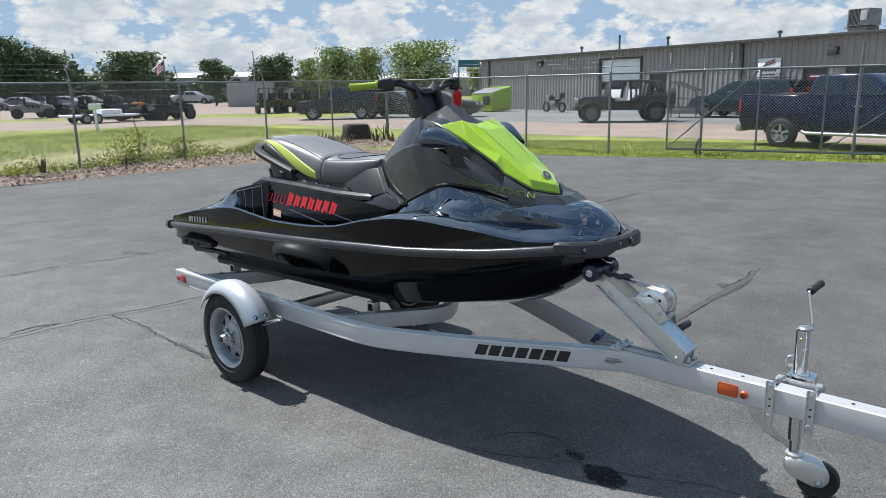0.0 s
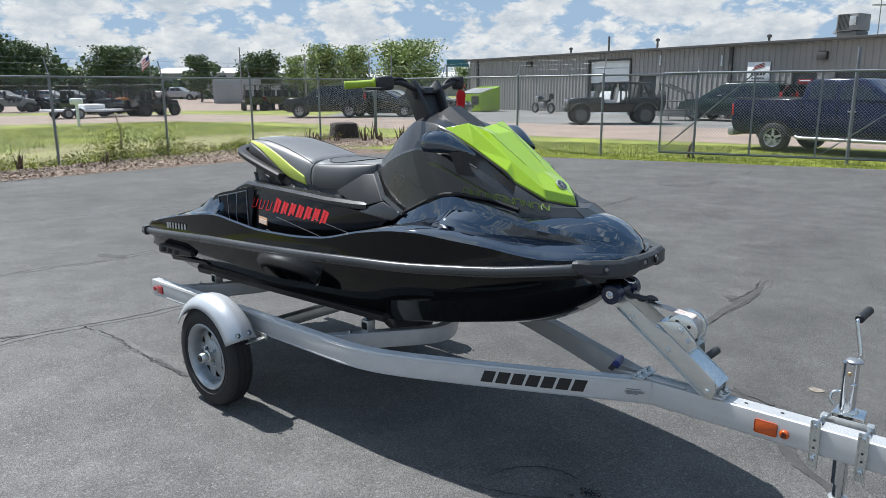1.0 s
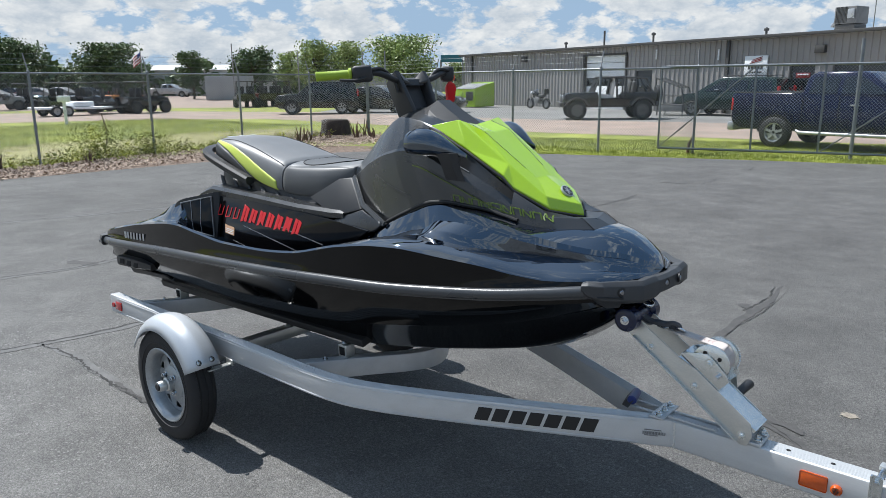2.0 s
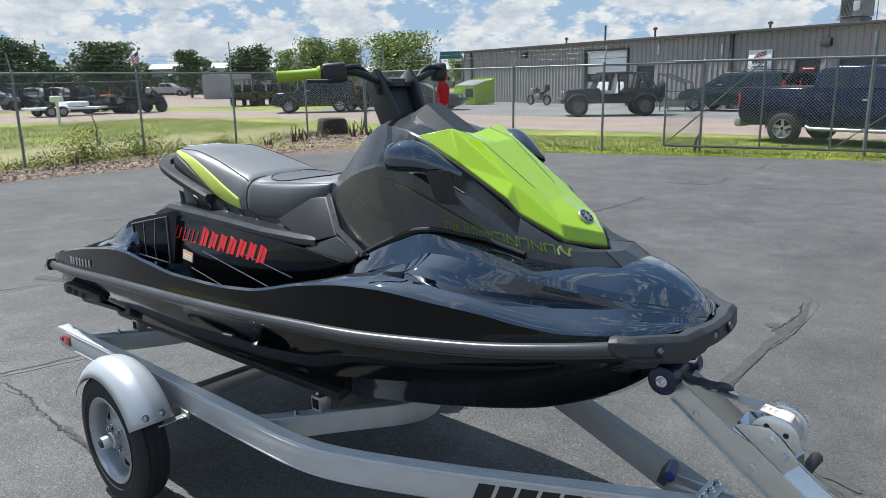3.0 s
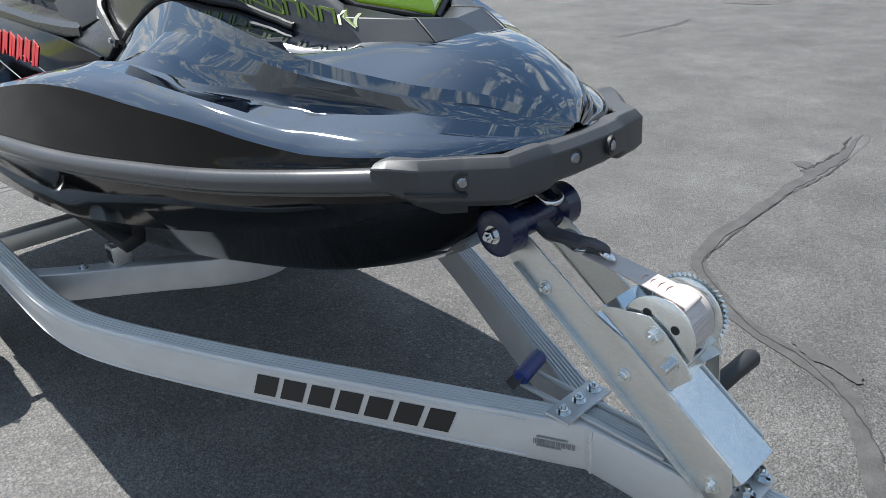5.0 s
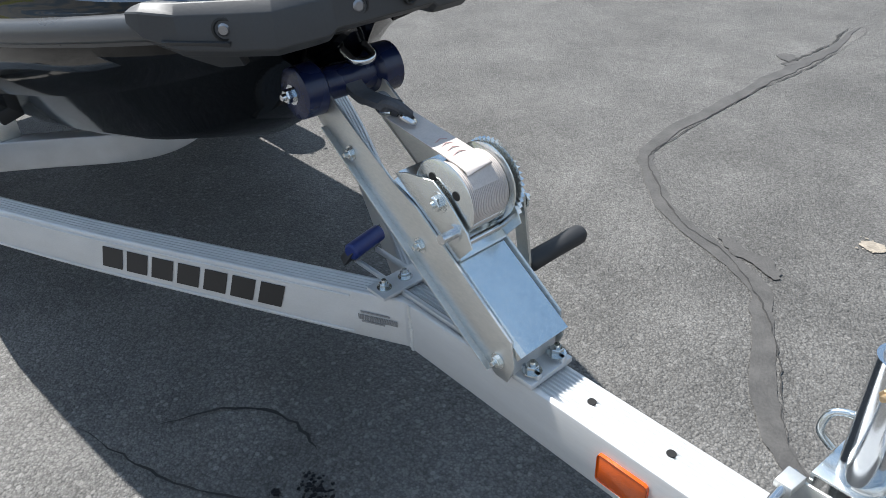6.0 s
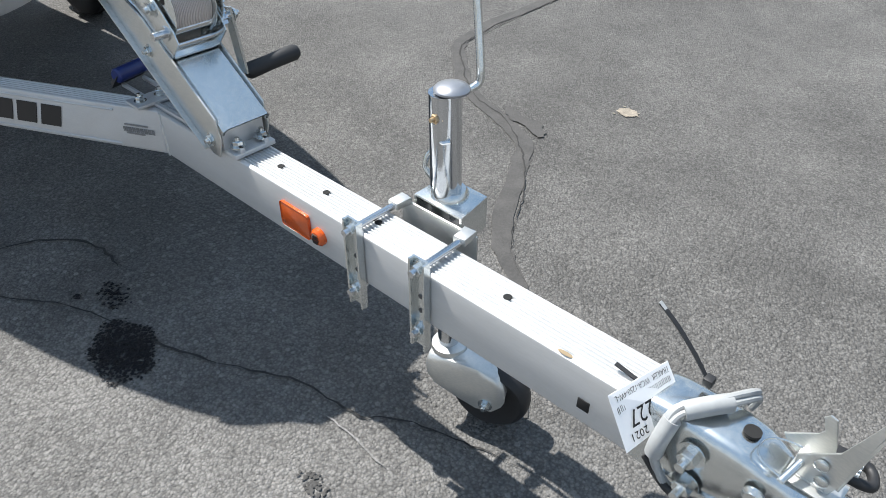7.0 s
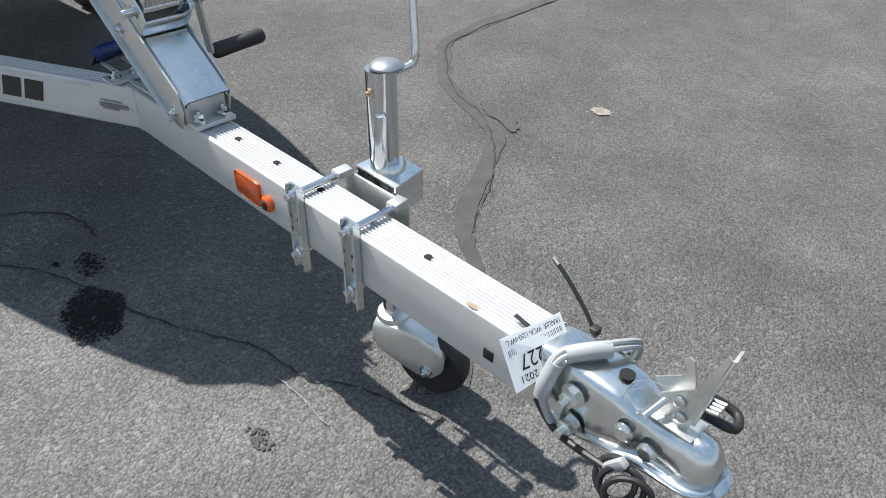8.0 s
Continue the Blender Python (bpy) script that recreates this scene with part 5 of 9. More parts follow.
    for k in range(17):
        u = 0.06 + 0.90 * k / 17
        for o in (0.0, 0.022):
            q = rr.uniform(-0.015, 0.015)
            prism(bm, [spot(u + o, 0.25 + q), spot(u + o + 0.007, 0.25), spot(u + o + 0.009, 0.36), spot(u + o + 0.002, 0.36 + q)], nrm * 0.0003)
    part("number_bars", bm, M_PRINT, G)
    right, up_ = (a - b).normalized(), nrm.cross((a - b).normalized())
    for words, u, v, size, wide in (("TRAILER  WCA-1250-4W-L", 0.97, 0.075, 0.0088, 0.087), ("KA227", 0.93, 0.46, 0.022, 0.073), ("2021", 0.40, 0.80, 0.0105, 0.026)):
        text = bpy.data.curves.new("writing", "FONT")
        text.body, text.size, text.extrude = words, 1.0, 0.0
        text.resolution_u = 2
        held = new("writing", text)
        bpy.context.view_layer.update()
        me = bpy.data.meshes.new_from_object(held.evaluated_get(bpy.context.evaluated_depsgraph_get()))
        bpy.data.objects.remove(held)
        bpy.data.curves.remove(text)
        bm = B()
        bm.from_mesh(me)
        bpy.data.meshes.remove(me)
        span = max(v_.co.x for v_ in bm.verts)
        start = spot(u, v) + nrm * 0.0003
        for v_ in bm.verts:
            v_.co = start + right * (v_.co.x * wide / span) + up_ * (v_.co.y * size * 1.35)
        part("writing", bm, M_PRINT, G, "black handwritten words" if v < 0.1 else "")


wiring()


# ---- jet ski ----
S = thing("jet_ski", (0.5, 0, 0.50), "black and graphite jet ski with lime green hood on trailer", "jet ski")

half_beam = smooth_fn([-1.06, -1.0, -0.8, -0.5, 0.0, 0.5, 1.0, 1.4, 1.7, 1.87, 1.96, 2.01, 2.04], [0.470, 0.500, 0.530, 0.550, 0.565, 0.560, 0.520, 0.440, 0.345, 0.265, 0.195, 0.120, 0.03])
rub_z = smooth_fn([-1.06, -0.5, -0.22, 0.26, 0.63, 0.93, 1.17, 1.38, 1.56, 1.73, 1.87, 1.96, 2.04], [0.763, 0.805, 0.825, 0.846, 0.863, 0.876, 0.884, 0.897, 0.910, 0.929, 0.945, 0.952, 0.957])

# deck, aft part: x, then y, z of gunwale, inner lip, floor edge, pedestal foot, pedestal top, a step inwards, and the middle's z;
# forward the same lines run on as the roll's inner crease, the pod's foot, its flank and crest, the shoulder and the ledge under the cowl
deck_fn = table_fn([
    (-1.06, 0.405, 0.806, 0.350, 0.815, 0.300, 0.822, 0.200, 0.826, 0.100, 0.828, 0.080, 0.828, 0.828),
    (-0.80, 0.465, 0.862, 0.410, 0.876, 0.340, 0.886, 0.230, 0.892, 0.110, 0.894, 0.090, 0.894, 0.894),
    (-0.56, 0.482, 0.905, 0.430, 0.918, 0.400, 0.940, 0.370, 0.962, 0.250, 0.985, 0.200, 0.986, 0.990),
    (-0.42, 0.488, 0.930, 0.440, 0.938, 0.412, 0.975, 0.386, 1.012, 0.250, 1.040, 0.200, 1.042, 1.050),
    (-0.335, 0.492, 0.944, 0.445, 0.945, 0.412, 0.975, 0.380, 1.010, 0.255, 1.045, 0.204, 1.047, 1.055),
    (-0.27, 0.496, 0.946, 0.450, 0.930, 0.420, 0.800, 0.345, 0.770, 0.262, 1.020, 0.210, 1.027, 1.055),
    (-0.10, 0.502, 0.930, 0.458, 0.908, 0.430, 0.745, 0.335, 0.725, 0.258, 1.005, 0.206, 1.014, 1.050),
    (0.17, 0.503, 0.908, 0.460, 0.893, 0.430, 0.725, 0.325, 0.712, 0.252, 0.985, 0.202, 0.997, 1.045),
    (0.45, 0.498, 0.912, 0.455, 0.900, 0.425, 0.728, 0.318, 0.720, 0.247, 0.965, 0.198, 0.978, 1.03),
    (0.66, 0.488, 0.936, 0.445, 0.930, 0.415, 0.770, 0.312, 0.755, 0.243, 0.960, 0.195, 0.972, 1.02),
    (0.82, 0.470, 0.978, 0.435, 0.975, 0.402, 0.900, 0.315, 0.880, 0.250, 0.990, 0.200, 0.998, 1.03),
    (0.94, 0.455, 1.010, 0.428, 1.004, 0.388, 0.978, 0.315, 0.980, 0.270, 1.036, 0.248, 1.050, 1.08),
    (1.04, 0.440, 1.037, 0.420, 1.036, 0.372, 1.008, 0.305, 1.030, 0.270, 1.086, 0.248, 1.098, 1.12),
    (1.12, 0.428, 1.050, 0.408, 1.053, 0.360, 1.026, 0.300, 1.056, 0.267, 1.124, 0.242, 1.134, 1.15),
    (1.19, 0.416, 1.058, 0.394, 1.064, 0.342, 1.046, 0.303, 1.072, 0.262, 1.151, 0.236, 1.158, 1.165),
    (1.255, 0.408, 1.057, 0.362, 1.058, 0.328, 1.082, 0.290, 1.108, 0.264, 1.160, 0.230, 1.163, 1.168),
    (1.33, 0.398, 1.052, 0.346, 1.050, 0.322, 1.081, 0.288, 1.111, 0.270, 1.153, 0.220, 1.157, 1.162),
    (1.41, 0.382, 1.041, 0.330, 1.041, 0.314, 1.072, 0.290, 1.107, 0.275, 1.146, 0.205, 1.149, 1.152),
    (1.48, 0.367, 1.032, 0.308, 1.037, 0.300, 1.066, 0.287, 1.094, 0.276, 1.135, 0.185, 1.130, 1.132),
    (1.55, 0.343, 1.020, 0.281, 1.034, 0.279, 1.060, 0.275, 1.083, 0.267, 1.118, 0.175, 1.114, 1.117),
    (1.62, 0.318, 1.008, 0.252, 1.030, 0.255, 1.052, 0.258, 1.070, 0.250, 1.097, 0.150, 1.107, 1.114),
    (1.68, 0.292, 1.002, 0.230, 1.027, 0.233, 1.044, 0.238, 1.060, 0.226, 1.082, 0.130, 1.108, 1.118),
    (1.75, 0.258, 1.002, 0.206, 1.024, 0.208, 1.036, 0.210, 1.050, 0.196, 1.068, 0.115, 1.102, 1.115),
    (1.82, 0.224, 1.001, 0.185, 1.020, 0.184, 1.029, 0.181, 1.040, 0.168, 1.058, 0.100, 1.093, 1.108),
    (1.88, 0.190, 0.999, 0.166, 1.016, 0.160, 1.024, 0.152, 1.034, 0.138, 1.052, 0.082, 1.080, 1.094),
    (1.93, 0.158, 0.996, 0.140, 1.011, 0.132, 1.019, 0.122, 1.029, 0.107, 1.044, 0.062, 1.065, 1.075),
    (1.97, 0.130, 0.992, 0.115, 1.005, 0.106, 1.012, 0.095, 1.020, 0.080, 1.031, 0.045, 1.046, 1.052),
    (2.005, 0.090, 0.988, 0.078, 0.997, 0.070, 1.002, 0.060, 1.008, 0.050, 1.015, 0.028, 1.024, 1.027),
    (2.03, 0.018, 0.984, 0.015, 0.987, 0.013, 0.989, 0.010, 0.991, 0.007, 0.992, 0.004, 0.993, 0.993),
])


edge_z = smooth_fn([-1.06, -0.8, -0.5, -0.15, 0.03, 0.24, 0.45, 0.68, 0.95, 1.12, 1.21, 1.285, 1.375, 1.45, 1.54, 1.61, 1.68, 1.73, 1.8, 1.87, 1.96, 2.04], [0.806, 0.868, 0.925, 0.966, 0.950, 0.933, 0.936, 0.953, 1.012, 1.034, 1.036, 1.031, 1.021, 1.014, 1.003, 0.990, 0.980, 0.975, 0.977, 0.980, 0.980, 0.978])


def deck_half(x):
    """Upright flank up to a crisp edge, then the top of the deck inwards."""
    g = deck_fn(x)
    b, z, e = half_beam(x), rub_z(x), edge_z(x)
    k = b / (b + 0.02)
    ye = b * (1 - 0.2 * (b < 0.1)) - 0.020 * k
    inner = [(min(g[i], ye - 0.004 * (i + 1) * k), g[i + 1]) for i in range(0, 12, 2)]
    bow = min(1.0, max(0.0, (x - 1.2) / 0.3))
    mid = lambda p, q, u, up: (p[0] + (q[0] - p[0]) * u, p[1] + (q[1] - p[1]) * u + up)
    roll = mid((ye, e), inner[0], 0.5, 0.0035 * k)
    hollow = mid(inner[1], inner[2], 0.5, -0.0035 * bow * k)
    face = mid(inner[3], inner[4], 0.5, -0.008 * bow * k)
    return [(b, z), (b - 0.004 * k, z + 0.022), (b - 0.009 * k, z + 0.5 * (e - z)), (b - 0.014 * k, e - 0.006), (ye - 0.002 * k, e + 0.0015), roll, inner[0], inner[1], hollow, inner[2], inner[3], face, inner[4], inner[5], (inner[5][0] * 0.5, inner[5][1] * 0.35 + g[12] * 0.65), (0, g[12])]


def mirror_rings(half_fn, xs, soft=4, crease=()):
    rings = []
    for x in xs:
        h = half_fn(x)
        pts = [(0, y, z) for y, z in h]
        if crease:
            line = []
            for a, z in zip((0,) + crease, crease + (len(pts),)):
                line += curve(pts[a:z], soft)
        else:
            line = curve(pts, soft) if soft else [Vector(p) for p in pts]
        side = [Vector((x, -p.y, p.z)) for p in line]
        rings.append(side + [Vector((x, -p.y, p.z)) for p in reversed(side[:-1])])
    return rings


def blunt(bm):
    """Draws the bow back behind its bumper."""
    for v in bm.verts:
        u = min(1.0, max(0.0, (v.co.x - 1.78) / 0.25))
        v.co.x -= 0.036 * u * u * (3 - 2 * u)


XS = [-1.06 + 3.09 * i / 260 for i in range(261)]
bm = B()
deck_rings = mirror_rings(deck_half, XS, 3, (4, 7, 10, 12))
quads(bm, [r[9:66] for r in deck_rings], closed=False)
blunt(bm)
deck = part("deck", bm, M_GLOSS, S, "glossy black moulded deck", 26)


def keep_creases(me, across, lines):
    """Hard edges along some of the skin's lines, each within a stretch of x; across: points in one section."""
    hard = {}
    for col, x0, x1 in lines:
        hard[col] = hard[across - 1 - col] = (x0, x1)
    flags = me.attributes.get("sharp_edge") or me.attributes.new("sharp_edge", "BOOLEAN", "EDGE")
    for e in me.edges:
        a, b = e.vertices
        if a % across == b % across and a % across in hard:
            x0, x1 = hard[a % across]
            if x0 < me.vertices[a].co.x + 0.5 < x1:
                flags.data[e.index].value = True


keep_creases(deck.data, 57, ((7, 1.15, 1.66), (8, 1.22, 1.84), (15, 1.22, 1.90), (19, 0.95, 1.88)))
# same moulding as the deck; a darker, duller copy of its finish shades the flank
for a, b in ((0, 10), (65, 75)):
    bm = B()
    quads(bm, [r[a:b] for r in deck_rings], closed=False)
    blunt(bm)
    part("deck_side", bm, M_HULL, S, "black deck side above the rub strip, darkened by a duller material", 40)

hull_fn = table_fn([
    (-1.06, 0.445, 0.690, 0.30, 0.560, 0.500), (-0.85, 0.455, 0.660, 0.29, 0.510, 0.470), (-0.4, 0.460, 0.650, 0.28, 0.506, 0.462), (0.15, 0.464, 0.660, 0.28, 0.525, 0.470), (0.51, 0.458, 0.675, 0.275, 0.534, 0.478),
    (0.82, 0.437, 0.688, 0.265, 0.532, 0.486), (1.06, 0.405, 0.718, 0.25, 0.566, 0.512), (1.31, 0.350, 0.752, 0.222, 0.612, 0.548), (1.57, 0.275, 0.800, 0.170, 0.668, 0.612),
    (1.72, 0.215, 0.840, 0.118, 0.726, 0.682), (1.85, 0.150, 0.878, 0.070, 0.800, 0.772), (1.94, 0.090, 0.910, 0.040, 0.870, 0.852), (2.03, 0.020, 0.946, 0.010, 0.940, 0.936)])


def hull_half(x):
    g = hull_fn(x)
    b, z = half_beam(x), rub_z(x)
    yc = min(g[0], b - 0.02)
    return [(b, z), (b - 0.006, z - 0.020), (b - 0.024, z - 0.028), (b - 0.030, z - 0.045), (yc + 0.52 * (b - 0.03 - yc), g[1] - 0.02 + 0.5 * (z - 0.025 - g[1])), (yc, g[1] - 0.02), (yc - 0.010, g[1] - 0.024), (g[2], g[3]), (g[2] * 0.92, g[3] - 0.012), (0, g[4])]


bm = B()
quads(bm, mirror_rings(hull_half, XS, 0), closed=False)
blunt(bm)
part("hull", bm, M_HULL, S, "black V-bottom hull with hard chines", 32)
bm = B()
tr = [Vector((-1.058, -y, z)) for y, z in deck_half(-1.06)] + [Vector((-1.058, y, z)) for y, z in deck_half(-1.06)[::-1][1:]]
tr += [Vector((-1.058, y, z)) for y, z in hull_half(-1.06)[1:]] + [Vector((-1.058, -y, z)) for y, z in hull_half(-1.06)[::-1][1:-1]]
bm.faces.new([bm.verts.new(p) for p in tr])
part("transom", bm, M_HULL, S)

# rub strip on each side, round section with a step below
for side in (-1, 1):
    bm = B()
    rings = []
    for i in range(100):
        x = -1.03 + 2.90 * i / 99
        b, z = half_beam(x), rub_z(x)
        e = 0.001
        d = Vector((2 * e, (half_beam(x + e) - half_beam(x - e)), rub_z(x + e) - rub_z(x - e))).normalized()
        n = Vector((-d.y, d.x, 0)).normalized()
        if n.y < 0:
            n = -n
        sec = []
        for a, h in ((-0.012, 0.019), (0.006, 0.020), (0.014, 0.016), (0.019, 0.008), (0.020, -0.002), (0.017, -0.010), (0.010, -0.016), (0.002, -0.018), (0.000, -0.024), (-0.012, -0.026)):
            p = Vector((x, b, z)) + n * a + Vector((0, 0, h))
            sec.append(Vector((p.x, side * p.y, p.z)))
        rings.append(sec)
    quads(bm, rings)
    part("rub_strip", bm, M_RUB, S, "charcoal rubber rub strip", 50)
    bm = B()
    rings = []
    for x0, b0 in ((-1.075, 0.455), (-1.055, 0.49), (-0.985, 0.512)):
        z = rub_z(x0)
        rings.append([Vector((x0, side * (b0 + a), z + h)) for a, h in ((-0.05, 0.030), (0.014, 0.028), (0.022, 0.014), (0.022, -0.016), (0.012, -0.026), (-0.05, -0.026))])
    quads(bm, rings)
    part("stern_corner_cap", bm, M_BUMPER, S, "worn grey stern corner cap")
    bm = B()
    cyl(bm, (-1.03, side * 0.525, 0.762), (-1.03, side * 0.530, 0.762), 0.007)
    part("cap_screw", bm, M_CHROME, S)
    # sponson with three slots
    bm = B()
    rings = []
    for x, y, z, h in ((-0.86, 0.500, 0.684, 0.018), (-0.83, 0.524, 0.682, 0.026), (-0.60, 0.528, 0.694, 0.026), (-0.50, 0.508, 0.690, 0.016)):
        rings.append([Vector((x, side * (y + a), z + b * h)) for a, b in ((-0.05, 1.0), (0.0, 1.0), (0.006, 0.8), (0.006, -0.6), (-0.004, -1.0), (-0.05, -1.0))])
    quads(bm, rings)
    sp = part("sponson", bm, M_COWL2, S, "black slotted plastic sponson")
    for k in range(3):
        bm = B()
        x = -0.80 + 0.075 * k
        prism(bm, [(x, side * 0.5305, 0.672), (x + 0.05, side * 0.5315, 0.675), (x + 0.056, side * 0.5315, 0.702), (x + 0.012, side * 0.5305, 0.700)], (0, side * 0.003, 0), 0.001)
        part("slot", bm, M_HOLE, sp)
    bm = B()
    prism(bm, [(-0.80, side * 0.466, 0.640), (-0.42, side * 0.468, 0.655), (-0.38, side * 0.466, 0.640), (-0.78, side * 0.460, 0.612)], (0, side * 0.012, 0), 0.003)
    part("trim_tab", bm, M_COWL2, S)
    # maker's mark near the stern: pale blocks
    for k in range(7):
        bm = B()
        x = -0.70 + 0.036 * k
        y = half_beam(x) - 0.006
        z = rub_z(x) + 0.052
        w = 0.026 if k == 0 else 0.018
        prism(bm, [(x, side * (y + 0.001), z - 0.018), (x + w * 0.8, side * (y + 0.001), z - 0.017), (x + w * 0.8, side * (y + 0.001), z + 0.017), (x, side * (y + 0.001), z + 0.016)], (0, side * 0.0025, 0.0006))
        part("stern_mark", bm, M_SILVERPRINT, S, "silver printed block" if k == 0 else "")

# bow bumper: faceted charcoal moulding wrapped round the nose
def bumper():
    bm = B()
    # x, y of the outer face, z of its middle, half its height
    half = [(1.856, -0.303, 0.963, 0.010), (1.878, -0.294, 0.956, 0.024), (1.915, -0.262, 0.946, 0.033), (1.956, -0.214, 0.944, 0.035), (2.010, -0.172, 0.947, 0.035), (2.021, -0.112, 0.950, 0.035), (2.024, -0.095, 0.951, 0.034), (2.026, -0.086, 0.954, 0.028), (2.034, -0.040, 0.956, 0.028)]
    stations = half + [(x, -y, z, h) for x, y, z, h in reversed(half)]
    rings = []
    U = Vector((0, 0, 1))
    for i, (x, y, z, h) in enumerate(stations):
        p = Vector((x, y, z))
        a, b = stations[max(0, i - 1)], stations[min(len(stations) - 1, i + 1)]
        d = Vector((b[0] - a[0], b[1] - a[1], 0)).normalized()
        n = Vector((d.y, -d.x, 0))
        rings.append([p - n * 0.048 + U * h * 0.80, p - n * 0.016 + U * h * 1.0, p - n * 0.002 + U * h * 0.60, p - U * h * 0.75, p - n * 0.012 - U * h * 1.10, p - n * 0.05 - U * h * 1.05])
    quads(bm, rings)
    bmesh.ops.bevel(bm, geom=[e for e in bm.edges], offset=0.0016, segments=1, affect="EDGES", profile=0.5)
    p_ = part("bow_bumper", bm, M_BUMPER, S, "charcoal plastic bow bumper", 22)
    for x, y, z, n in ((1.954, -0.214, 0.946, (0.78, -0.62, 0)), (2.029, -0.052, 0.956, (0.97, -0.24, 0)), (2.036, 0.036, 0.956, (0.97, 0.24, 0)), (1.954, 0.214, 0.946, (0.78, 0.62, 0))):
        n = Vector(n).normalized()
        c = Vector((x, y, z)) + n * 0.001
        bm = B()
        revolve(bm, [(0.015, -0.006), (0.016, 0.0), (0.013, 0.001), (0.010, -0.003)], c, n, 22)
        part("bolt_recess", bm, M_PIPE, p_)
        bm = B()
        revolve(bm, [(0.0085, -0.004), (0.0085, 0.001), (0.006, 0.004), (0.002, 0.004)], c, n, 18)
        part("bumper_bolt", bm, M_BOLTDARK, p_, "dark stainless bolt")
    for s in (-1, 1):
        bm = B()
        prism(bm, [(1.885, s * 0.262, 0.935), (1.945, s * 0.195, 0.930), (1.915, s * 0.165, 0.885), (1.880, s * 0.185, 0.880), (1.866, s * 0.230, 0.905)], (0.02, 0.02 * s, 0), 0.004)
        part("bumper_side", bm, M_BUMPER, p_)
    bm = B()
    tube(bm, curve([(1.93, -0.02, 0.868), (1.955, -0.018, 0.856), (1.96, 0.0, 0.852), (1.955, 0.018, 0.856), (1.93, 0.02, 0.868)], 5), 0.006, 10)
    part("bow_eye", bm, M_CHROME, S, "steel bow eye")


bumper()

# graphite cowl round the steering: x, then y, z of its base, crease and top edge, and the middle's z
cowl_fn = table_fn([
    (0.60, 0.165, 0.98, 0.120, 1.180, 0.070, 1.245, 1.250), (0.68, 0.195, 0.985, 0.150, 1.220, 0.085, 1.300, 1.320), (0.80, 0.222, 1.00, 0.190, 1.280, 0.105, 1.400, 1.425), (0.93, 0.250, 1.045, 0.222, 1.325, 0.130, 1.465, 1.50), (1.04, 0.256, 1.100, 0.236, 1.345, 0.158, 1.458, 1.498),
    (1.12, 0.255, 1.132, 0.238, 1.338, 0.170, 1.440, 1.462), (1.25, 0.240, 1.130, 0.226, 1.285, 0.172, 1.376, 1.400), (1.40, 0.214, 1.116, 0.202, 1.212, 0.168, 1.285, 1.310), (1.50, 0.186, 1.104, 0.176, 1.165, 0.158, 1.220, 1.240), (1.60, 0.150, 1.092, 0.140, 1.128, 0.100, 1.144, 1.150),
    (1.70, 0.104, 1.078, 0.094, 1.098, 0.060, 1.104, 1.108), (1.775, 0.060, 1.066, 0.050, 1.082, 0.030, 1.084, 1.086), (1.79, 0.050, 1.060, 0.045, 1.064, 0.03, 1.066, 1.067)])


crest = smooth_fn([0.60, 1.08, 1.22, 1.34, 1.46, 1.58, 1.79], [0.15, 0.15, 0.8, 1.0, 0.75, 0.15, 0.1])


def cowl_half(x):
    g = cowl_fn(x)
    return [(g[0] + 0.004, g[1] - 0.02), (g[0], g[1]), (g[0] * 0.55 + g[2] * 0.45 + 0.006, g[1] * 0.55 + g[3] * 0.45), (g[2], g[3]), (g[2] - 0.010 - 0.014 * crest(x), g[3] + 0.008 + 0.020 * crest(x)), (g[4] + 0.004, g[5] - 0.004), (g[4], g[5]), (g[4] * 0.5, g[5] * 0.4 + g[6] * 0.6), (0, g[6])]


bm = B()
quads(bm, mirror_rings(cowl_half, [0.60 + 1.19 * i / 90 for i in range(91)], 0), closed=False)
bmesh.ops.holes_fill(bm, edges=[e for e in bm.edges if e.is_boundary and all(abs(v.co.x - 0.60) < 1e-4 for v in e.verts)], sides=0)
cowl = part("cowl", bm, M_COWL, S, "graphite plastic steering cowl", 14)
for side in (-1, 1):
    bm = B()
    pts = []
    for i in range(24):
        x = 1.09 + 0.57 * i / 23
        g = cowl_fn(x)
        k_ = 0.78 - 0.2 * i / 23
        pts.append((x, side * (g[0] + (g[2] - g[0]) * k_ + 0.007), g[1] + k_ * (g[3] - g[1])))
    ribbon(bm, pts, 0.003, 0.002, (0, 0, 1))
    part("pin_stripe", bm, M_LIMEPRINT, cowl, "thin dark lime pin stripe")
    # thin silver line along the crest beside the hood and fine seams down the flank
    bm = B()
    tube(bm, [Vector((x, side * (cowl_half(x)[4][0] + 0.001), cowl_half(x)[4][1] + 0.001)) for x in (1.10 + 0.02 * i for i in range(12))], 0.0016, 6)
    part("edge_line", bm, M_SILVERPRINT, cowl, "thin silver line along the cowl's crest")
    for x0, k0, x1, k1 in ((0.86, 0.78, 1.08, 0.28), (0.80, 0.40, 0.93, 0.16), (1.00, 0.86, 1.62, 0.62)):
        pts = []
        for i in range(16):
            u = i / 15
            x, k_ = x0 + (x1 - x0) * u, k0 + (k1 - k0) * u
            g = cowl_fn(x)
            pts.append((x, side * (g[0] + (g[2] - g[0]) * k_ + 0.0075 * (1 - abs(2 * k_ - 1)) + 0.001), g[1] + k_ * (g[3] - g[1])))
        bm = B()
        ribbon(bm, pts, 0.0014, 0.0012, (0, 0, 1))
        part("flank_seam", bm, M_RUB, cowl)
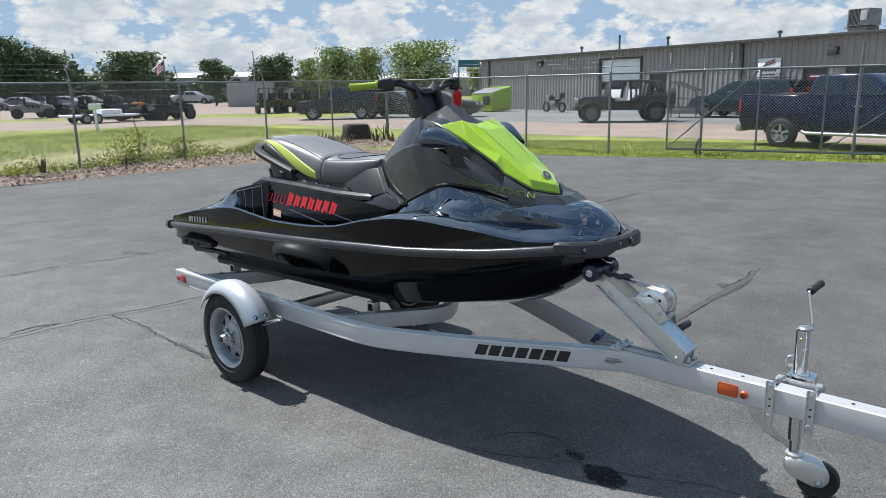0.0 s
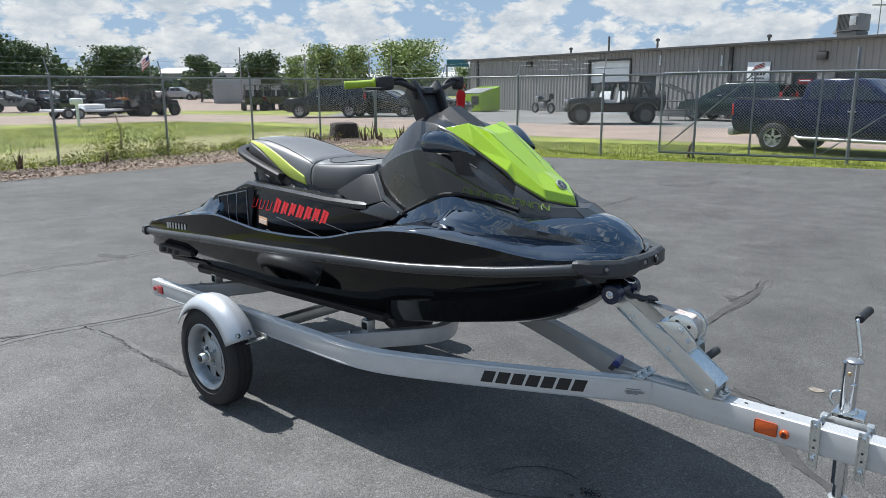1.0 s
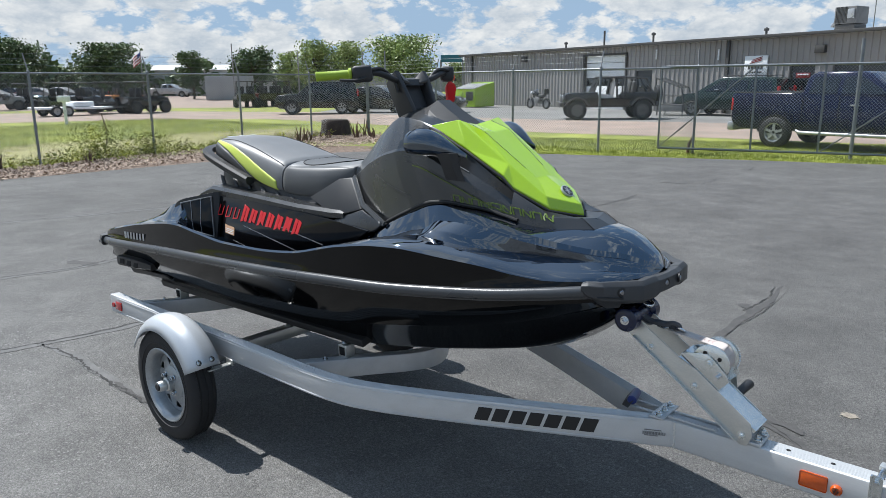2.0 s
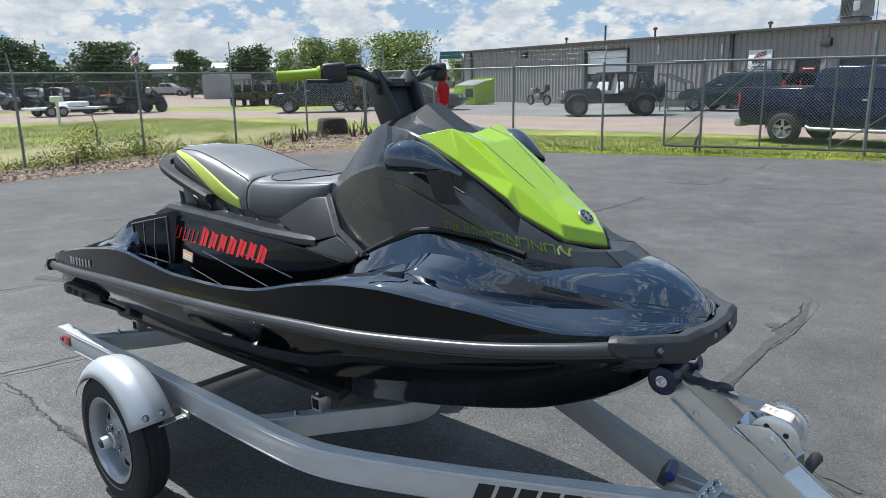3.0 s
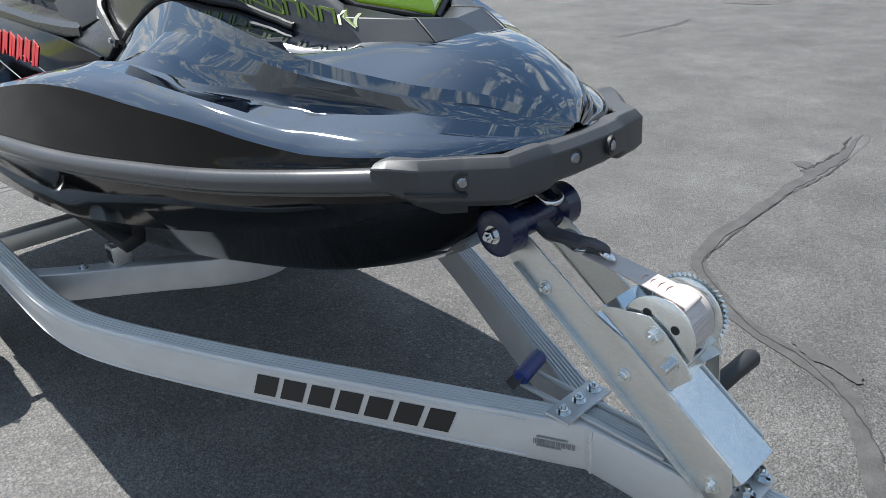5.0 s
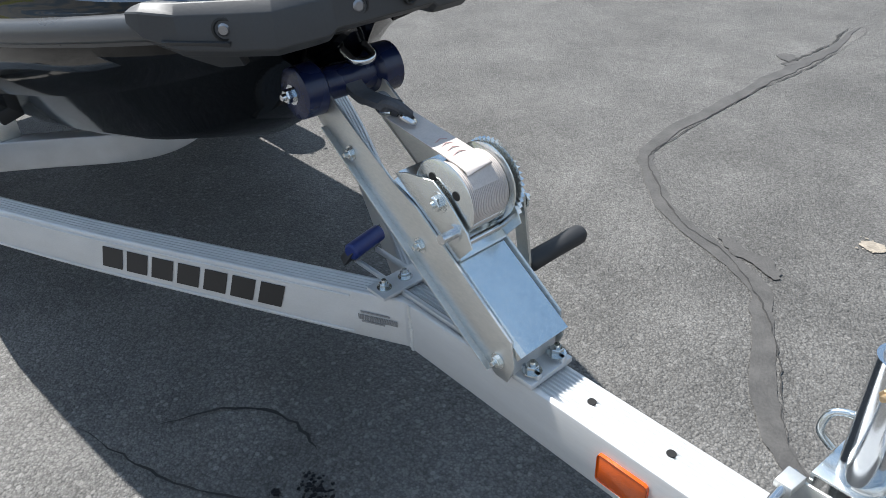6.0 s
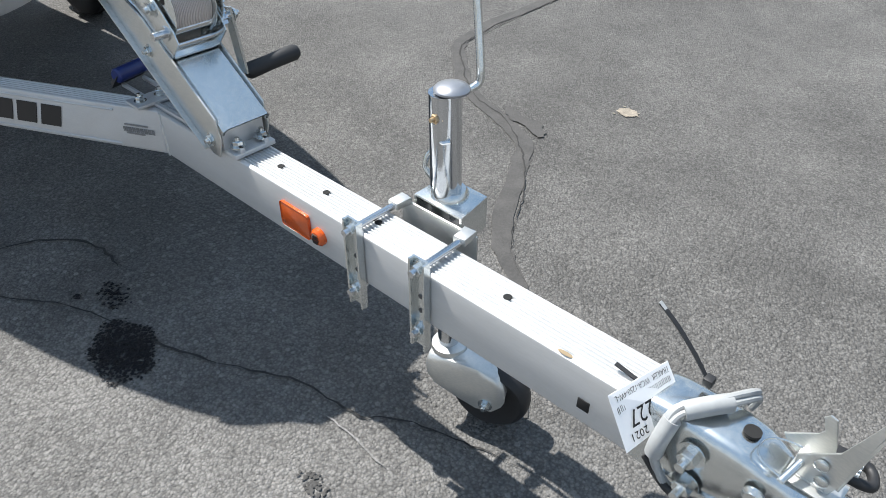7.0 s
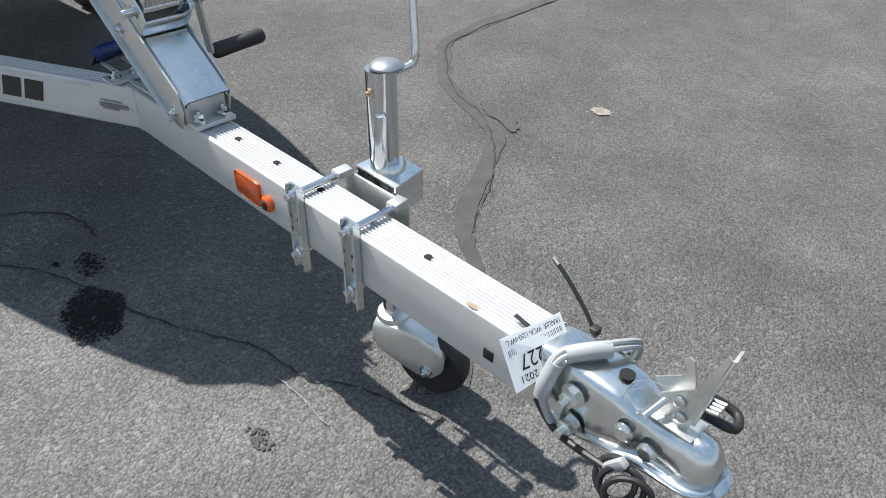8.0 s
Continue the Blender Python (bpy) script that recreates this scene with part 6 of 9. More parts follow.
# lime hood: left and right facets, a raised middle, thick edges
def hood():
    half = {
        "o0": (1.118, 0.173, 1.442), "o1": (1.290, 0.172, 1.364), "o2": (1.455, 0.167, 1.276), "o3": (1.492, 0.158, 1.235), "o4": (1.615, 0.110, 1.167), "o5": (1.690, 0.0, 1.138),
        "k0": (1.216, 0.126, 1.464), "k1": (1.440, 0.113, 1.311), "k2": (1.590, 0.100, 1.206), "k3": (1.678, 0.0, 1.172),
        "p0": (1.206, 0.076, 1.452), "p1": (1.300, 0.080, 1.421), "p2": (1.523, 0.050, 1.257), "c0": (1.200, 0.0, 1.440), "c1": (1.290, 0.0, 1.414), "c2": (1.525, 0.0, 1.264), "c3": (1.612, 0.0, 1.2135)}
    facets = ("o0 o1 k0", "o1 k1 k0", "o1 o2 k1", "o2 o3 k1", "o3 o4 k2 k1", "o4 o5 k3 k2", "k0 k1 p1 p0", "k1 p2 p1", "k1 k2 p2", "k2 k3 c3", "k2 c3 p2", "p2 c3 c2", "p1 p2 c2 c1", "p0 p1 c1 c0")
    bm = B()
    for side in (-1, 1):
        made = {}
        for key, (x, y, z) in half.items():
            made[key] = bm.verts.new((x, side * y, z))
        for f in facets:
            vs = [made[k] for k in f.split()]
            bm.faces.new(vs if side > 0 else vs[::-1])
    bmesh.ops.remove_doubles(bm, verts=bm.verts[:], dist=0.0005)
    bmesh.ops.recalc_face_normals(bm, faces=bm.faces[:])
    if sum(f.normal.z for f in bm.faces) < 0:
        bmesh.ops.reverse_faces(bm, faces=bm.faces[:])
    rim = [e for e in bm.edges if e.is_boundary]
    out = bmesh.ops.extrude_edge_only(bm, edges=rim)
    for v in out["geom"]:
        if isinstance(v, bmesh.types.BMVert):
            v.co += Vector((-0.006 if v.co.x > 1.3 else 0.010, -math.copysign(min(abs(v.co.y), 0.006), v.co.y), -0.022))
    h = part("hood", bm, M_LIME, S, "glossy lime green hood panel", 6)
    bev = h.modifiers.new("soft_edges", "BEVEL")
    bev.width, bev.segments, bev.limit_method, bev.angle_limit = 0.004, 2, "ANGLE", radians(5)
    # black strip standing in for the shade in the gap round the hood, and fine seams beside the raised middle
    for side in (-1, 1):
        bm = B()
        tube(bm, [Vector((x, side * (y + 0.004), z - 0.010)) for x, y, z in (half[k] for k in ("o0", "o1", "o2", "o3", "o4", "o5"))], 0.0055, 8)
        part("hood_gap", bm, M_PIPE, h, "black strip standing in for the shaded gap round the hood")
        bm = B()
        ribbon(bm, [Vector((1.212, side * 0.076, 1.4525)), Vector((1.302, side * 0.0798, 1.4215)), Vector((1.400, side * 0.067, 1.349)), Vector((1.475, side * 0.057, 1.2935))], 0.0008, 0.0010, (0, 1, 0))
        part("hood_seam", bm, M_PIPE, h)
    # round badge: dark disc with a pale rim and plain spokes
    c = Vector((1.617, 0.0, 1.214))
    n = Vector((0.68, 0, 0.73)).normalized()
    bm = B()
    revolve(bm, [(0.026, -0.004), (0.026, 0.002), (0.024, 0.003), (0.002, 0.003)], c, n, 32)
    b_ = part("badge", bm, M_SILVERPRINT, h, "round dark and silver badge")
    bm = B()
    revolve(bm, [(0.0225, 0.0), (0.0225, 0.0038), (0.002, 0.0038)], c, n, 32)
    part("badge_disc", bm, M_PRINT, b_)
    bm = B()
    _, u, v = frame_of(n)
    for k in range(3):
        a = math.pi * k / 3
        d = u * math.cos(a) + v * math.sin(a)
        ribbon(bm, [c + n * 0.0042 - d * 0.019, c + n * 0.0042 + d * 0.019], 0.0035, 0.001, n.cross(d))
    part("badge_spokes", bm, M_SILVERPRINT, b_)


hood()

# faceted nose under the hood's front edge
bm = B()
for side in (-1, 1):
    rows = [[(1.500, 0.166, 1.222), (1.600, 0.126, 1.160), (1.655, 0.072, 1.136), (1.690, 0.0, 1.124)],
            [(1.500, 0.180, 1.176), (1.625, 0.150, 1.142), (1.728, 0.078, 1.138), (1.744, 0.0, 1.132)],
            [(1.500, 0.196, 1.104), (1.668, 0.150, 1.103), (1.776, 0.083, 1.106), (1.794, 0.0, 1.110)],
            [(1.500, 0.180, 1.085), (1.660, 0.142, 1.070), (1.766, 0.076, 1.070), (1.784, 0.0, 1.070)]]
    quads(bm, [[Vector((x, side * y, z)) for x, y, z in r] for r in rows], closed=False)
bmesh.ops.remove_doubles(bm, verts=bm.verts[:], dist=0.0005)
bmesh.ops.recalc_face_normals(bm, faces=bm.faces[:])
nose = part("cowl_nose", bm, M_COWL, cowl, "faceted graphite cowl nose", 8)
nose.modifiers.new("thick", "SOLIDIFY").thickness = 0.004
bev = nose.modifiers.new("soft_edges", "BEVEL")
bev.width, bev.segments, bev.limit_method, bev.angle_limit = 0.003, 2, "ANGLE", radians(10)
for side in (-1, 1):
    bm = B()
    ribbon(bm, [(1.657, side * 0.074, 1.1365), (1.730, side * 0.080, 1.1390), (1.778, side * 0.085, 1.1065)], 0.0022, 0.0015, (0, 1, 0.4))
    part("nose_seam", bm, M_PIPE, nose)


def skin(obs):
    """The triangles of some parts, in the craft's metres."""
    tris = []
    for ob in obs:
        ob.data.calc_loop_triangles()
        co = [v.co + Vector((0.5, 0, 0.5)) for v in ob.data.vertices]
        tris += [[co[i] for i in t.vertices] for t in ob.data.loop_triangles]
    return np.array([[tuple(p) for p in t] for t in tris])


def skin_y(tris, x, z):
    """How far out from the middle the skin lies at x, z."""
    a, b, c = tris[:, 0], tris[:, 1], tris[:, 2]
    det = (b[:, 0] - a[:, 0]) * (c[:, 2] - a[:, 2]) - (c[:, 0] - a[:, 0]) * (b[:, 2] - a[:, 2])
    det = np.where(np.abs(det) < 1e-12, 1e-12, det)
    u = ((x - a[:, 0]) * (c[:, 2] - a[:, 2]) - (c[:, 0] - a[:, 0]) * (z - a[:, 2])) / det
    v = ((b[:, 0] - a[:, 0]) * (z - a[:, 2]) - (x - a[:, 0]) * (b[:, 2] - a[:, 2])) / det
    y = a[:, 1] + u * (b[:, 1] - a[:, 1]) + v * (c[:, 1] - a[:, 1])
    y = y[(u >= -1e-6) & (v >= -1e-6) & (u + v <= 1 + 1e-6)]
    return float(np.abs(y).max()) if len(y) else 0.1


COWL_SKIN = skin([cowl, nose])
mark_low = smooth_fn([1.29, 1.45, 1.60, 1.72], [1.166, 1.150, 1.134, 1.119])
mark_high = smooth_fn([1.29, 1.45, 1.60, 1.72], [1.198, 1.176, 1.154, 1.133])
for side in (-1, 1):
    # the product mark: ten open slanted lime blocks along the cowl's flank
    for k in range(10):
        bm = B()
        w = 0.027 if k not in (4,) else 0.034
        x = 1.285 + 0.0365 * k + (0.006 if k > 4 else 0)
        x1 = x + w
        open_block = (((0, 0), (0, 1), 0.0052), ((0, 1), (1, 0), 0.0036), ((1, 0), (1, 1), 0.0052)) if k % 2 else (((0, 0), (0, 1), 0.0052), ((0, 1), (1, 1), 0.0036), ((1, 0), (1, 1), 0.0052))
        for (u0, v0), (u1, v1), wide in open_block:
            quad = []
            steps = 3
            for i in list(range(steps + 1)):
                u, v = u0 + (u1 - u0) * i / steps, v0 + (v1 - v0) * i / steps
                xx = x + w * u - 0.010 * (v - 0.5)
                quad.append((xx, mark_low(xx) + (mark_high(xx) - mark_low(xx)) * v))
            flat = u0 != u1
            rim = [(a, b + wide / 2) if flat else (a + wide / 2, b) for a, b in quad] + [(a, b - wide / 2) if flat else (a - wide / 2, b) for a, b in reversed(quad)]
            prism(bm, [(a, side * (skin_y(COWL_SKIN, a, b) + 0.0006), b) for a, b in rim], (0, side * 0.0014, 0))
        part("cowl_mark", bm, M_LIMEPRINT, cowl, "lime printed slanted block" if k == 0 else "")
    # black seal between the deck's ledge and the cowl
    bm = B()
    pts = []
    for i in range(34):
        x = 0.95 + 0.58 * i / 33
        z = deck_fn(x)[11] + 0.007
        pts.append(Vector((x, side * (skin_y(COWL_SKIN, x, z) + 0.002), z)))
    tube(bm, pts, 0.0065, 8)
    part("base_seal", bm, M_PIPE, cowl, "black seal along the cowl's foot")

# dash hood and steering
bm = B()
rings = []
for x, w, z0, z1 in ((0.915, 0.060, 1.42, 1.470), (0.95, 0.078, 1.43, 1.488), (1.038, 0.088, 1.44, 1.530), (1.10, 0.100, 1.43, 1.492), (1.17, 0.110, 1.42, 1.452), (1.215, 0.10, 1.40, 1.425)):
    rings.append([Vector((x, y, z)) for y, z in ((-w - 0.03, z0), (-w, z1 - 0.035), (-w * 0.42, z1), (w * 0.42, z1), (w, z1 - 0.035), (w + 0.03, z0))])
quads(bm, rings)
part("dash_hood", bm, M_COWL2, S, "faceted matt black dash hood", 12)
bm = B()
prism(bm, [(0.795, -0.056, 1.585), (0.850, -0.056, 1.604), (0.905, -0.052, 1.490), (0.930, -0.05, 1.440), (0.850, -0.05, 1.440)], (0, 0.110, 0), 0.006)
column = part("steering_column", bm, M_BLACK, S, "angular black steering column with open middle", 20)
bm = B()
prism(bm, [(0.838, -0.06, 1.618), (0.872, -0.06, 1.612), (0.884, -0.06, 1.588), (0.850, -0.06, 1.585)], (0, 0.120, 0), 0.004)
part("cross_bar", bm, M_COWL2, column)
for side in (-1, 1):
    bm = B()
    prism(bm, [(0.792, side * 0.058, 1.598), (0.825, side * 0.066, 1.632), (0.857, side * 0.074, 1.648), (0.888, side * 0.072, 1.606), (0.940, side * 0.058, 1.500), (0.945, side * 0.052, 1.445), (0.865, side * 0.050, 1.440)], (0, side * 0.022, -0.004), 0.005)
    part("pad_wing", bm, M_COWL2, column)
    bm = B()
    prism(bm, [(0.848, side * 0.030, 1.612), (0.857, side * 0.074, 1.650), (0.888, side * 0.073, 1.610), (0.884, side * 0.030, 1.600)], (0, 0, -0.010), 0.002)
    part("pad_facet", bm, M_COWL2, column)
    bm = B()
    tube(bm, curve([(0.850, side * 0.05, 1.600), (0.868, side * 0.11, 1.612), (0.862, side * 0.19, 1.636), (0.822, side * 0.27, 1.634), (0.765, side * 0.345, 1.628)], 6), 0.0125, 14)
    bar = part("handlebar", bm, M_BLACK, S, "black steel handlebar")
    a, b = Vector((0.812, side * 0.283, 1.633)), Vector((0.722, side * 0.390, 1.624))
    d = (b - a)
    bm = B()
    tube(bm, [a, a + d * 0.02, a + d * 0.08, a + d * 0.11, a + d * 0.5, a + d * 0.94, a + d * 0.97, b], 0.018, 20, radii=[0.017, 0.024, 0.024, 0.0175, 0.0165, 0.0175, 0.0195, 0.0165])
    part("grip", bm, M_LIMEGRIP, bar, "lime rubber handgrip")
    bm = B()
    m = Matrix((d.normalized(), Vector((0, 0, 1)).cross(d.normalized()).normalized(), d.normalized().cross(Vector((0, 0, -1)).cross(d.normalized())).normalized())).transposed().to_4x4()
    box(bm, a - d * 0.26 + Vector((0.004, 0, -0.002)), (0.078, 0.060, 0.064), 0.014, m, 3)
    box(bm, a - d * 0.10 + Vector((0.012, 0, -0.012)), (0.030, 0.044, 0.046), 0.010, m, 3)
    part("switch_pod", bm, M_COWL2, bar, "black switch housing")
    bm = B()
    tube(bm, curve([a - d * 0.3 + Vector((0.03, 0, -0.01)), a + d * 0.1 + Vector((0.052, 0, -0.022)), a + d * 0.55 + Vector((0.045, 0, -0.018))], 6), 0.006, 10)
    part("lever", bm, M_COWL2, bar)
    bm = B()
    tube(bm, curve([a - d * 0.4 + Vector((0.02, 0, 0.012)), Vector((0.862, side * 0.17, 1.652)), Vector((0.865, side * 0.11, 1.612)), Vector((0.875, side * 0.095, 1.56))], 7), 0.007, 10)
    part("cable", bm, M_BLACK, bar, "black control cable")
bm = B()
revolve(bm, [(0.014, 0.0), (0.015, 0.022), (0.011, 0.030)], (0.842, 0.268, 1.612), (0.8, -0.2, 0.3), 20)
part("stop_button", bm, M_ORANGEPL, S, "orange-red stop button")
bm = B()
prism(bm, curve([(0.842, 0.262, 1.600), (0.852, 0.290, 1.575), (0.845, 0.292, 1.545), (0.835, 0.300, 1.512), (0.818, 0.275, 1.500), (0.822, 0.268, 1.540), (0.832, 0.250, 1.575)], 4, True), (0.014, -0.004, 0.004), 0.003)
part("lanyard_clip", bm, M_REDPLASTIC, S, "red plastic lanyard clip")
bm = B()
tube(bm, curve([(0.835, 0.285, 1.505), (0.83, 0.30, 1.47), (0.85, 0.28, 1.45), (0.88, 0.24, 1.47)], 6), 0.004, 8)
part("lanyard_cord", bm, M_REDPLASTIC, S)

# mirrors
for side in (-1, 1):
    bm = B()
    rings = []
    n = 16
    for i in range(n + 1):
        u = i / n
        c = Vector((1.112, side * 0.288, 1.378)).lerp(Vector((1.332, side * 0.222, 1.334)), u) + Vector((0, 0, 0.024 * math.sin(math.pi * u) * (1 - 0.4 * u)))
        r = max(0.03, math.sin(math.pi * min(1, 0.10 + 0.90 * u) ** 0.62)) if u < 1 else 0.03
        hh, ww = 0.045 * r * (1 - 0.2 * u), 0.050 * r
        rings.append([c + Vector((0.15 * ww * math.cos(a), side * ww * math.cos(a), hh * math.sin(a) + (0.012 * math.sin(a) if math.sin(a) > 0 else 0))) for a in [2 * math.pi * k / 20 for k in range(20)]])
    quads(bm, rings)
    mir = part("mirror_pod", bm, M_GLOSS, S, "glossy black mirror pod", 50)
    bm = B()
    c = Vector((1.108, side * 0.288, 1.382))
    revolve(bm, [(0.034, -0.006), (0.037, 0.0), (0.034, 0.003), (0.002, 0.004)], c + Vector((0.012, 0, -0.002)), Vector((-0.96, side * 0.2, 0.2)), 24)
    part("mirror_glass", bm, M_DARKGLASS, mir)
    bm = B()
    rings = []
    for x, y, z, l, t in ((1.262, 0.246, 1.352, 0.050, 0.026), (1.272, 0.238, 1.300, 0.042, 0.022), (1.280, 0.226, 1.252, 0.048, 0.016)):
        rings.append([Vector((x + a * l, side * (y + b * t), z)) for a, b in ((-1, -0.5), (-0.6, 1), (0.6, 1), (1, 0), (0.6, -1), (-0.6, -1))])
    quads(bm, rings)
    part("mirror_foot", bm, M_COWL2, mir, "matt black mirror foot")

# seat
seat_fn = table_fn([(-0.454, 0.070, 1.295, 1.262), (-0.423, 0.125, 1.318, 1.235), (-0.352, 0.172, 1.332, 1.212), (-0.245, 0.196, 1.332, 1.190), (-0.067, 0.205, 1.308, 1.155), (0.093, 0.208, 1.275, 1.128), (0.215, 0.208, 1.252, 1.112), (0.340, 0.206, 1.243, 1.102), (0.470, 0.196, 1.248, 1.104), (0.580, 0.165, 1.258, 1.135), (0.645, 0.125, 1.262, 1.185), (0.668, 0.09, 1.250, 1.21)])


def seat_half(x):
    w, t, b = seat_fn(x)
    lobe = 0.012 * math.exp(-((x - 0.225) / 0.02) ** 2)
    w, t = w - lobe * 0.4, t - lobe
    return [(w * 0.86, b - 0.004), (w * 0.95, b), (w, b + 0.018), (w * 1.0, b + 0.45 * (t - b)), (w * 0.94, b + 0.76 * (t - b)), (w * 0.82, t - 0.012), (w * 0.62, t - 0.003), (w * 0.3, t + 0.001), (0, t)]


bm = B()
xs = [-0.454 + 1.122 * i / 110 for i in range(111)]
front = mirror_rings(seat_half, [x for x in xs if x >= 0.222], 3)
rear = mirror_rings(seat_half, [x for x in xs if x <= 0.222], 3)
quads(bm, rear, closed=True)
seat = part("seat", bm, M_SEAT, S, "two-part padded grey vinyl seat", 60)
bm = B()
quads(bm, front, closed=True)
part("front_cushion", bm, M_SEAT, seat, "grooved grey vinyl front cushion", 60)


def on_seat(x, f, side, out=0.0015):
    """A place on the seat's skin: f from 0 at its lower edge to 1 at the middle of its top."""
    line = curve([(0, y, z) for y, z in seat_half(x)], 6)
    g = min(max(f, 0.0), 1.0) * (len(line) - 1)
    i = min(int(g), len(line) - 2)
    p = line[i].lerp(line[i + 1], g - i)
    q = p.copy()
    cz = (seat_fn(x)[1] + seat_fn(x)[2]) / 2
    n = Vector((0, p.y, (p.z - cz) * 1.4)).normalized()
    q += n * out
    return Vector((x, side * q.y, q.z))


for side in (-1, 1):
    bm = B()
    rings = []
    for i in range(40):
        u = i / 39
        x = -0.401 + 0.586 * u
        f0 = 0.56 - 0.46 * u ** 1.2
        f1 = f0 + 0.055 + 0.17 * u
        row = [on_seat(x, f0 + (f1 - f0) * k / 7, side, 0.003) for k in range(8)]
        rings.append(row)
    quads(bm, rings, closed=False)
    st = part("lime_stripe", bm, M_LIMEVINYL, seat, "pale lime vinyl side stripe", 60)
    st.modifiers.new("thick", "SOLIDIFY").thickness = 0.003
    bm = B()
    rings = []
    for i in range(40):
        u = i / 39
        x = -0.423 + 0.623 * u
        f0 = 0.03
        f1 = max(0.05, 0.545 - 0.46 * u ** 1.2)
        rings.append([on_seat(x, f0 + (f1 - f0) * k / 7, side, 0.002) for k in range(8)])
    quads(bm, rings, closed=False)
    part("dark_side", bm, M_SEATDARK, seat, "black vinyl lower side", 60).modifiers.new("thick", "SOLIDIFY").thickness = 0.002
    bm = B()
    rings = []
    for i in range(30):
        u = i / 29
        x = 0.235 + 0.41 * u
        f1 = 0.56 + 0.10 * math.sin(math.pi * u)
        rings.append([on_seat(x, 0.03 + (f1 - 0.03) * k / 9, side, 0.002) for k in range(10)])
    quads(bm, rings, closed=False)
    part("front_dark_side", bm, M_SEATMID, seat, "dark grey vinyl front side", 60).modifiers.new("thick", "SOLIDIFY").thickness = 0.002
    bm = B()
    tube(bm, [on_seat(-0.396 + 0.606 * i / 40, 0.66 - 0.08 * (i / 40) + 0.06 * math.sin(math.pi * i / 40), side, 0.001) for i in range(41)], 0.0022, 6)
    part("piping", bm, M_PIPE, seat)
# oval panel let into the top of the front cushion
bm = B()
rings, rim_a, rim_b = [], [], []
for i in range(33):
    v = -1 + 2 * i / 32
    x = 0.365 + 0.125 * v
    f0 = 1 - 0.30 * math.sqrt(max(0.0004, 1 - v * v))
    rim_a.append(on_seat(x, f0, -1, 0.0025))
    rim_b.append(on_seat(x, f0, 1, 0.0025))
    half_ = [on_seat(x, f0 + (1 - f0) * k / 5, -1, 0.002) for k in range(6)]
    rings.append(half_ + [Vector((p.x, -p.y, p.z)) for p in reversed(half_[:-1])])
quads(bm, rings, closed=False)
part("oval_panel", bm, M_SEATMID, seat, "dark oval vinyl top panel", 60)
bm = B()
tube(bm, rim_a + rim_b[::-1], 0.0024, 6, True)
part("piping", bm, M_PIPE, seat)
bm = B()
for k in range(5):
    box(bm, (-0.374, -0.07 + 0.035 * k, seat_fn(-0.374)[1] + 0.001), (0.030, 0.022, 0.003), 0.001)
part("seat_mark", bm, M_PALEPRINT, seat, "small embossed pale blocks")

# grab rail round the seat's tail, pedestal fairings
bm = B()
pts = [(0.004, -0.235, 1.150), (-0.120, -0.238, 1.185), (-0.298, -0.232, 1.235), (-0.423, -0.190, 1.262), (-0.490, -0.09, 1.272), (-0.499, 0.0, 1.274), (-0.490, 0.09, 1.272), (-0.423, 0.190, 1.262), (-0.298, 0.232, 1.235), (-0.120, 0.238, 1.185), (0.004, 0.235, 1.150)]
rings = []
line = curve(pts, 5)
for i, p in enumerate(line):
    d = (line[min(i + 1, len(line) - 1)] - line[max(i - 1, 0)]).normalized()
    o = d.cross(Vector((0, 0, 1))).normalized()
    if o.dot(Vector((p.x + 0.1, p.y, 0))) < 0:
        o = -o
    rings.append([p + o * a + Vector((0, 0, b)) for a, b in ((-0.030, 0.010), (0.008, 0.016), (0.018, 0.006), (0.014, -0.018), (-0.006, -0.024), (-0.030, -0.015))])
quads(bm, rings)
part("grab_rail", bm, M_COWL2, S, "matt charcoal grab rail", 40)

bm = B()
rings = []
for x, w, z0, z1 in ((-0.423, 0.10, 1.04, 1.24), (-0.334, 0.165, 1.05, 1.215), (-0.156, 0.200, 1.05, 1.18), (0.1, 0.210, 1.04, 1.14), (0.4, 0.210, 1.03, 1.12), (0.62, 0.19, 1.02, 1.19), (0.70, 0.16, 1.0, 1.20)):
    rings.append([Vector((x, y, z)) for y, z in ((-w - 0.035, z0), (-w + 0.006, z0 + 0.05), (-w + 0.016, z1), (w - 0.016, z1), (w - 0.006, z0 + 0.05), (w + 0.035, z0))])
quads(bm, rings)
part("seat_pedestal", bm, M_COWL2, S, "matt black seat pedestal", 30)
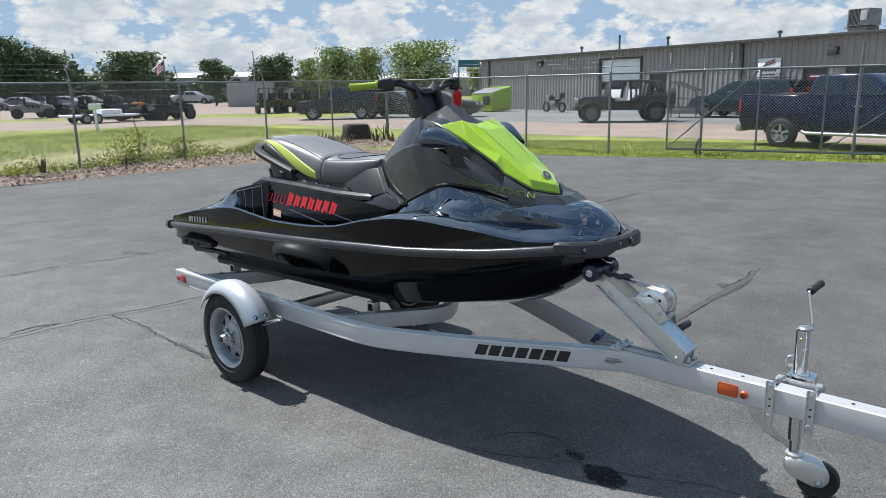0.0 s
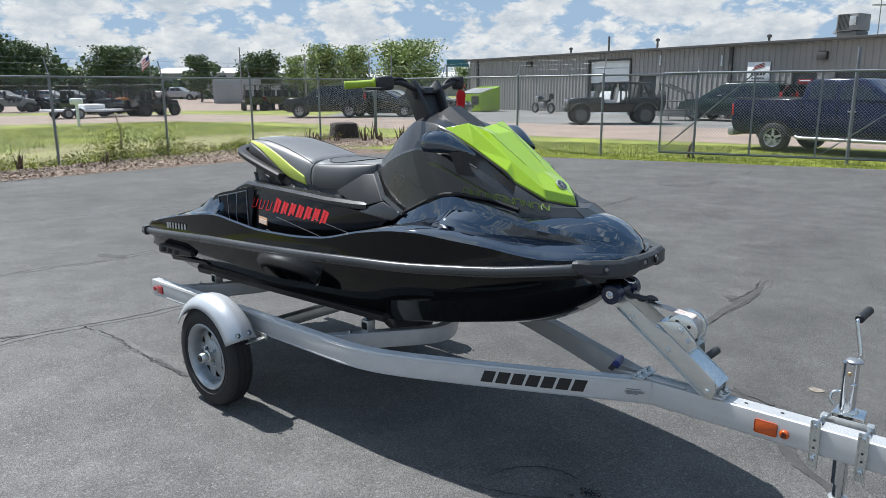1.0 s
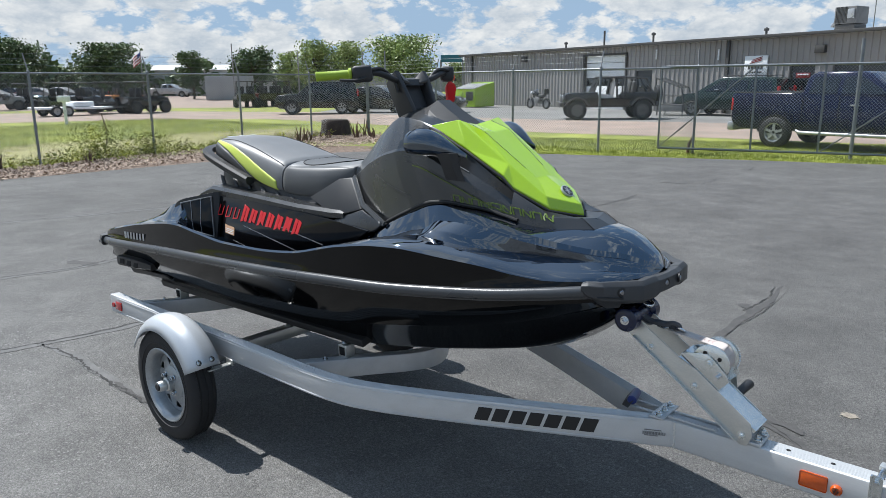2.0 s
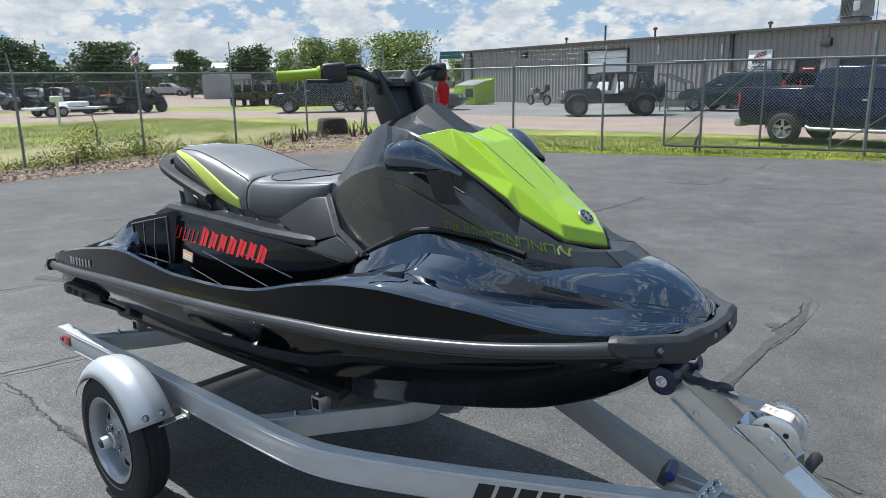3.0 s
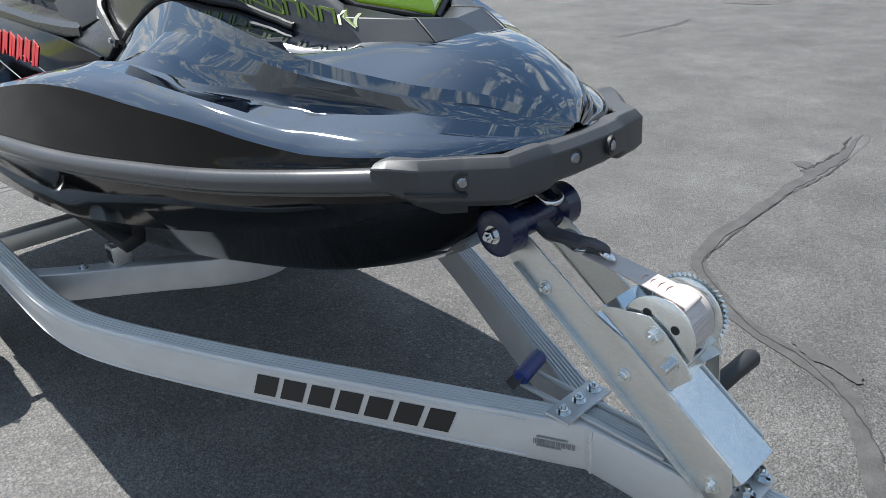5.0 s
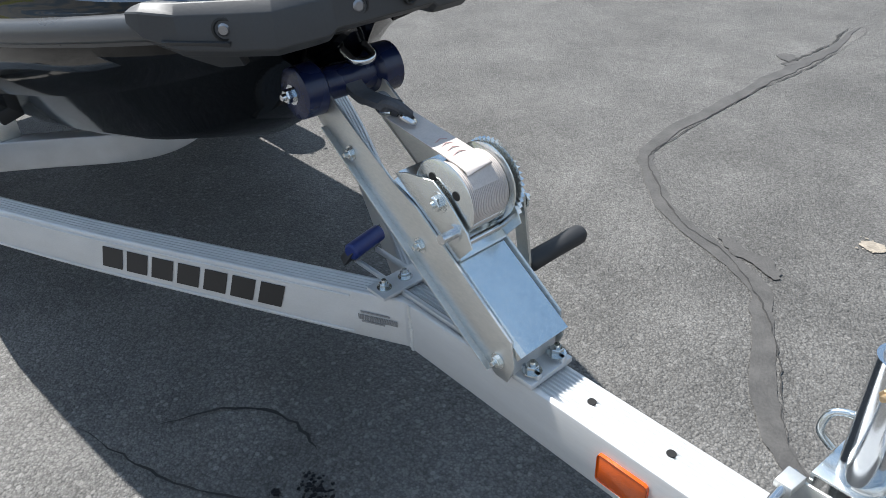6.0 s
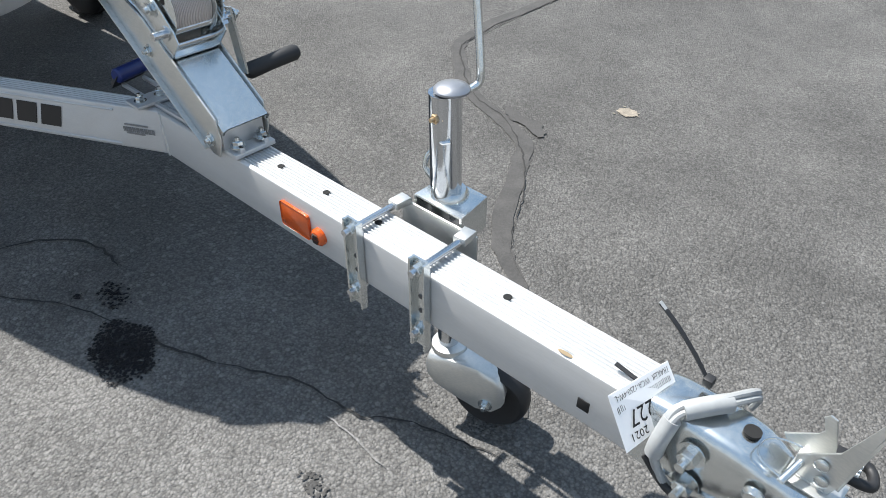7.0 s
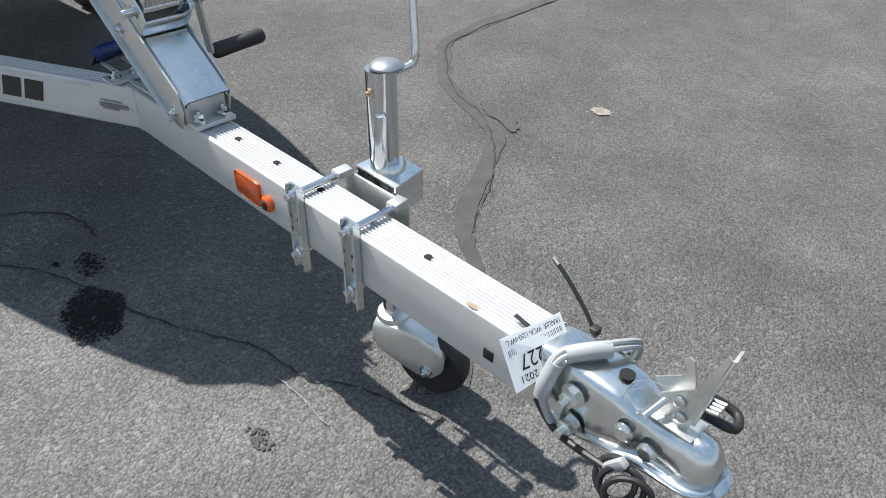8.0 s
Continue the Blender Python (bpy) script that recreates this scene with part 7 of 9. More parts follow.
for side in (-1, 1):
    for k in range(6):
        bm = B()
        x = -0.24 + 0.112 * k
        z0, z1 = 1.095 - 0.008 * k, 1.160 - 0.010 * k
        prism(bm, [(x + 0.020, side * 0.226, z0 - 0.02), (x + 0.050, side * 0.224, z0 - 0.026), (x - 0.020, side * 0.196, z1 - 0.014), (x - 0.050, side * 0.196, z1 - 0.008)], (0, side * 0.008, 0), 0.004)
        part("pedestal_fin", bm, M_COWL2, S, "charcoal raised fin" if k == 0 else "")
    # ledge between side panel and seat
    bm = B()
    rings = []
    for x, y, z, h in ((-0.34, 0.295, 1.055, 0.014), (-0.24, 0.292, 1.088, 0.020), (0.1, 0.286, 1.076, 0.020), (0.42, 0.278, 1.060, 0.020), (0.62, 0.270, 1.060, 0.018), (0.70, 0.262, 1.064, 0.014)):
        rings.append([Vector((x, side * (y + a), z + b * h)) for a, b in ((-0.08, 1.1), (-0.014, 1.0), (0.0, 0.3), (0.0, -1.0), (-0.03, -1.2), (-0.08, -1.0))])
    quads(bm, rings)
    part("side_ledge", bm, M_COWL, S, "graphite plastic ledge", 30)
    # fairing wedge between seat and cowl
    bm = B()
    prism(bm, [(0.44, side * 0.200, 1.105), (0.60, side * 0.165, 1.195), (0.668, side * 0.148, 1.205), (0.80, side * 0.222, 1.090), (0.645, side * 0.240, 1.045)], (0, side * 0.026, 0.004), 0.008)
    part("seat_wedge", bm, M_COWL2, S, "matt black wedge fairing")
    bm = B()
    prism(bm, [(0.645, side * 0.240, 1.040), (0.80, side * 0.228, 1.090), (0.945, side * 0.258, 1.052), (0.905, side * 0.262, 1.020), (0.73, side * 0.268, 0.965), (0.62, side * 0.268, 0.980)], (0, side * 0.018, 0.003), 0.005)
    part("lower_wedge", bm, M_COWL, S, "graphite wedge fairing")
    bm = B()
    ribbon(bm, [(0.672, side * 0.165, 1.212), (0.80, side * 0.240, 1.115), (0.955, side * 0.274, 1.056)], 0.020, 0.008, (1, 0, 0.6))
    tr = part("silver_trim", bm, M_RUB, S, "grey edge trim")
    bm = B()
    cyl(bm, (0.935, side * 0.276, 1.062), (0.935, side * 0.282, 1.062), 0.006)
    part("trim_screw", bm, M_CHROME, tr)
    # glossy side panel with the red mark drawn as slanted strokes
    yz = lambda z, x: side * (0.280 + (1.05 - z) * 0.22 - 0.012 * x)
    bm = B()
    out = [(-0.30, 1.045), (-0.20, 1.068), (0.30, 1.052), (0.62, 1.040), (0.88, 1.02), (0.74, 0.91), (0.45, 0.80), (0.0, 0.775), (-0.235, 0.79)]
    prism(bm, [(x, yz(z, x), z) for x, z in out], (0, side * 0.010, 0.003), 0.004)
    pan = part("side_panel", bm, M_PANEL, S, "glossy black side panel", 30)
    for k in range(10):
        u = k / 9.4
        x = -0.170 + 0.60 * u
        base = 0.972 - 0.020 * u
        hgt = 0.056 if k < 3 else 0.066 + 0.01 * (k == 3)
        bm = B()
        w = 0.046
        if k < 3:
            shapes = [[(0, 0), (0.006, 0), (0.022, 1), (0.016, 1)], [(0.034, 0.1), (0.040, 0.1), (0.054, 0.9), (0.048, 0.9)], [(0.004, 0), (0.036, 0.08), (0.037, 0.17), (0.005, 0.09)]]
        else:
            dip = 0.12 * (k % 3)
            shapes = [[(0, -0.06 * (k % 2)), (w * 0.44, 0.03), (w * 0.44 + 0.020, 0.93), (0.022, 1.04)], [(w * 0.56, 0.05 + dip), (w, 0.0), (w + 0.018, 0.80 + dip * 0.5), (w * 0.56 + 0.018, 0.95)]]
        for shape in shapes:
            prism(bm, [(x + a, yz(base + hgt * b, x + a) + side * 0.0115, base + hgt * b) for a, b in shape], (0, side * 0.0015, 0))
        part("red_mark", bm, M_RED, pan, "red slashed decal stroke" if k == 0 else "")
    bm = B()
    prism(bm, [(x, yz(z, x) + side * 0.0115, z) for x, z in ((-0.090, 0.898), (-0.015, 0.890), (-0.019, 0.928), (-0.095, 0.936))], (0, side * 0.001, 0))
    lab = part("warning_label", bm, M_LABEL, pan, "orange and white sticker")
    bm = B()
    for z in (0.902, 0.910, 0.918):
        prism(bm, [(x, yz(q, x) + side * 0.0128, q) for x, q in ((-0.085, z), (-0.023, z - 0.006), (-0.023, z - 0.003), (-0.085, z + 0.003))], (0, side * 0.0006, 0))
    part("label_text", bm, M_PAPER, lab)
    for x0, z0, x1, z1 in ((0.05, 0.945, 0.60, 0.86), (-0.02, 0.87, 0.42, 0.80), (0.30, 0.975, 0.62, 0.93)):
        bm = B()
        ribbon(bm, [(x0, yz(z0, x0) + side * 0.011, z0), ((x0 + x1) / 2, yz((z0 + z1) / 2, (x0 + x1) / 2) + side * 0.011, (z0 + z1) / 2), (x1, yz(z1, x1) + side * 0.011, z1)], 0.002, 0.001, (0, 0, 1))
        part("fine_line", bm, M_SILVERPRINT, pan)
    # charcoal bolster behind the foot-well, and its panel with three fine lines
    bm = B()
    prism(bm, [(-0.462, side * 0.412, 0.905), (-0.436, side * 0.402, 0.985), (-0.405, side * 0.394, 1.028), (-0.360, side * 0.382, 1.046), (-0.190, side * 0.318, 1.086), (-0.150, side * 0.336, 0.860), (-0.350, side * 0.408, 0.875)], (0.04, side * -0.075, -0.006), 0.010)
    part("well_bolster", bm, M_COWL2, S, "matt charcoal bolster round the foot-well panel", 40)
    bm = B()
    A, Bq, C, D = Vector((-0.375, side * 0.388, 1.020)), Vector((-0.202, side * 0.322, 1.060)), Vector((-0.170, side * 0.342, 0.868)), Vector((-0.335, side * 0.400, 0.898))
    prism(bm, [A, Bq, C, D], (0.014, side * 0.006, 0.004), 0.004)
    rp = part("well_panel", bm, M_PANEL, S, "black foot-well panel with silver edge", 30)
    # the panel's rim, painted pale grey all round to carry its highlight
    bm = B()
    o = Vector((0.016, side * 0.007, 0.004))
    tube(bm, [A + o, Bq + o, C + o, D + o], 0.0045, 8, True)
    part("panel_edge", bm, M_EDGE_GLINT, rp, "panel edge with its highlight painted in as grey")
    for f in (0.33, 0.66):
        bm = B()
        tube(bm, [A.lerp(Bq, f) + o, D.lerp(C, f * 0.8).lerp(A.lerp(Bq, f), 0.3) + o, D.lerp(C, f * 0.9) + o], 0.0012, 6)
        part("panel_line", bm, M_SILVERPRINT, rp)

S.rotation_euler.z = radians(0.6)


# ---- surroundings ----
M_WALL = surface("taupe_metal_cladding", (0.285, 0.27, 0.258), 0.55, var=0.10, scale=0.6, fine=30, bump=0.02)
M_ROOF = surface("pale_metal_roof", (0.50, 0.50, 0.49), 0.5, metal=0.2, var=0.1, scale=0.5, fine=20, bump=0.02)
M_TRIM = surface("dark_trim", (0.05, 0.048, 0.046), 0.5, var=0.1, bump=0)
M_WHITE = surface("white_paint", (0.76, 0.77, 0.77), 0.5, var=0.06, bump=0.01)
M_GREYSTEEL = surface("weathered_steel", (0.22, 0.22, 0.22), 0.55, metal=0.3, var=0.3, scale=3, bump=0.05)
M_UNIT = surface("rooftop_sheet_steel", (0.13, 0.13, 0.13), 0.55, metal=0.3, var=0.3, scale=3, bump=0.05)
M_TRUCK = surface("dark_blue_car_paint", (0.005, 0.008, 0.030), 0.08, spec=0.5, var=0.1, bump=0, coat=0.0)
M_VAN = surface("dark_green_car_paint", (0.014, 0.027, 0.025), 0.10, spec=0.5, var=0.1, bump=0, coat=0.0)
M_CARBLACK = surface("black_car_paint", (0.006, 0.006, 0.007), 0.10, spec=0.5, var=0.1, bump=0, coat=0.0)
M_CARGREY = surface("silver_car_paint", (0.36, 0.37, 0.38), 0.3, metal=0.4, var=0.06, bump=0, coat=0.4)
M_CARRED = surface("red_machine_paint", (0.20, 0.015, 0.015), 0.4, var=0.1, bump=0)
M_ORANGE = surface("orange_machine_paint", (0.50, 0.16, 0.03), 0.45, var=0.1, bump=0)
M_TAIL = surface("red_lamp_glass", (0.40, 0.01, 0.012), 0.15, var=0.1, bump=0, coat=0.5)
M_LAMP = surface("clear_lamp_glass", (0.55, 0.56, 0.58), 0.12, var=0.1, bump=0, coat=0.5)
M_SEATWHITE = surface("pale_seat_cover", (0.6, 0.6, 0.58), 0.8, var=0.1, bump=0)
M_BARK = surface("bark", (0.10, 0.075, 0.055), 0.9, var=0.4, scale=10, fine=60, bump=0.6, depth=0.02)
M_LEAF_DARK = surface("dark_leaves", (0.042, 0.078, 0.027), 0.6, var=0.5, scale=0.8, fine=5, bump=0, second=(0.085, 0.13, 0.046))
M_LEAF_LIGHT = surface("light_leaves", (0.12, 0.18, 0.045), 0.6, var=0.45, scale=0.8, fine=5, bump=0, second=(0.23, 0.29, 0.09))
M_STONE = surface("weathered_stump", (0.045, 0.034, 0.027), 0.95, var=0.4, scale=5, fine=40, bump=0.6, depth=0.02)
M_PALEWALL = surface("pale_grey_cladding", (0.30, 0.31, 0.315), 0.6, var=0.12, scale=0.7, fine=20, bump=0.02)
M_TEAL = surface("teal_tarpaulin", (0.02, 0.13, 0.15), 0.5, var=0.15, bump=0.05)

HUB, AHEAD, RIGHT = Vector((2.83, -2.0, 0)), Vector((-0.658, 0.753, 0)), Vector((0.753, 0.658, 0))


def out(bearing, depth):
    """A place on the ground, depth metres out across the lot and turned by a bearing in degrees."""
    return HUB + AHEAD * depth + RIGHT * (depth * math.tan(radians(bearing)))


# long metal building: x along its front, y inwards
def metal_building():
    Bd = thing("metal_building", (0, 0, 0), "long low taupe metal-clad workshop building with pale roof", "building")
    L, H, deep = 75.0, 3.48, 18.0
    def wall(x0, x1, z0, z1, name="wall"):
        bm = B()
        n = max(1, int(round((x1 - x0) / 0.30)))
        w = (x1 - x0) / n
        top, bot = [], []
        for i in range(n):
            for u, d in ((0.0, 0.0), (0.62, 0.0), (0.70, -0.045), (0.90, -0.045), (0.98, 0.0)):
                top.append(Vector((x0 + (i + u) * w, d, z1)))
        top.append(Vector((x1, 0, z1)))
        bot = [Vector((p.x, p.y, z0)) for p in top]
        back_t, back_b = [Vector((p.x, 0.15, p.z)) for p in top], [Vector((p.x, 0.15, p.z)) for p in bot]
        quads(bm, [bot, top, back_t, back_b, bot], closed=False)
        bmesh.ops.remove_doubles(bm, verts=bm.verts[:], dist=1e-4)
        return part(name, bm, M_WALL, Bd, smooth=20)
    spans = [(0, 13.08, -0.1, H), (13.08, 16.40, 3.0, H), (16.40, 17.1, -0.1, H), (17.1, 18.3, 2.1, H), (18.3, 26.25, -0.1, H), (26.25, 27.40, 2.15, H), (27.40, 28.2, -0.1, H), (28.2, 33.0, 2.2, H), (33.0, L, -0.1, H)]
    for a, b, z0, z1 in spans:
        wall(a, b, z0, z1)
    bm = B()
    box(bm, (0.08, deep / 2, H / 2), (0.16, deep, H + 0.1))
    box(bm, (L / 2, deep, H / 2), (L, 0.16, H + 0.1))
    part("side_wall", bm, M_WALL, Bd)
    bm = B()
    quads(bm, [[Vector((x, -0.25, H)), Vector((x, deep / 2, H + 0.55)), Vector((x, deep + 0.25, H)), Vector((x, deep + 0.25, H - 0.12)), Vector((x, deep / 2, H + 0.43)), Vector((x, -0.25, H - 0.10))] for x in (-0.25, L + 0.25)])
    part("roof", bm, M_ROOF, Bd, "pale low-pitched metal roof")
    bm = B()
    box(bm, (L / 2, -0.29, H - 0.02), (L + 0.5, 0.10, 0.14), 0.01)
    part("gutter", bm, M_TRIM, Bd, "dark gutter")
    for x in (1.15, 23.05, 44.0):
        bm = B()
        box(bm, (x, -0.10, H / 2), (0.16, 0.10, H), 0.01)
        part("downspout", bm, M_TRIM, Bd, "dark downspout")
    # roller door, upper leaf white, a row of panes below it
    bm = B()
    for k in range(3):
        box(bm, (14.74, 0.10, 2.78 - 0.42 * k), (3.2, 0.06, 0.40), 0.01)
    dr = part("roller_door", bm, M_WHITE, Bd, "white sectional overhead door")
    for k in range(4):
        bm = B()
        box(bm, (13.55 + 0.79 * k, 0.10, 1.50), (0.70, 0.05, 0.36), 0.01)
        part("pane", bm, M_DARKGLASS, dr)
    bm = B()
    box(bm, (14.74, 0.11, 0.60), (3.2, 0.05, 1.35), 0.01)
    part("lower_leaf", bm, M_WHITE, dr)
    bm = B()
    for x, z, sx, sz in ((13.04, 1.5, 0.10, 3.1), (16.44, 1.5, 0.10, 3.1), (14.74, 3.03, 3.5, 0.10)):
        box(bm, (x, -0.06, z), (sx, 0.08, sz))
    part("door_frame", bm, M_TRIM, dr)
    for x0, x1, z1 in ((17.1, 18.3, 2.1), (26.25, 27.40, 2.15), (28.2, 33.0, 2.2)):
        bm = B()
        box(bm, ((x0 + x1) / 2, 0.12, z1 / 2), (x1 - x0, 0.06, z1), 0.01)
        d = part("door", bm, M_TRIM, Bd, "dark entrance door")
        bm = B()
        box(bm, ((x0 + x1) / 2, 0.08, z1 * 0.62), ((x1 - x0) * 0.8, 0.03, z1 * 0.45), 0.01)
        part("pane", bm, M_DARKGLASS, d)
    for x, z in ((7.4, 3.0), (27.65, 2.82)):
        bm = B()
        prism(bm, [(x - 0.22, -0.05, z - 0.16), (x + 0.22, -0.05, z - 0.16), (x + 0.22, -0.05, z + 0.16), (x - 0.22, -0.05, z + 0.16)], (0, -0.2, -0.03), 0.02)
        part("wall_light", bm, M_TRIM, Bd, "dark wall light box")
    for x, z in ((18.6, 2.9), (22.5, 2.75)):
        bm = B()
        cyl(bm, (x, -0.08, z - 0.25), (x, -0.08, z + 0.25), 0.045, seg=10)
        part("vent_pipe", bm, M_WHITE, Bd)
    for x, h in ((16.4, 0.45), (23.5, 0.25), (12.5, 0.9), (9.0, 0.3)):
        bm = B()
        cyl(bm, (x, 2.0, H), (x, 2.0, H + 0.15 + h), 0.06, seg=10)
        if h < 0.5:
            revolve(bm, [(0.06, 0), (0.12, 0.02), (0.12, 0.12), (0.02, 0.18)], (x, 2.0, H + 0.1 + h), (0, 0, 1), 12)
        part("roof_pipe", bm, M_TRIM, Bd)
    # sign: white board, red slanted bars and dark bars
    bm = B()
    box(bm, (24.58, -0.08, 2.15), (1.18, 0.06, 0.96), 0.01)
    sg = part("sign_board", bm, M_WHITE, Bd, "white square sign with red bars")
    for k in range(3):
        bm = B()
        z = 2.28 + 0.07 * k
        prism(bm, [(24.25 + 0.06 * k, -0.115, z), (24.85, -0.115, z + 0.12), (24.92, -0.115, z + 0.18), (24.30 + 0.06 * k, -0.115, z + 0.04)], (0, -0.01, 0))
        part("red_bar", bm, M_CARRED, sg)
    for z, w, h in ((2.10, 0.8, 0.12), (1.90, 0.7, 0.07)):
        bm = B()
        for k in range(5):
            box(bm, (24.58 - w / 2 + w * (k + 0.5) / 5, -0.118, z), (w / 5 * 0.72, 0.012, h))
        part("dark_bars", bm, M_TRIM, sg)
    bm = B()
    box(bm, (26.87, 0.02, 1.73), (0.66, 0.03, 0.22), 0.005)
    part("red_notice", bm, M_CARRED, Bd, "small red and white notice")
    bm = B()
    box(bm, (26.87, 0.0, 1.77), (0.5, 0.01, 0.05))
    part("notice_bar", bm, M_WHITE, Bd)
    # rooftop unit
    bm = B()
    box(bm, (26.75, 3.4, H + 0.30), (0.9, 0.95, 0.34), 0.01)
    part("curb", bm, M_TRIM, Bd)
    bm = B()
    box(bm, (26.75, 3.4, H + 0.86), (0.98, 1.0, 0.74), 0.02)
    hv = part("rooftop_unit", bm, M_UNIT, Bd, "grey rooftop air conditioning unit")
    for k in range(9):
        bm = B()
        box(bm, (26.34 + 0.060 * k, 2.89, H + 0.88), (0.02, 0.02, 0.7))
        part("fin", bm, M_TRIM, hv)
    bm = B()
    prism(bm, [(26.27, 3.0, H + 0.70), (26.05, 3.0, H + 0.40), (26.09, 3.0, H + 0.38), (26.27, 3.0, H + 0.48)], (0, 0.8, 0))
    part("intake_hood", bm, M_GREYSTEEL, hv)
    bm = B()
    box(bm, (27.02, 2.88, H + 0.92), (0.3, 0.05, 0.4), 0.01)
    part("service_panel", bm, M_CARGREY, hv)
    Bd.matrix_basis = Matrix.Translation((-31.97, 40.25, 0)) @ Matrix.Rotation(math.atan2(-9.2, 29.3), 4, "Z")


metal_building()
FRONT = math.degrees(math.atan2(-9.2, 29.3))


# ---- fence ----
def mesh_panel(bm, a, b, z0, z1, cell=0.066, r=0.0027):
    a, b = Vector((*a, 0)), Vector((*b, 0))
    d = (b - a).normalized()
    n = Vector((-d.y, d.x, 0))
    L, H = (b - a).length, z1 - z0
    verts, faces = [], []
    def wire(s0, h0, s1, h1, off):
        p, q = a + d * s0 + Vector((0, 0, z0 + h0)) + n * off, a + d * s1 + Vector((0, 0, z0 + h1)) + n * off
        w = (q - p).normalized()
        u, v = n, w.cross(n)
        k = len(verts)
        for c in (p, q):
            for i in range(3):
                t = 2 * math.pi * i / 3
                verts.append(c + u * (r * math.cos(t)) + v * (r * math.sin(t)))
        for i in range(3):
            j = (i + 1) % 3
            faces.append((k + i, k + j, k + 3 + j, k + 3 + i))
    s = -H
    while s < L:
        for sign in (1, -1):
            s0, s1 = (s, s + H)
            h0, h1 = (0, H) if sign > 0 else (H, 0)
            c0, c1 = max(0, -s0), max(0, s1 - L)
            t0, t1 = c0 / H, 1 - c1 / H
            if t1 > t0:
                wire(s0 + H * t0, h0 + (h1 - h0) * t0, s0 + H * t1, h0 + (h1 - h0) * t1, 0.0015 * sign)
        s += cell
    me = bpy.data.meshes.new("wires")
    me.from_pydata([tuple(v) for v in verts], [], faces)
    bm.from_mesh(me)
    bpy.data.meshes.remove(me)


def fence(posts, label, arm_side=1, arms=True, corner=()):
    F = thing("chain_link_fence", (*posts[0], 0), label, "fence", "lot fences")
    H = 1.86
    tops = []
    for i, (x, y) in enumerate(posts):
        a = Vector((*posts[max(0, i - 1)], 0))
        b = Vector((*posts[min(len(posts) - 1, i + 1)], 0))
        d = (b - a).normalized()
        n = Vector((-d.y, d.x, 0)) * arm_side
        r = 0.042 if i in corner else 0.028
        bm = B()
        cyl(bm, (x, y, -0.05), (x, y, H + 0.02), r, seg=12)
        revolve(bm, [(r + 0.003, 0), (r + 0.003, 0.02), (0.01, 0.045)], (x, y, H + 0.02), (0, 0, 1), 12)
        p = part("post", bm, M_GALV, F, "galvanised pipe post" if i == 0 else "")
        tip = Vector((x, y, H + 0.04)) + n * 0.12 + Vector((0, 0, 0.34))
        tops.append((Vector((x, y, H + 0.04)), tip))
        if arms:
            bm = B()
            tube(bm, [Vector((x, y, H + 0.03)), Vector((x, y, H + 0.08)) + n * 0.02, tip], 0.014, 8)
            part("barb_arm", bm, M_GREYSTEEL, p)
    for (a, b), i in zip(zip(posts, posts[1:]), range(99)):
        bm = B()
        cyl(bm, (*a, H - 0.01), (*b, H - 0.01), 0.021, seg=10)
        part("top_rail", bm, M_GALV, F)
        bm = B()
        mesh_panel(bm, a, b, 0.03, H - 0.01)
        part("mesh_panel", bm, M_GALVWIRE, F, "woven diamond wire mesh" if i == 0 else "")
        if arms:
            for f in (0.35, 0.68, 1.0):
                bm = B()
                p, q = tops[i][0].lerp(tops[i][1], f), tops[i + 1][0].lerp(tops[i + 1][1], f)
                mid = p.lerp(q, 0.5) - Vector((0, 0, 0.015))
                tube(bm, [p, mid, q], 0.0019, 4)
                k = int((q - p).length / 0.14)
                for j in range(1, k):
                    c = p.lerp(q, j / k)
                    cyl(bm, c - Vector((0, 0, 0.018)), c + Vector((0, 0, 0.018)), 0.002, seg=3)
                part("barbed_wire", bm, M_GALV, F)
    return F


fence([(-11.9, -5.0), (-12.3, -2.1), (-12.7, 0.70), (-13.1, 3.5), (-13.6, 6.25), (-14.05, 9.0), (-14.4, 11.65), (-14.65, 14.2)], "galvanised chain-link fence with barbed wire beside weeds", 1, corner=(7,))
fence([(-14.60, 14.2), (-11.2, 13.7), (-8.1, 13.2), (-5.37, 12.8), (-3.50, 13.74)], "galvanised chain-link fence with barbed wire along grass", 1)


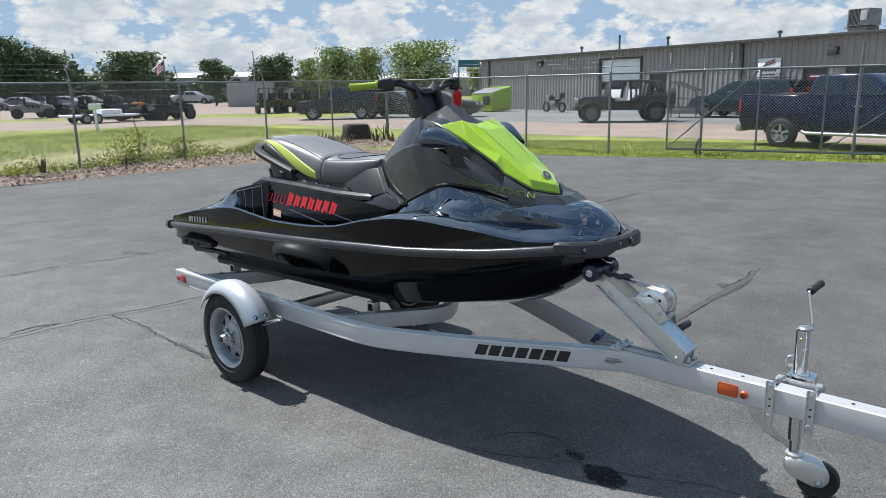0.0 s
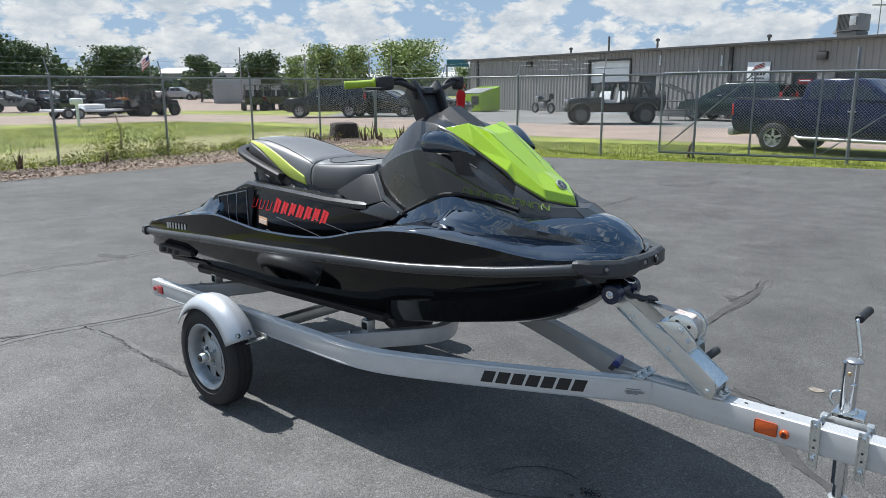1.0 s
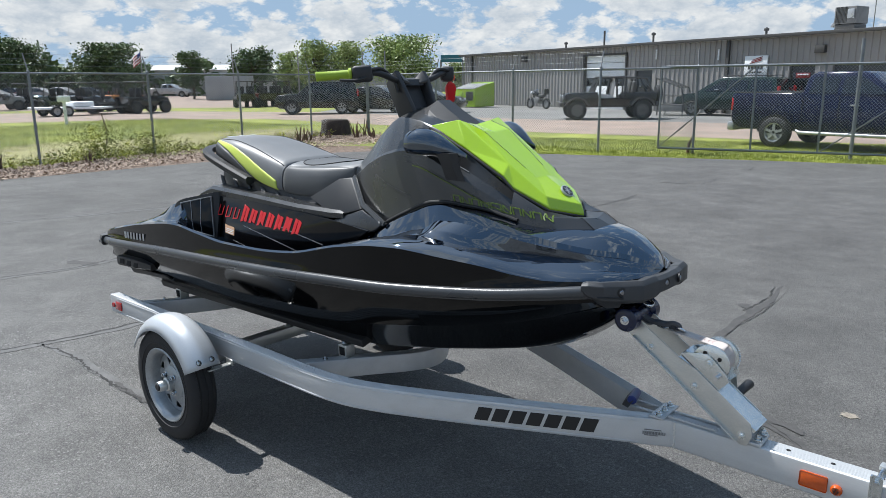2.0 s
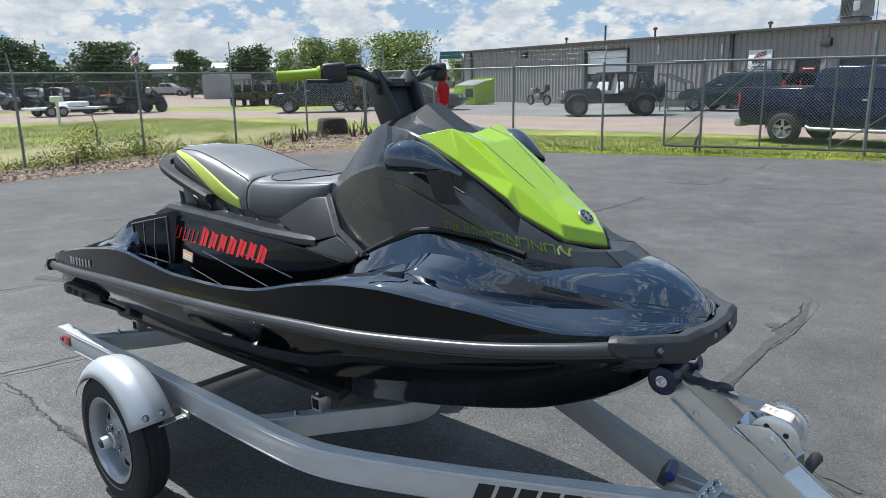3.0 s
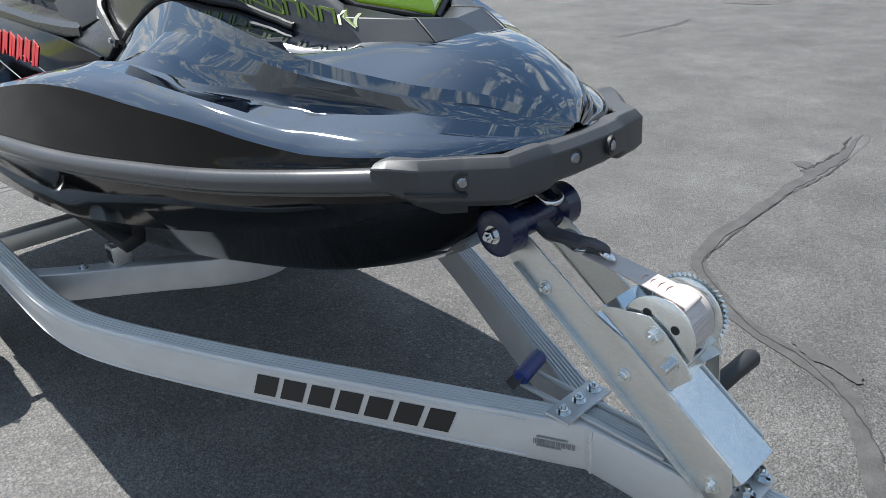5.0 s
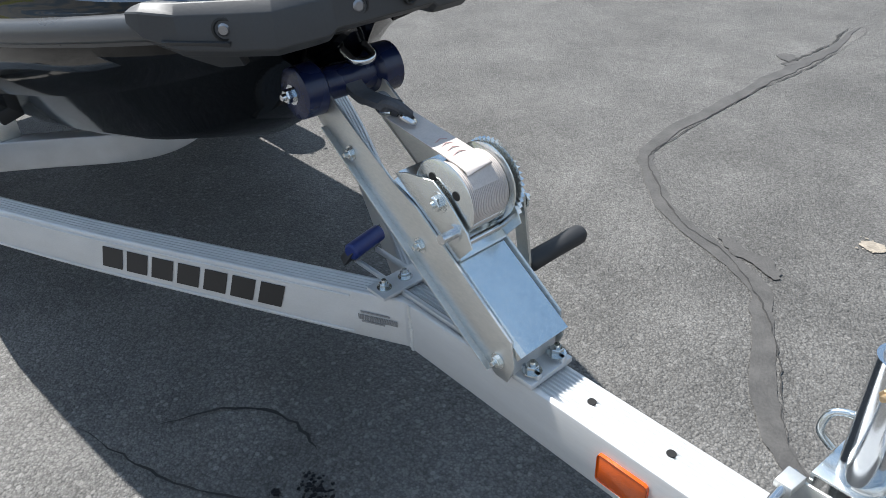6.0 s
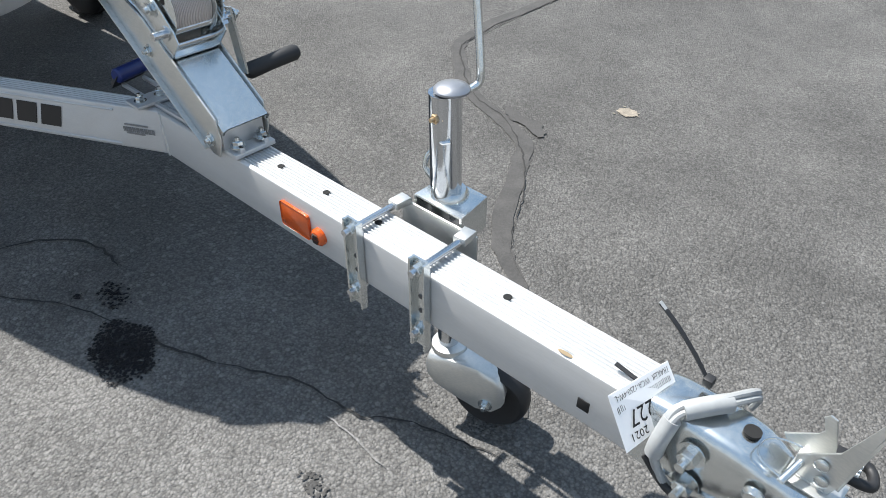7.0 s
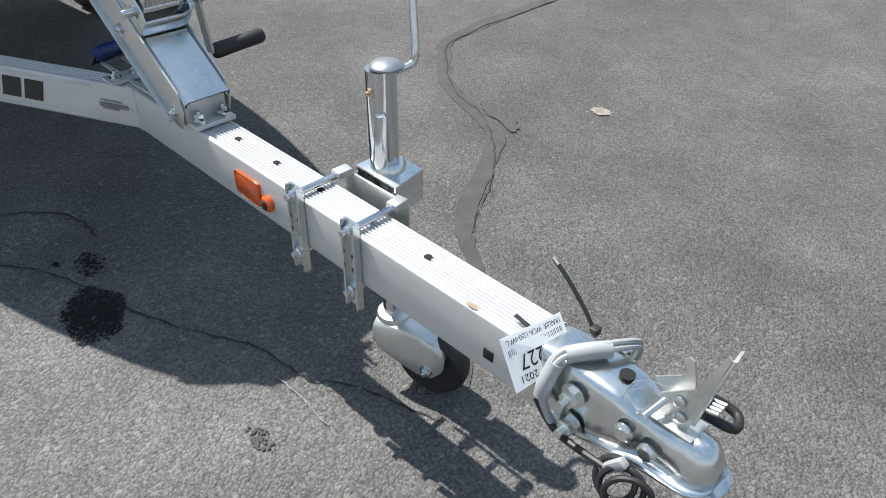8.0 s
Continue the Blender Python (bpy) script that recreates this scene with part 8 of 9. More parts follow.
def sliding_gate():
    G = thing("sliding_gate", (-4.2, 13.45, 0), "long galvanised pipe gate with chain-link infill", "gate")
    a, d = Vector((-4.2, 13.45, 0)), Vector((3.25, 0.72, 0)).normalized()
    L, z0, z1 = 8.2, 0.09, 1.88
    at_ = lambda s, z: a + d * s + Vector((0, 0, z))
    for z in (z0, z1):
        bm = B()
        cyl(bm, at_(0, z), at_(L, z), 0.026, seg=10)
        part("gate_rail", bm, M_GALV, G, "galvanised gate rail" if z == z0 else "")
    for s in (0.0, 1.95, 3.25, 5.6, L):
        bm = B()
        cyl(bm, at_(s, z0), at_(s, z1), 0.022, seg=10)
        part("gate_upright", bm, M_GALV, G)
    for s0, h0, s1, h1 in ((0.02, z0 + 0.03, 1.9, z1 - 0.05), (3.3, z0 + 0.03, 5.5, z1 - 0.05)):
        bm = B()
        cyl(bm, at_(s0, h0), at_(s1, h1), 0.014, seg=8)
        part("gate_brace", bm, M_GREYSTEEL, G)
    bm = B()
    b = a + d * L
    mesh_panel(bm, (a.x, a.y), (b.x, b.y), z0, z1)
    part("gate_mesh", bm, M_GALVWIRE, G, "woven diamond wire mesh")
    F = thing("fence_post", (0, 0, 0), "tall galvanised post beside the gate", "post")
    off = Vector((-d.y, d.x, 0)) * 0.14
    for s, h in ((3.86, 2.36),):
        bm = B()
        p = a + d * s + off
        cyl(bm, (p.x, p.y, -0.05), (p.x, p.y, h), 0.036, seg=12)
        part("gate_post", bm, M_GALV, F)


sliding_gate()


# ---- vehicles (built at the origin, heading along x) ----
def put(ob, at, heading):
    ob.matrix_basis = Matrix.Translation(at) @ Matrix.Rotation(radians(heading), 4, "Z")


def road_wheel(root, x, y, r, wide, rim=M_CARGREY, spokes=6):
    s = 1 if y > 0 else -1
    bm = B()
    revolve(bm, [(r * 0.62, -wide / 2), (r * 0.9, -wide / 2), (r, -wide * 0.36), (r, wide * 0.36), (r * 0.9, wide / 2), (r * 0.62, wide / 2)], (x, y, r), (0, s, 0), 28, loop=True)
    w = part("wheel", bm, M_TYRE, root, "black rubber tyre")
    bm = B()
    revolve(bm, [(r * 0.64, wide * 0.30), (r * 0.64, wide * 0.48), (r * 0.58, wide * 0.44), (r * 0.52, wide * 0.2), (r * 0.1, wide * 0.16)], (x, y, r), (0, s, 0), 24, caps=False)
    part("rim_ring", bm, rim, w)
    for k in range(spokes):
        a = 2 * math.pi * k / spokes + 0.3
        bm = B()
        u = Vector((math.cos(a), 0, math.sin(a)))
        t = Vector((-math.sin(a), 0, math.cos(a)))
        c = Vector((x, y + s * wide * 0.36, r))
        quads(bm, [[c + u * rr_ + t * h + Vector((0, s * o, 0)) for h, o in ((hw, 0), (hw, wide * 0.10), (-hw, wide * 0.10), (-hw, 0))] for rr_, hw in ((r * 0.10, r * 0.10), (r * 0.58, r * 0.07))])
        part("spoke", bm, rim, w)


def shell(bm, low, width, top_narrow=0.0, belt=None):
    """A body from a side outline: (x, z) round the edge; sides lean in above the belt."""
    t = bmesh.new()
    top_z = max(z for _, z in low)
    belt = top_z if belt is None else belt
    def y_at(z):
        base = width / 2
        if z > belt:
            return base - top_narrow * (z - belt) / max(1e-6, top_z - belt)
        return base - 0.05 * max(0, (0.55 - z)) / 0.55
    a = [t.verts.new((x, -y_at(z), z)) for x, z in low]
    b = [t.verts.new((x, y_at(z), z)) for x, z in low]
    n = len(low)
    fa, fb = t.faces.new(a), t.faces.new(b[::-1])
    for i in range(n):
        t.faces.new((a[i], b[i], b[(i + 1) % n], a[(i + 1) % n]))
    es = list(set(fa.edges) | set(fb.edges))
    bmesh.ops.bevel(t, geom=es, offset=0.05, segments=3, affect="EDGES", profile=0.5)
    merge(bm, t)


def arch(bm, x, side, r, y):
    pts = [(x + r * math.cos(radians(a)), side * y, max(0.14, r * 0.90 + r * math.sin(radians(a)))) for a in range(-10, 191, 12)]
    prism(bm, pts, (0, side * 0.006, 0))


def car(name, label, category, outline, cabin, panes, width, wheels, r, paint, lean=0.16, rim=M_CARGREY, extras=None, group="", spokes=6):
    V = thing(name, (0, 0, 0), label, category, group)
    bm = B()
    shell(bm, outline, width)
    body = part("body", bm, paint, V, smooth=40)
    if cabin:
        bm = B()
        shell(bm, cabin, width * 0.97, lean, min(z for _, z in cabin))
        part("cabin", bm, paint, V, smooth=40)
    zt, zb = (max(z for _, z in cabin), min(z for _, z in cabin)) if cabin else (1, 0)
    for side in (-1, 1):
        for pane in panes:
            bm = B()
            pts = []
            for x, z in pane:
                y = width * 0.97 / 2 - lean * (z - zb) / (zt - zb) + 0.004
                pts.append((x, side * y, z))
            prism(bm, pts, (0, side * 0.010, 0))
            part("side_window", bm, M_DARKGLASS, V, "dark side window")
        for x in wheels:
            bm = B()
            arch(bm, x, side, r * 1.16, width / 2 - 0.004)
            part("wheel_arch", bm, M_HOLE, V)
            road_wheel(V, x, side * (width / 2 - 0.075), r, 0.22, rim, spokes)
    if extras:
        extras(V, width)
    return V


def end_lights(x_front, x_back, z_front, z_back, bumper_paint=M_TRIM, glass=None):
    def add(V, width):
        for side in (-1, 1):
            bm = B()
            box(bm, (x_front, side * (width / 2 - 0.22), z_front), (0.08, 0.34, 0.16), 0.03)
            part("headlight", bm, M_LAMP, V, "clear headlight")
            bm = B()
            box(bm, (x_back, side * (width / 2 - 0.10), z_back), (0.10, 0.20, 0.36), 0.03)
            part("tail_light", bm, M_TAIL, V, "red tail light")
            bm = B()
            box(bm, ((x_front + x_back) / 2 + 0.35, side * (width / 2 + 0.012), z_back + 0.02), (0.20, 0.03, 0.04), 0.01)
            part("door_handle", bm, M_CARGREY, V)
        for x, s in ((x_front, 1), (x_back, -1)):
            bm = B()
            box(bm, (x + 0.05 * s, 0, 0.52), (0.20, width * 0.98, 0.24), 0.05)
            part("bumper", bm, bumper_paint, V)
        if glass:
            for q in glass:
                bm = B()
                prism(bm, [Vector(p) for p in q], (0.012 if q[0][0] > 0 else -0.012, 0, 0.006))
                part("windscreen", bm, M_DARKGLASS, V, "dark windscreen")
    return add


def pickup():
    outl = [(-2.75, 0.62), (-2.80, 0.75), (-2.80, 1.36), (-2.68, 1.42), (-0.95, 1.42), (1.25, 1.36), (2.55, 1.20), (2.80, 1.05), (2.85, 0.62), (2.6, 0.42), (-2.5, 0.46)]
    cab = [(-0.95, 1.36), (-0.86, 1.86), (-0.70, 1.95), (0.35, 1.95), (0.55, 1.90), (1.30, 1.36)]
    panes = [[(-0.78, 1.42), (-0.72, 1.82), (-0.10, 1.84), (-0.10, 1.42)], [(0.0, 1.42), (0.0, 1.84), (0.42, 1.82), (1.05, 1.42)]]
    def ex(V, w):
        end_lights(2.80, -2.76, 0.95, 1.12, M_CARGREY)(V, w)
        bm = B()
        box(bm, (-1.85, 0, 1.30), (1.60, 1.62, 0.26), 0.02)
        part("bed_liner", bm, M_HOLE, V)
        for s in (-1, 1):
            bm = B()
            box(bm, (-1.85, s * 0.93, 1.435), (1.75, 0.12, 0.03), 0.012)
            part("bed_rail", bm, M_TRIM, V)
        for s in (-1, 1):
            bm = B()
            tube(bm, [(-0.95, s * 1.02, 0.47), (-0.85, s * 1.06, 0.43), (1.35, s * 1.06, 0.43), (1.45, s * 1.02, 0.47)], 0.045, 10)
            part("side_step", bm, M_CARGREY, V, "chrome tubular side step")
            for x in (-0.88, 0.0, 1.25):
                bm = B()
                box(bm, (x, s * 1.005, 0.95), (0.012, 0.006, 0.85))
                part("door_gap", bm, M_HOLE, V)
    V = car("pickup_truck", "dark blue pickup truck parked behind the gate", "pickup truck", outl, cab, panes, 2.0, (-1.55, 2.0), 0.40, M_TRUCK, 0.20, M_CARGREY, ex, "", 5)
    V.scale = (0.95, 0.95, 0.91)
    V.matrix_basis = Matrix.Translation((-0.92, 16.9, -0.03)) @ Matrix.Rotation(radians(-13), 4, "Z") @ Matrix.Diagonal((0.95, 0.95, 0.91, 1))


pickup()


def minivan():
    outl = [(-2.35, 0.40), (-2.42, 0.60), (-2.40, 1.05), (0.95, 1.05), (2.0, 0.98), (2.32, 0.80), (2.40, 0.50), (2.30, 0.28), (-2.2, 0.30)]
    cab = [(-2.38, 1.00), (-2.15, 1.62), (-1.95, 1.70), (0.1, 1.72), (0.35, 1.68), (1.40, 1.02)]
    panes = [[(-2.10, 1.10), (-1.98, 1.55), (-1.1, 1.58), (-1.1, 1.10)], [(-1.0, 1.10), (-1.0, 1.58), (-0.15, 1.58), (-0.15, 1.10)], [(-0.05, 1.10), (-0.05, 1.58), (0.20, 1.56), (0.95, 1.10)]]
    V = car("minivan", "dark green minivan parked beside the building", "van", outl, cab, panes, 1.9, (-1.45, 1.5), 0.33, M_VAN, 0.22, M_CARGREY, end_lights(2.33, -2.36, 0.74, 1.15))
    for s in (-1, 1):
        bm = B()
        tube(bm, [(-1.9, s * 0.66, 1.72), (-1.8, s * 0.66, 1.78), (0.0, s * 0.66, 1.78), (0.1, s * 0.66, 1.72)], 0.02, 8)
        part("roof_rail", bm, M_TRIM, V)
    put(V, out(21.7, 33.0) + Vector((0, 0, -0.024)), FRONT + 180 + 12)


minivan()


def open_jeep():
    V = thing("off_road_car", (0, 0, 0), "black open-top off-road car with doors removed", "car")
    bm = B()
    shell(bm, [(-1.95, 0.62), (-1.98, 1.12), (-0.75, 1.12), (-0.68, 0.84), (0.38, 0.84), (0.46, 1.14), (1.75, 1.10), (1.85, 0.95), (1.85, 0.62), (1.6, 0.52), (-1.8, 0.52)], 1.50)
    part("body", bm, M_CARBLACK, V)
    for x, w in ((1.95, 1.7), (-2.05, 1.6)):
        bm = B()
        box(bm, (x, 0, 0.64), (0.17, w, 0.19), 0.04)
        part("bumper", bm, M_TRIM, V)
    for s in (-1, 1):
        for x, a, b in ((1.32, 0.75, 1.85), (-1.40, -1.9, -0.85)):
            bm = B()
            rings = []
            for k in range(9):
                t = radians(20 + 140 * k / 8)
                rings.append([Vector((x + rr_ * math.cos(t), s * y, 0.42 + rr_ * 0.98 * math.sin(t))) for rr_, y in ((0.54, 0.66), (0.54, 0.95), (0.48, 0.95), (0.48, 0.66))])
            quads(bm, rings)
            part("fender_flare", bm, M_TRIM, V, "black fender flare")
            road_wheel(V, x, s * 0.80, 0.40, 0.26, M_UNIT, 8)
        bm = B()
        cyl(bm, (1.88, s * 0.45, 0.95), (1.92, s * 0.45, 0.95), 0.10, seg=16)
        part("headlight", bm, M_LAMP, V, "round headlight")
        bm = B()
        tube(bm, [(0.62, s * 0.66, 1.12), (0.40, s * 0.64, 1.72), (-0.55, s * 0.64, 1.76), (-1.55, s * 0.62, 1.70), (-1.85, s * 0.66, 1.10)], 0.04, 8)
        tube(bm, [(-0.55, s * 0.64, 1.76), (-0.60, s * 0.68, 0.75)], 0.04, 8)
        part("roll_cage", bm, M_TRIM, V, "black roll cage")
        for x in (0.05, -0.85):
            bm = B()
            box(bm, (x, s * 0.36, 0.95), (0.5, 0.46, 0.16), 0.05)
            box(bm, (x - 0.24, s * 0.36, 1.28), (0.16, 0.44, 0.60), 0.06, Matrix.Rotation(radians(-8), 4, "Y"))
            box(bm, (x - 0.29, s * 0.36, 1.64), (0.10, 0.24, 0.16), 0.04)
            part("seat", bm, M_SEATWHITE if x > 0 and s > 0 else M_TRIM, V, "pale covered seat" if x > 0 and s > 0 else "")
    bm = B()
    prism(bm, [(0.62, -0.66, 1.13), (0.62, 0.66, 1.13), (0.42, 0.62, 1.66), (0.42, -0.62, 1.66)], (0.03, 0, 0.01))
    part("windscreen", bm, M_DARKGLASS, V)
    bm = B()
    box(bm, (-0.1, 0, 1.76), (1.0, 1.3, 0.05), 0.02)
    part("top_panel", bm, M_TRIM, V)
    bm = B()
    revolve(bm, [(0.1, -0.12), (0.38, -0.12), (0.42, 0), (0.38, 0.12), (0.1, 0.12)], (-2.2, 0, 1.0), (1, 0, 0), 24)
    part("spare_wheel", bm, M_TYRE, V, "rear spare wheel")
    put(V, Vector((-12.50, 26.15, -0.024)), 180 + math.degrees(math.atan2(0.69, 0.72)) - 6)


open_jeep()


def cage_trailer():
    C = thing("cargo_carrier", (0, 0, 0), "black steel mesh ramp trailer beside the building", "trailer")
    for z0, x0, z1, x1 in ((0.5, -0.7, 1.7, -0.7), (0.5, 0.7, 0.5, -0.7), (1.7, -0.7, 1.25, 0.5), (1.25, 0.5, 0.2, 0.7), (0.9, -0.7, 0.9, 0.6), (0.0, -0.6, 0.6, -0.6), (0.0, 0.6, 0.6, 0.6)):
        for y in (-0.5, 0.5):
            bm = B()
            cyl(bm, (x0, y, z0), (x1, y, z1), 0.03, seg=6)
            part("frame_bar", bm, M_TRIM, C)
    bm = B()
    box(bm, (0, 0, 0.35), (1.3, 1.0, 0.25), 0.02)
    part("deck_box", bm, M_GREYSTEEL, C)
    for k in range(7):
        bm = B()
        cyl(bm, (-0.7, -0.5 + k / 6, 1.68), (0.5, -0.5 + k / 6, 1.24), 0.015, seg=5)
        part("mesh_bar", bm, M_TRIM, C)
    put(C, out(17.6, 34.0) + Vector((0, 0, -0.02)), FRONT + 20)


cage_trailer()


def dumpster():
    D = thing("dumpster", (0, 0, 0), "bright lime green steel dumpster with grey lid", "dumpster")
    bm = B()
    prism(bm, [(-1.0, -0.85, 0.05), (-1.0, 0.85, 0.05), (-1.0, 0.85, 1.60), (-1.0, -0.85, 1.15)], (2.0, 0, 0), 0.02)
    part("body", bm, M_LIME, D)
    bm = B()
    prism(bm, [(-0.95, -0.86, 1.165), (-0.95, 0.30, 1.475), (-0.95, 0.30, 1.50), (-0.95, -0.86, 1.19)], (1.9, 0, 0))
    part("lid", bm, M_GREYSTEEL, D, "grey folding lid")
    for x in (-0.55, 0.5):
        bm = B()
        box(bm, (x, -0.87, 0.72), (0.7, 0.03, 0.55), 0.01)
        part("side_window" if x > 0 else "panel", bm, M_HOLE if x > 0 else M_LIME, D)
    for x in (-1.05, 1.05):
        bm = B()
        box(bm, (x, -0.2, 0.75), (0.12, 1.2, 0.18), 0.02)
        part("lift_sleeve", bm, M_LIME, D)
    put(D, Vector((-26.9, 35.1, -0.02)), FRONT + 8)


dumpster()


def motorcycle():
    C = thing("motorcycle", (0, 0, 0), "black cruiser motorcycle on its stand", "motorcycle")
    for x in (-0.72, 0.78):
        bm = B()
        revolve(bm, [(0.22, -0.06), (0.30, -0.06), (0.32, 0), (0.30, 0.06), (0.22, 0.06)], (x, 0, 0.32), (0, 1, 0), 24, loop=True)
        w = part("wheel", bm, M_TYRE, C)
        bm = B()
        revolve(bm, [(0.02, -0.02), (0.23, -0.02), (0.23, 0.02), (0.02, 0.02)], (x, 0, 0.32), (0, 1, 0), 16)
        part("rim", bm, M_GREYSTEEL, w)
    bm = B()
    tube(bm, curve([(-0.72, 0, 0.34), (-0.4, 0, 0.55), (0.1, 0, 0.42), (0.45, 0, 0.75), (0.52, 0, 0.95)], 5), 0.035, 8)
    part("frame", bm, M_TRIM, C)
    bm = B()
    box(bm, (0.05, 0, 0.48), (0.5, 0.36, 0.36), 0.08)
    part("engine", bm, M_GREYSTEEL, C)
    bm = B()
    tube(bm, [(0.45, 0, 0.80), (0.25, 0, 0.88), (0.0, 0, 0.80)], 0.1, 12, radii=[0.06, 0.15, 0.09])
    part("tank", bm, M_CARBLACK, C)
    bm = B()
    tube(bm, [(0.02, 0, 0.76), (-0.3, 0, 0.72), (-0.6, 0, 0.82)], 0.1, 10, radii=[0.08, 0.13, 0.09])
    part("seat", bm, M_BLACK, C)
    for s in (-1, 1):
        bm = B()
        cyl(bm, (0.78, s * 0.09, 0.32), (0.50, s * 0.09, 1.0), 0.025, seg=8)
        part("fork_leg", bm, M_CHROME, C)
        bm = B()
        tube(bm, [(0.50, 0, 1.02), (0.42, s * 0.25, 1.12), (0.30, s * 0.38, 1.10)], 0.016, 8)
        part("handlebar", bm, M_CHROME, C)
    bm = B()
    revolve(bm, [(0.03, -0.08), (0.10, -0.02), (0.10, 0.06)], (0.60, 0, 0.92), (1, 0, 0), 16)
    part("headlight", bm, M_LAMP, C)
    bm = B()
    box(bm, (-0.72, 0, 1.0), (0.12, 0.32, 0.34), 0.04)
    part("backrest", bm, M_BLACK, C)
    bm = B()
    tube(bm, [(0.1, -0.2, 0.3), (-0.4, -0.22, 0.26), (-0.95, -0.22, 0.32)], 0.045, 8)
    part("exhaust", bm, M_CHROME, C)
    put(C, out(7.45, 43.5) + Vector((0, 0, -0.02)), FRONT + 180)


motorcycle()


def sedan_shape(name, label, at, heading, paint, group=""):
    outl = [(-2.25, 0.35), (-2.32, 0.60), (-2.25, 0.92), (-1.6, 0.98), (1.0, 0.95), (2.05, 0.82), (2.30, 0.62), (2.28, 0.32), (2.1, 0.22), (-2.1, 0.24)]
    cab = [(-1.75, 0.93), (-1.05, 1.36), (-0.5, 1.44), (0.15, 1.42), (1.10, 0.93)]
    panes = [[(-1.25, 1.0), (-0.85, 1.32), (-0.35, 1.36), (-0.35, 1.0)], [(-0.27, 1.0), (-0.27, 1.36), (0.10, 1.34), (0.72, 1.0)]]
    V = car(name, label, "car", outl, cab, panes, 1.8, (-1.35, 1.40), 0.32, paint, 0.2, M_CARGREY, end_lights(2.22, -2.24, 0.68, 0.78, paint), group)
    put(V, at, heading)


def suv_shape(name, label, at, heading, paint, group=""):
    outl = [(-2.15, 0.42), (-2.22, 0.65), (-2.20, 1.08), (0.95, 1.08), (2.0, 1.02), (2.18, 0.85), (2.20, 0.5), (2.0, 0.32), (-2.0, 0.34)]
    cab = [(-2.18, 1.03), (-2.0, 1.62), (-1.8, 1.70), (0.1, 1.70), (0.3, 1.66), (1.05, 1.04)]
    panes = [[(-1.95, 1.14), (-1.85, 1.56), (-1.15, 1.58), (-1.15, 1.14)], [(-1.05, 1.14), (-1.05, 1.58), (-0.3, 1.58), (-0.3, 1.14)], [(-0.2, 1.14), (-0.2, 1.58), (0.15, 1.56), (0.72, 1.14)]]
    V = car(name, label, "car", outl, cab, panes, 1.85, (-1.3, 1.35), 0.36, paint, 0.18, M_CARGREY, end_lights(2.12, -2.16, 0.82, 1.12, paint), group)
    put(V, at, heading)


LIFT = Vector((0, 0, -0.025))
suv_shape("suv", "black sport utility car parked on gravel", out(-9.75, 39.5) + LIFT, 226, M_CARBLACK)
sedan_shape("sedan", "black saloon car parked on gravel", out(-4.9, 40.5) + LIFT, 22, M_CARBLACK)
sedan_shape("sedan", "black saloon car parked in the yard", out(-1.6, 40.0) + LIFT, 41 - 12, M_CARBLACK)
sedan_shape("sedan", "silver saloon car parked far off", out(-4.3, 46.0) + LIFT, 41 - 12, M_CARGREY)


def utv(at, heading, paint, label, roof=True):
    U = thing("side_by_side", (0, 0, 0), label, "buggy", "parked buggies")
    bm = B()
    shell(bm, [(-1.4, 0.55), (-1.45, 0.95), (-0.5, 0.98), (-0.35, 0.62), (0.45, 0.62), (0.55, 1.0), (1.3, 0.88), (1.42, 0.6), (1.2, 0.42), (-1.2, 0.42)], 1.25)
    part("body", bm, paint, U)
    for s in (-1, 1):
        for x in (-0.98, 1.0):
            road_wheel(U, x, s * 0.66, 0.36, 0.26, M_TRIM, 5)
        bm = B()
        tube(bm, [(0.75, s * 0.56, 0.95), (0.35, s * 0.54, 1.75), (-0.75, s * 0.54, 1.78), (-0.95, s * 0.58, 0.95)], 0.035, 6)
        part("roll_bar", bm, M_TRIM, U)
        bm = B()
        box(bm, (-0.25, s * 0.30, 0.90), (0.42, 0.46, 0.16), 0.05)
        box(bm, (-0.46, s * 0.30, 1.20), (0.14, 0.46, 0.5), 0.05)
        part("seat", bm, M_BLACK, U)
    if roof:
        bm = B()
        box(bm, (-0.2, 0, 1.79), (1.2, 1.2, 0.06), 0.03)
        part("roof", bm, M_TRIM, U)
    put(U, at, heading)


for bearing, depth, paint, head_, lab in ((-24.5, 43, M_CARBLACK, 60, "black side-by-side buggy on gravel"), (-26.0, 46, M_CARBLACK, 40, "black side-by-side buggy on gravel"), (-27.6, 47, M_VAN, 20, "dark green side-by-side buggy on gravel"), (-23.6, 50, M_ORANGE, 80, "orange and black side-by-side buggy"), (-22.4, 43, M_CARBLACK, 100, "tall black side-by-side buggy on gravel"),
                                          (-15.2, 52, M_CARBLACK, 150, "black side-by-side buggy in a row"), (-14.4, 53, M_CARRED, 145, "dark red side-by-side buggy in a row"), (-13.4, 53, M_CARBLACK, 140, "black side-by-side buggy in a row"), (-12.4, 54, M_CARBLACK, 140, "black side-by-side buggy in a row"), (-29.6, 52, M_CARBLACK, 30, "black side-by-side buggy on gravel"), (-31.2, 50, M_GREYSTEEL, 70, "grey side-by-side buggy on gravel")):
    utv(out(bearing, depth) + LIFT, head_, paint, lab)


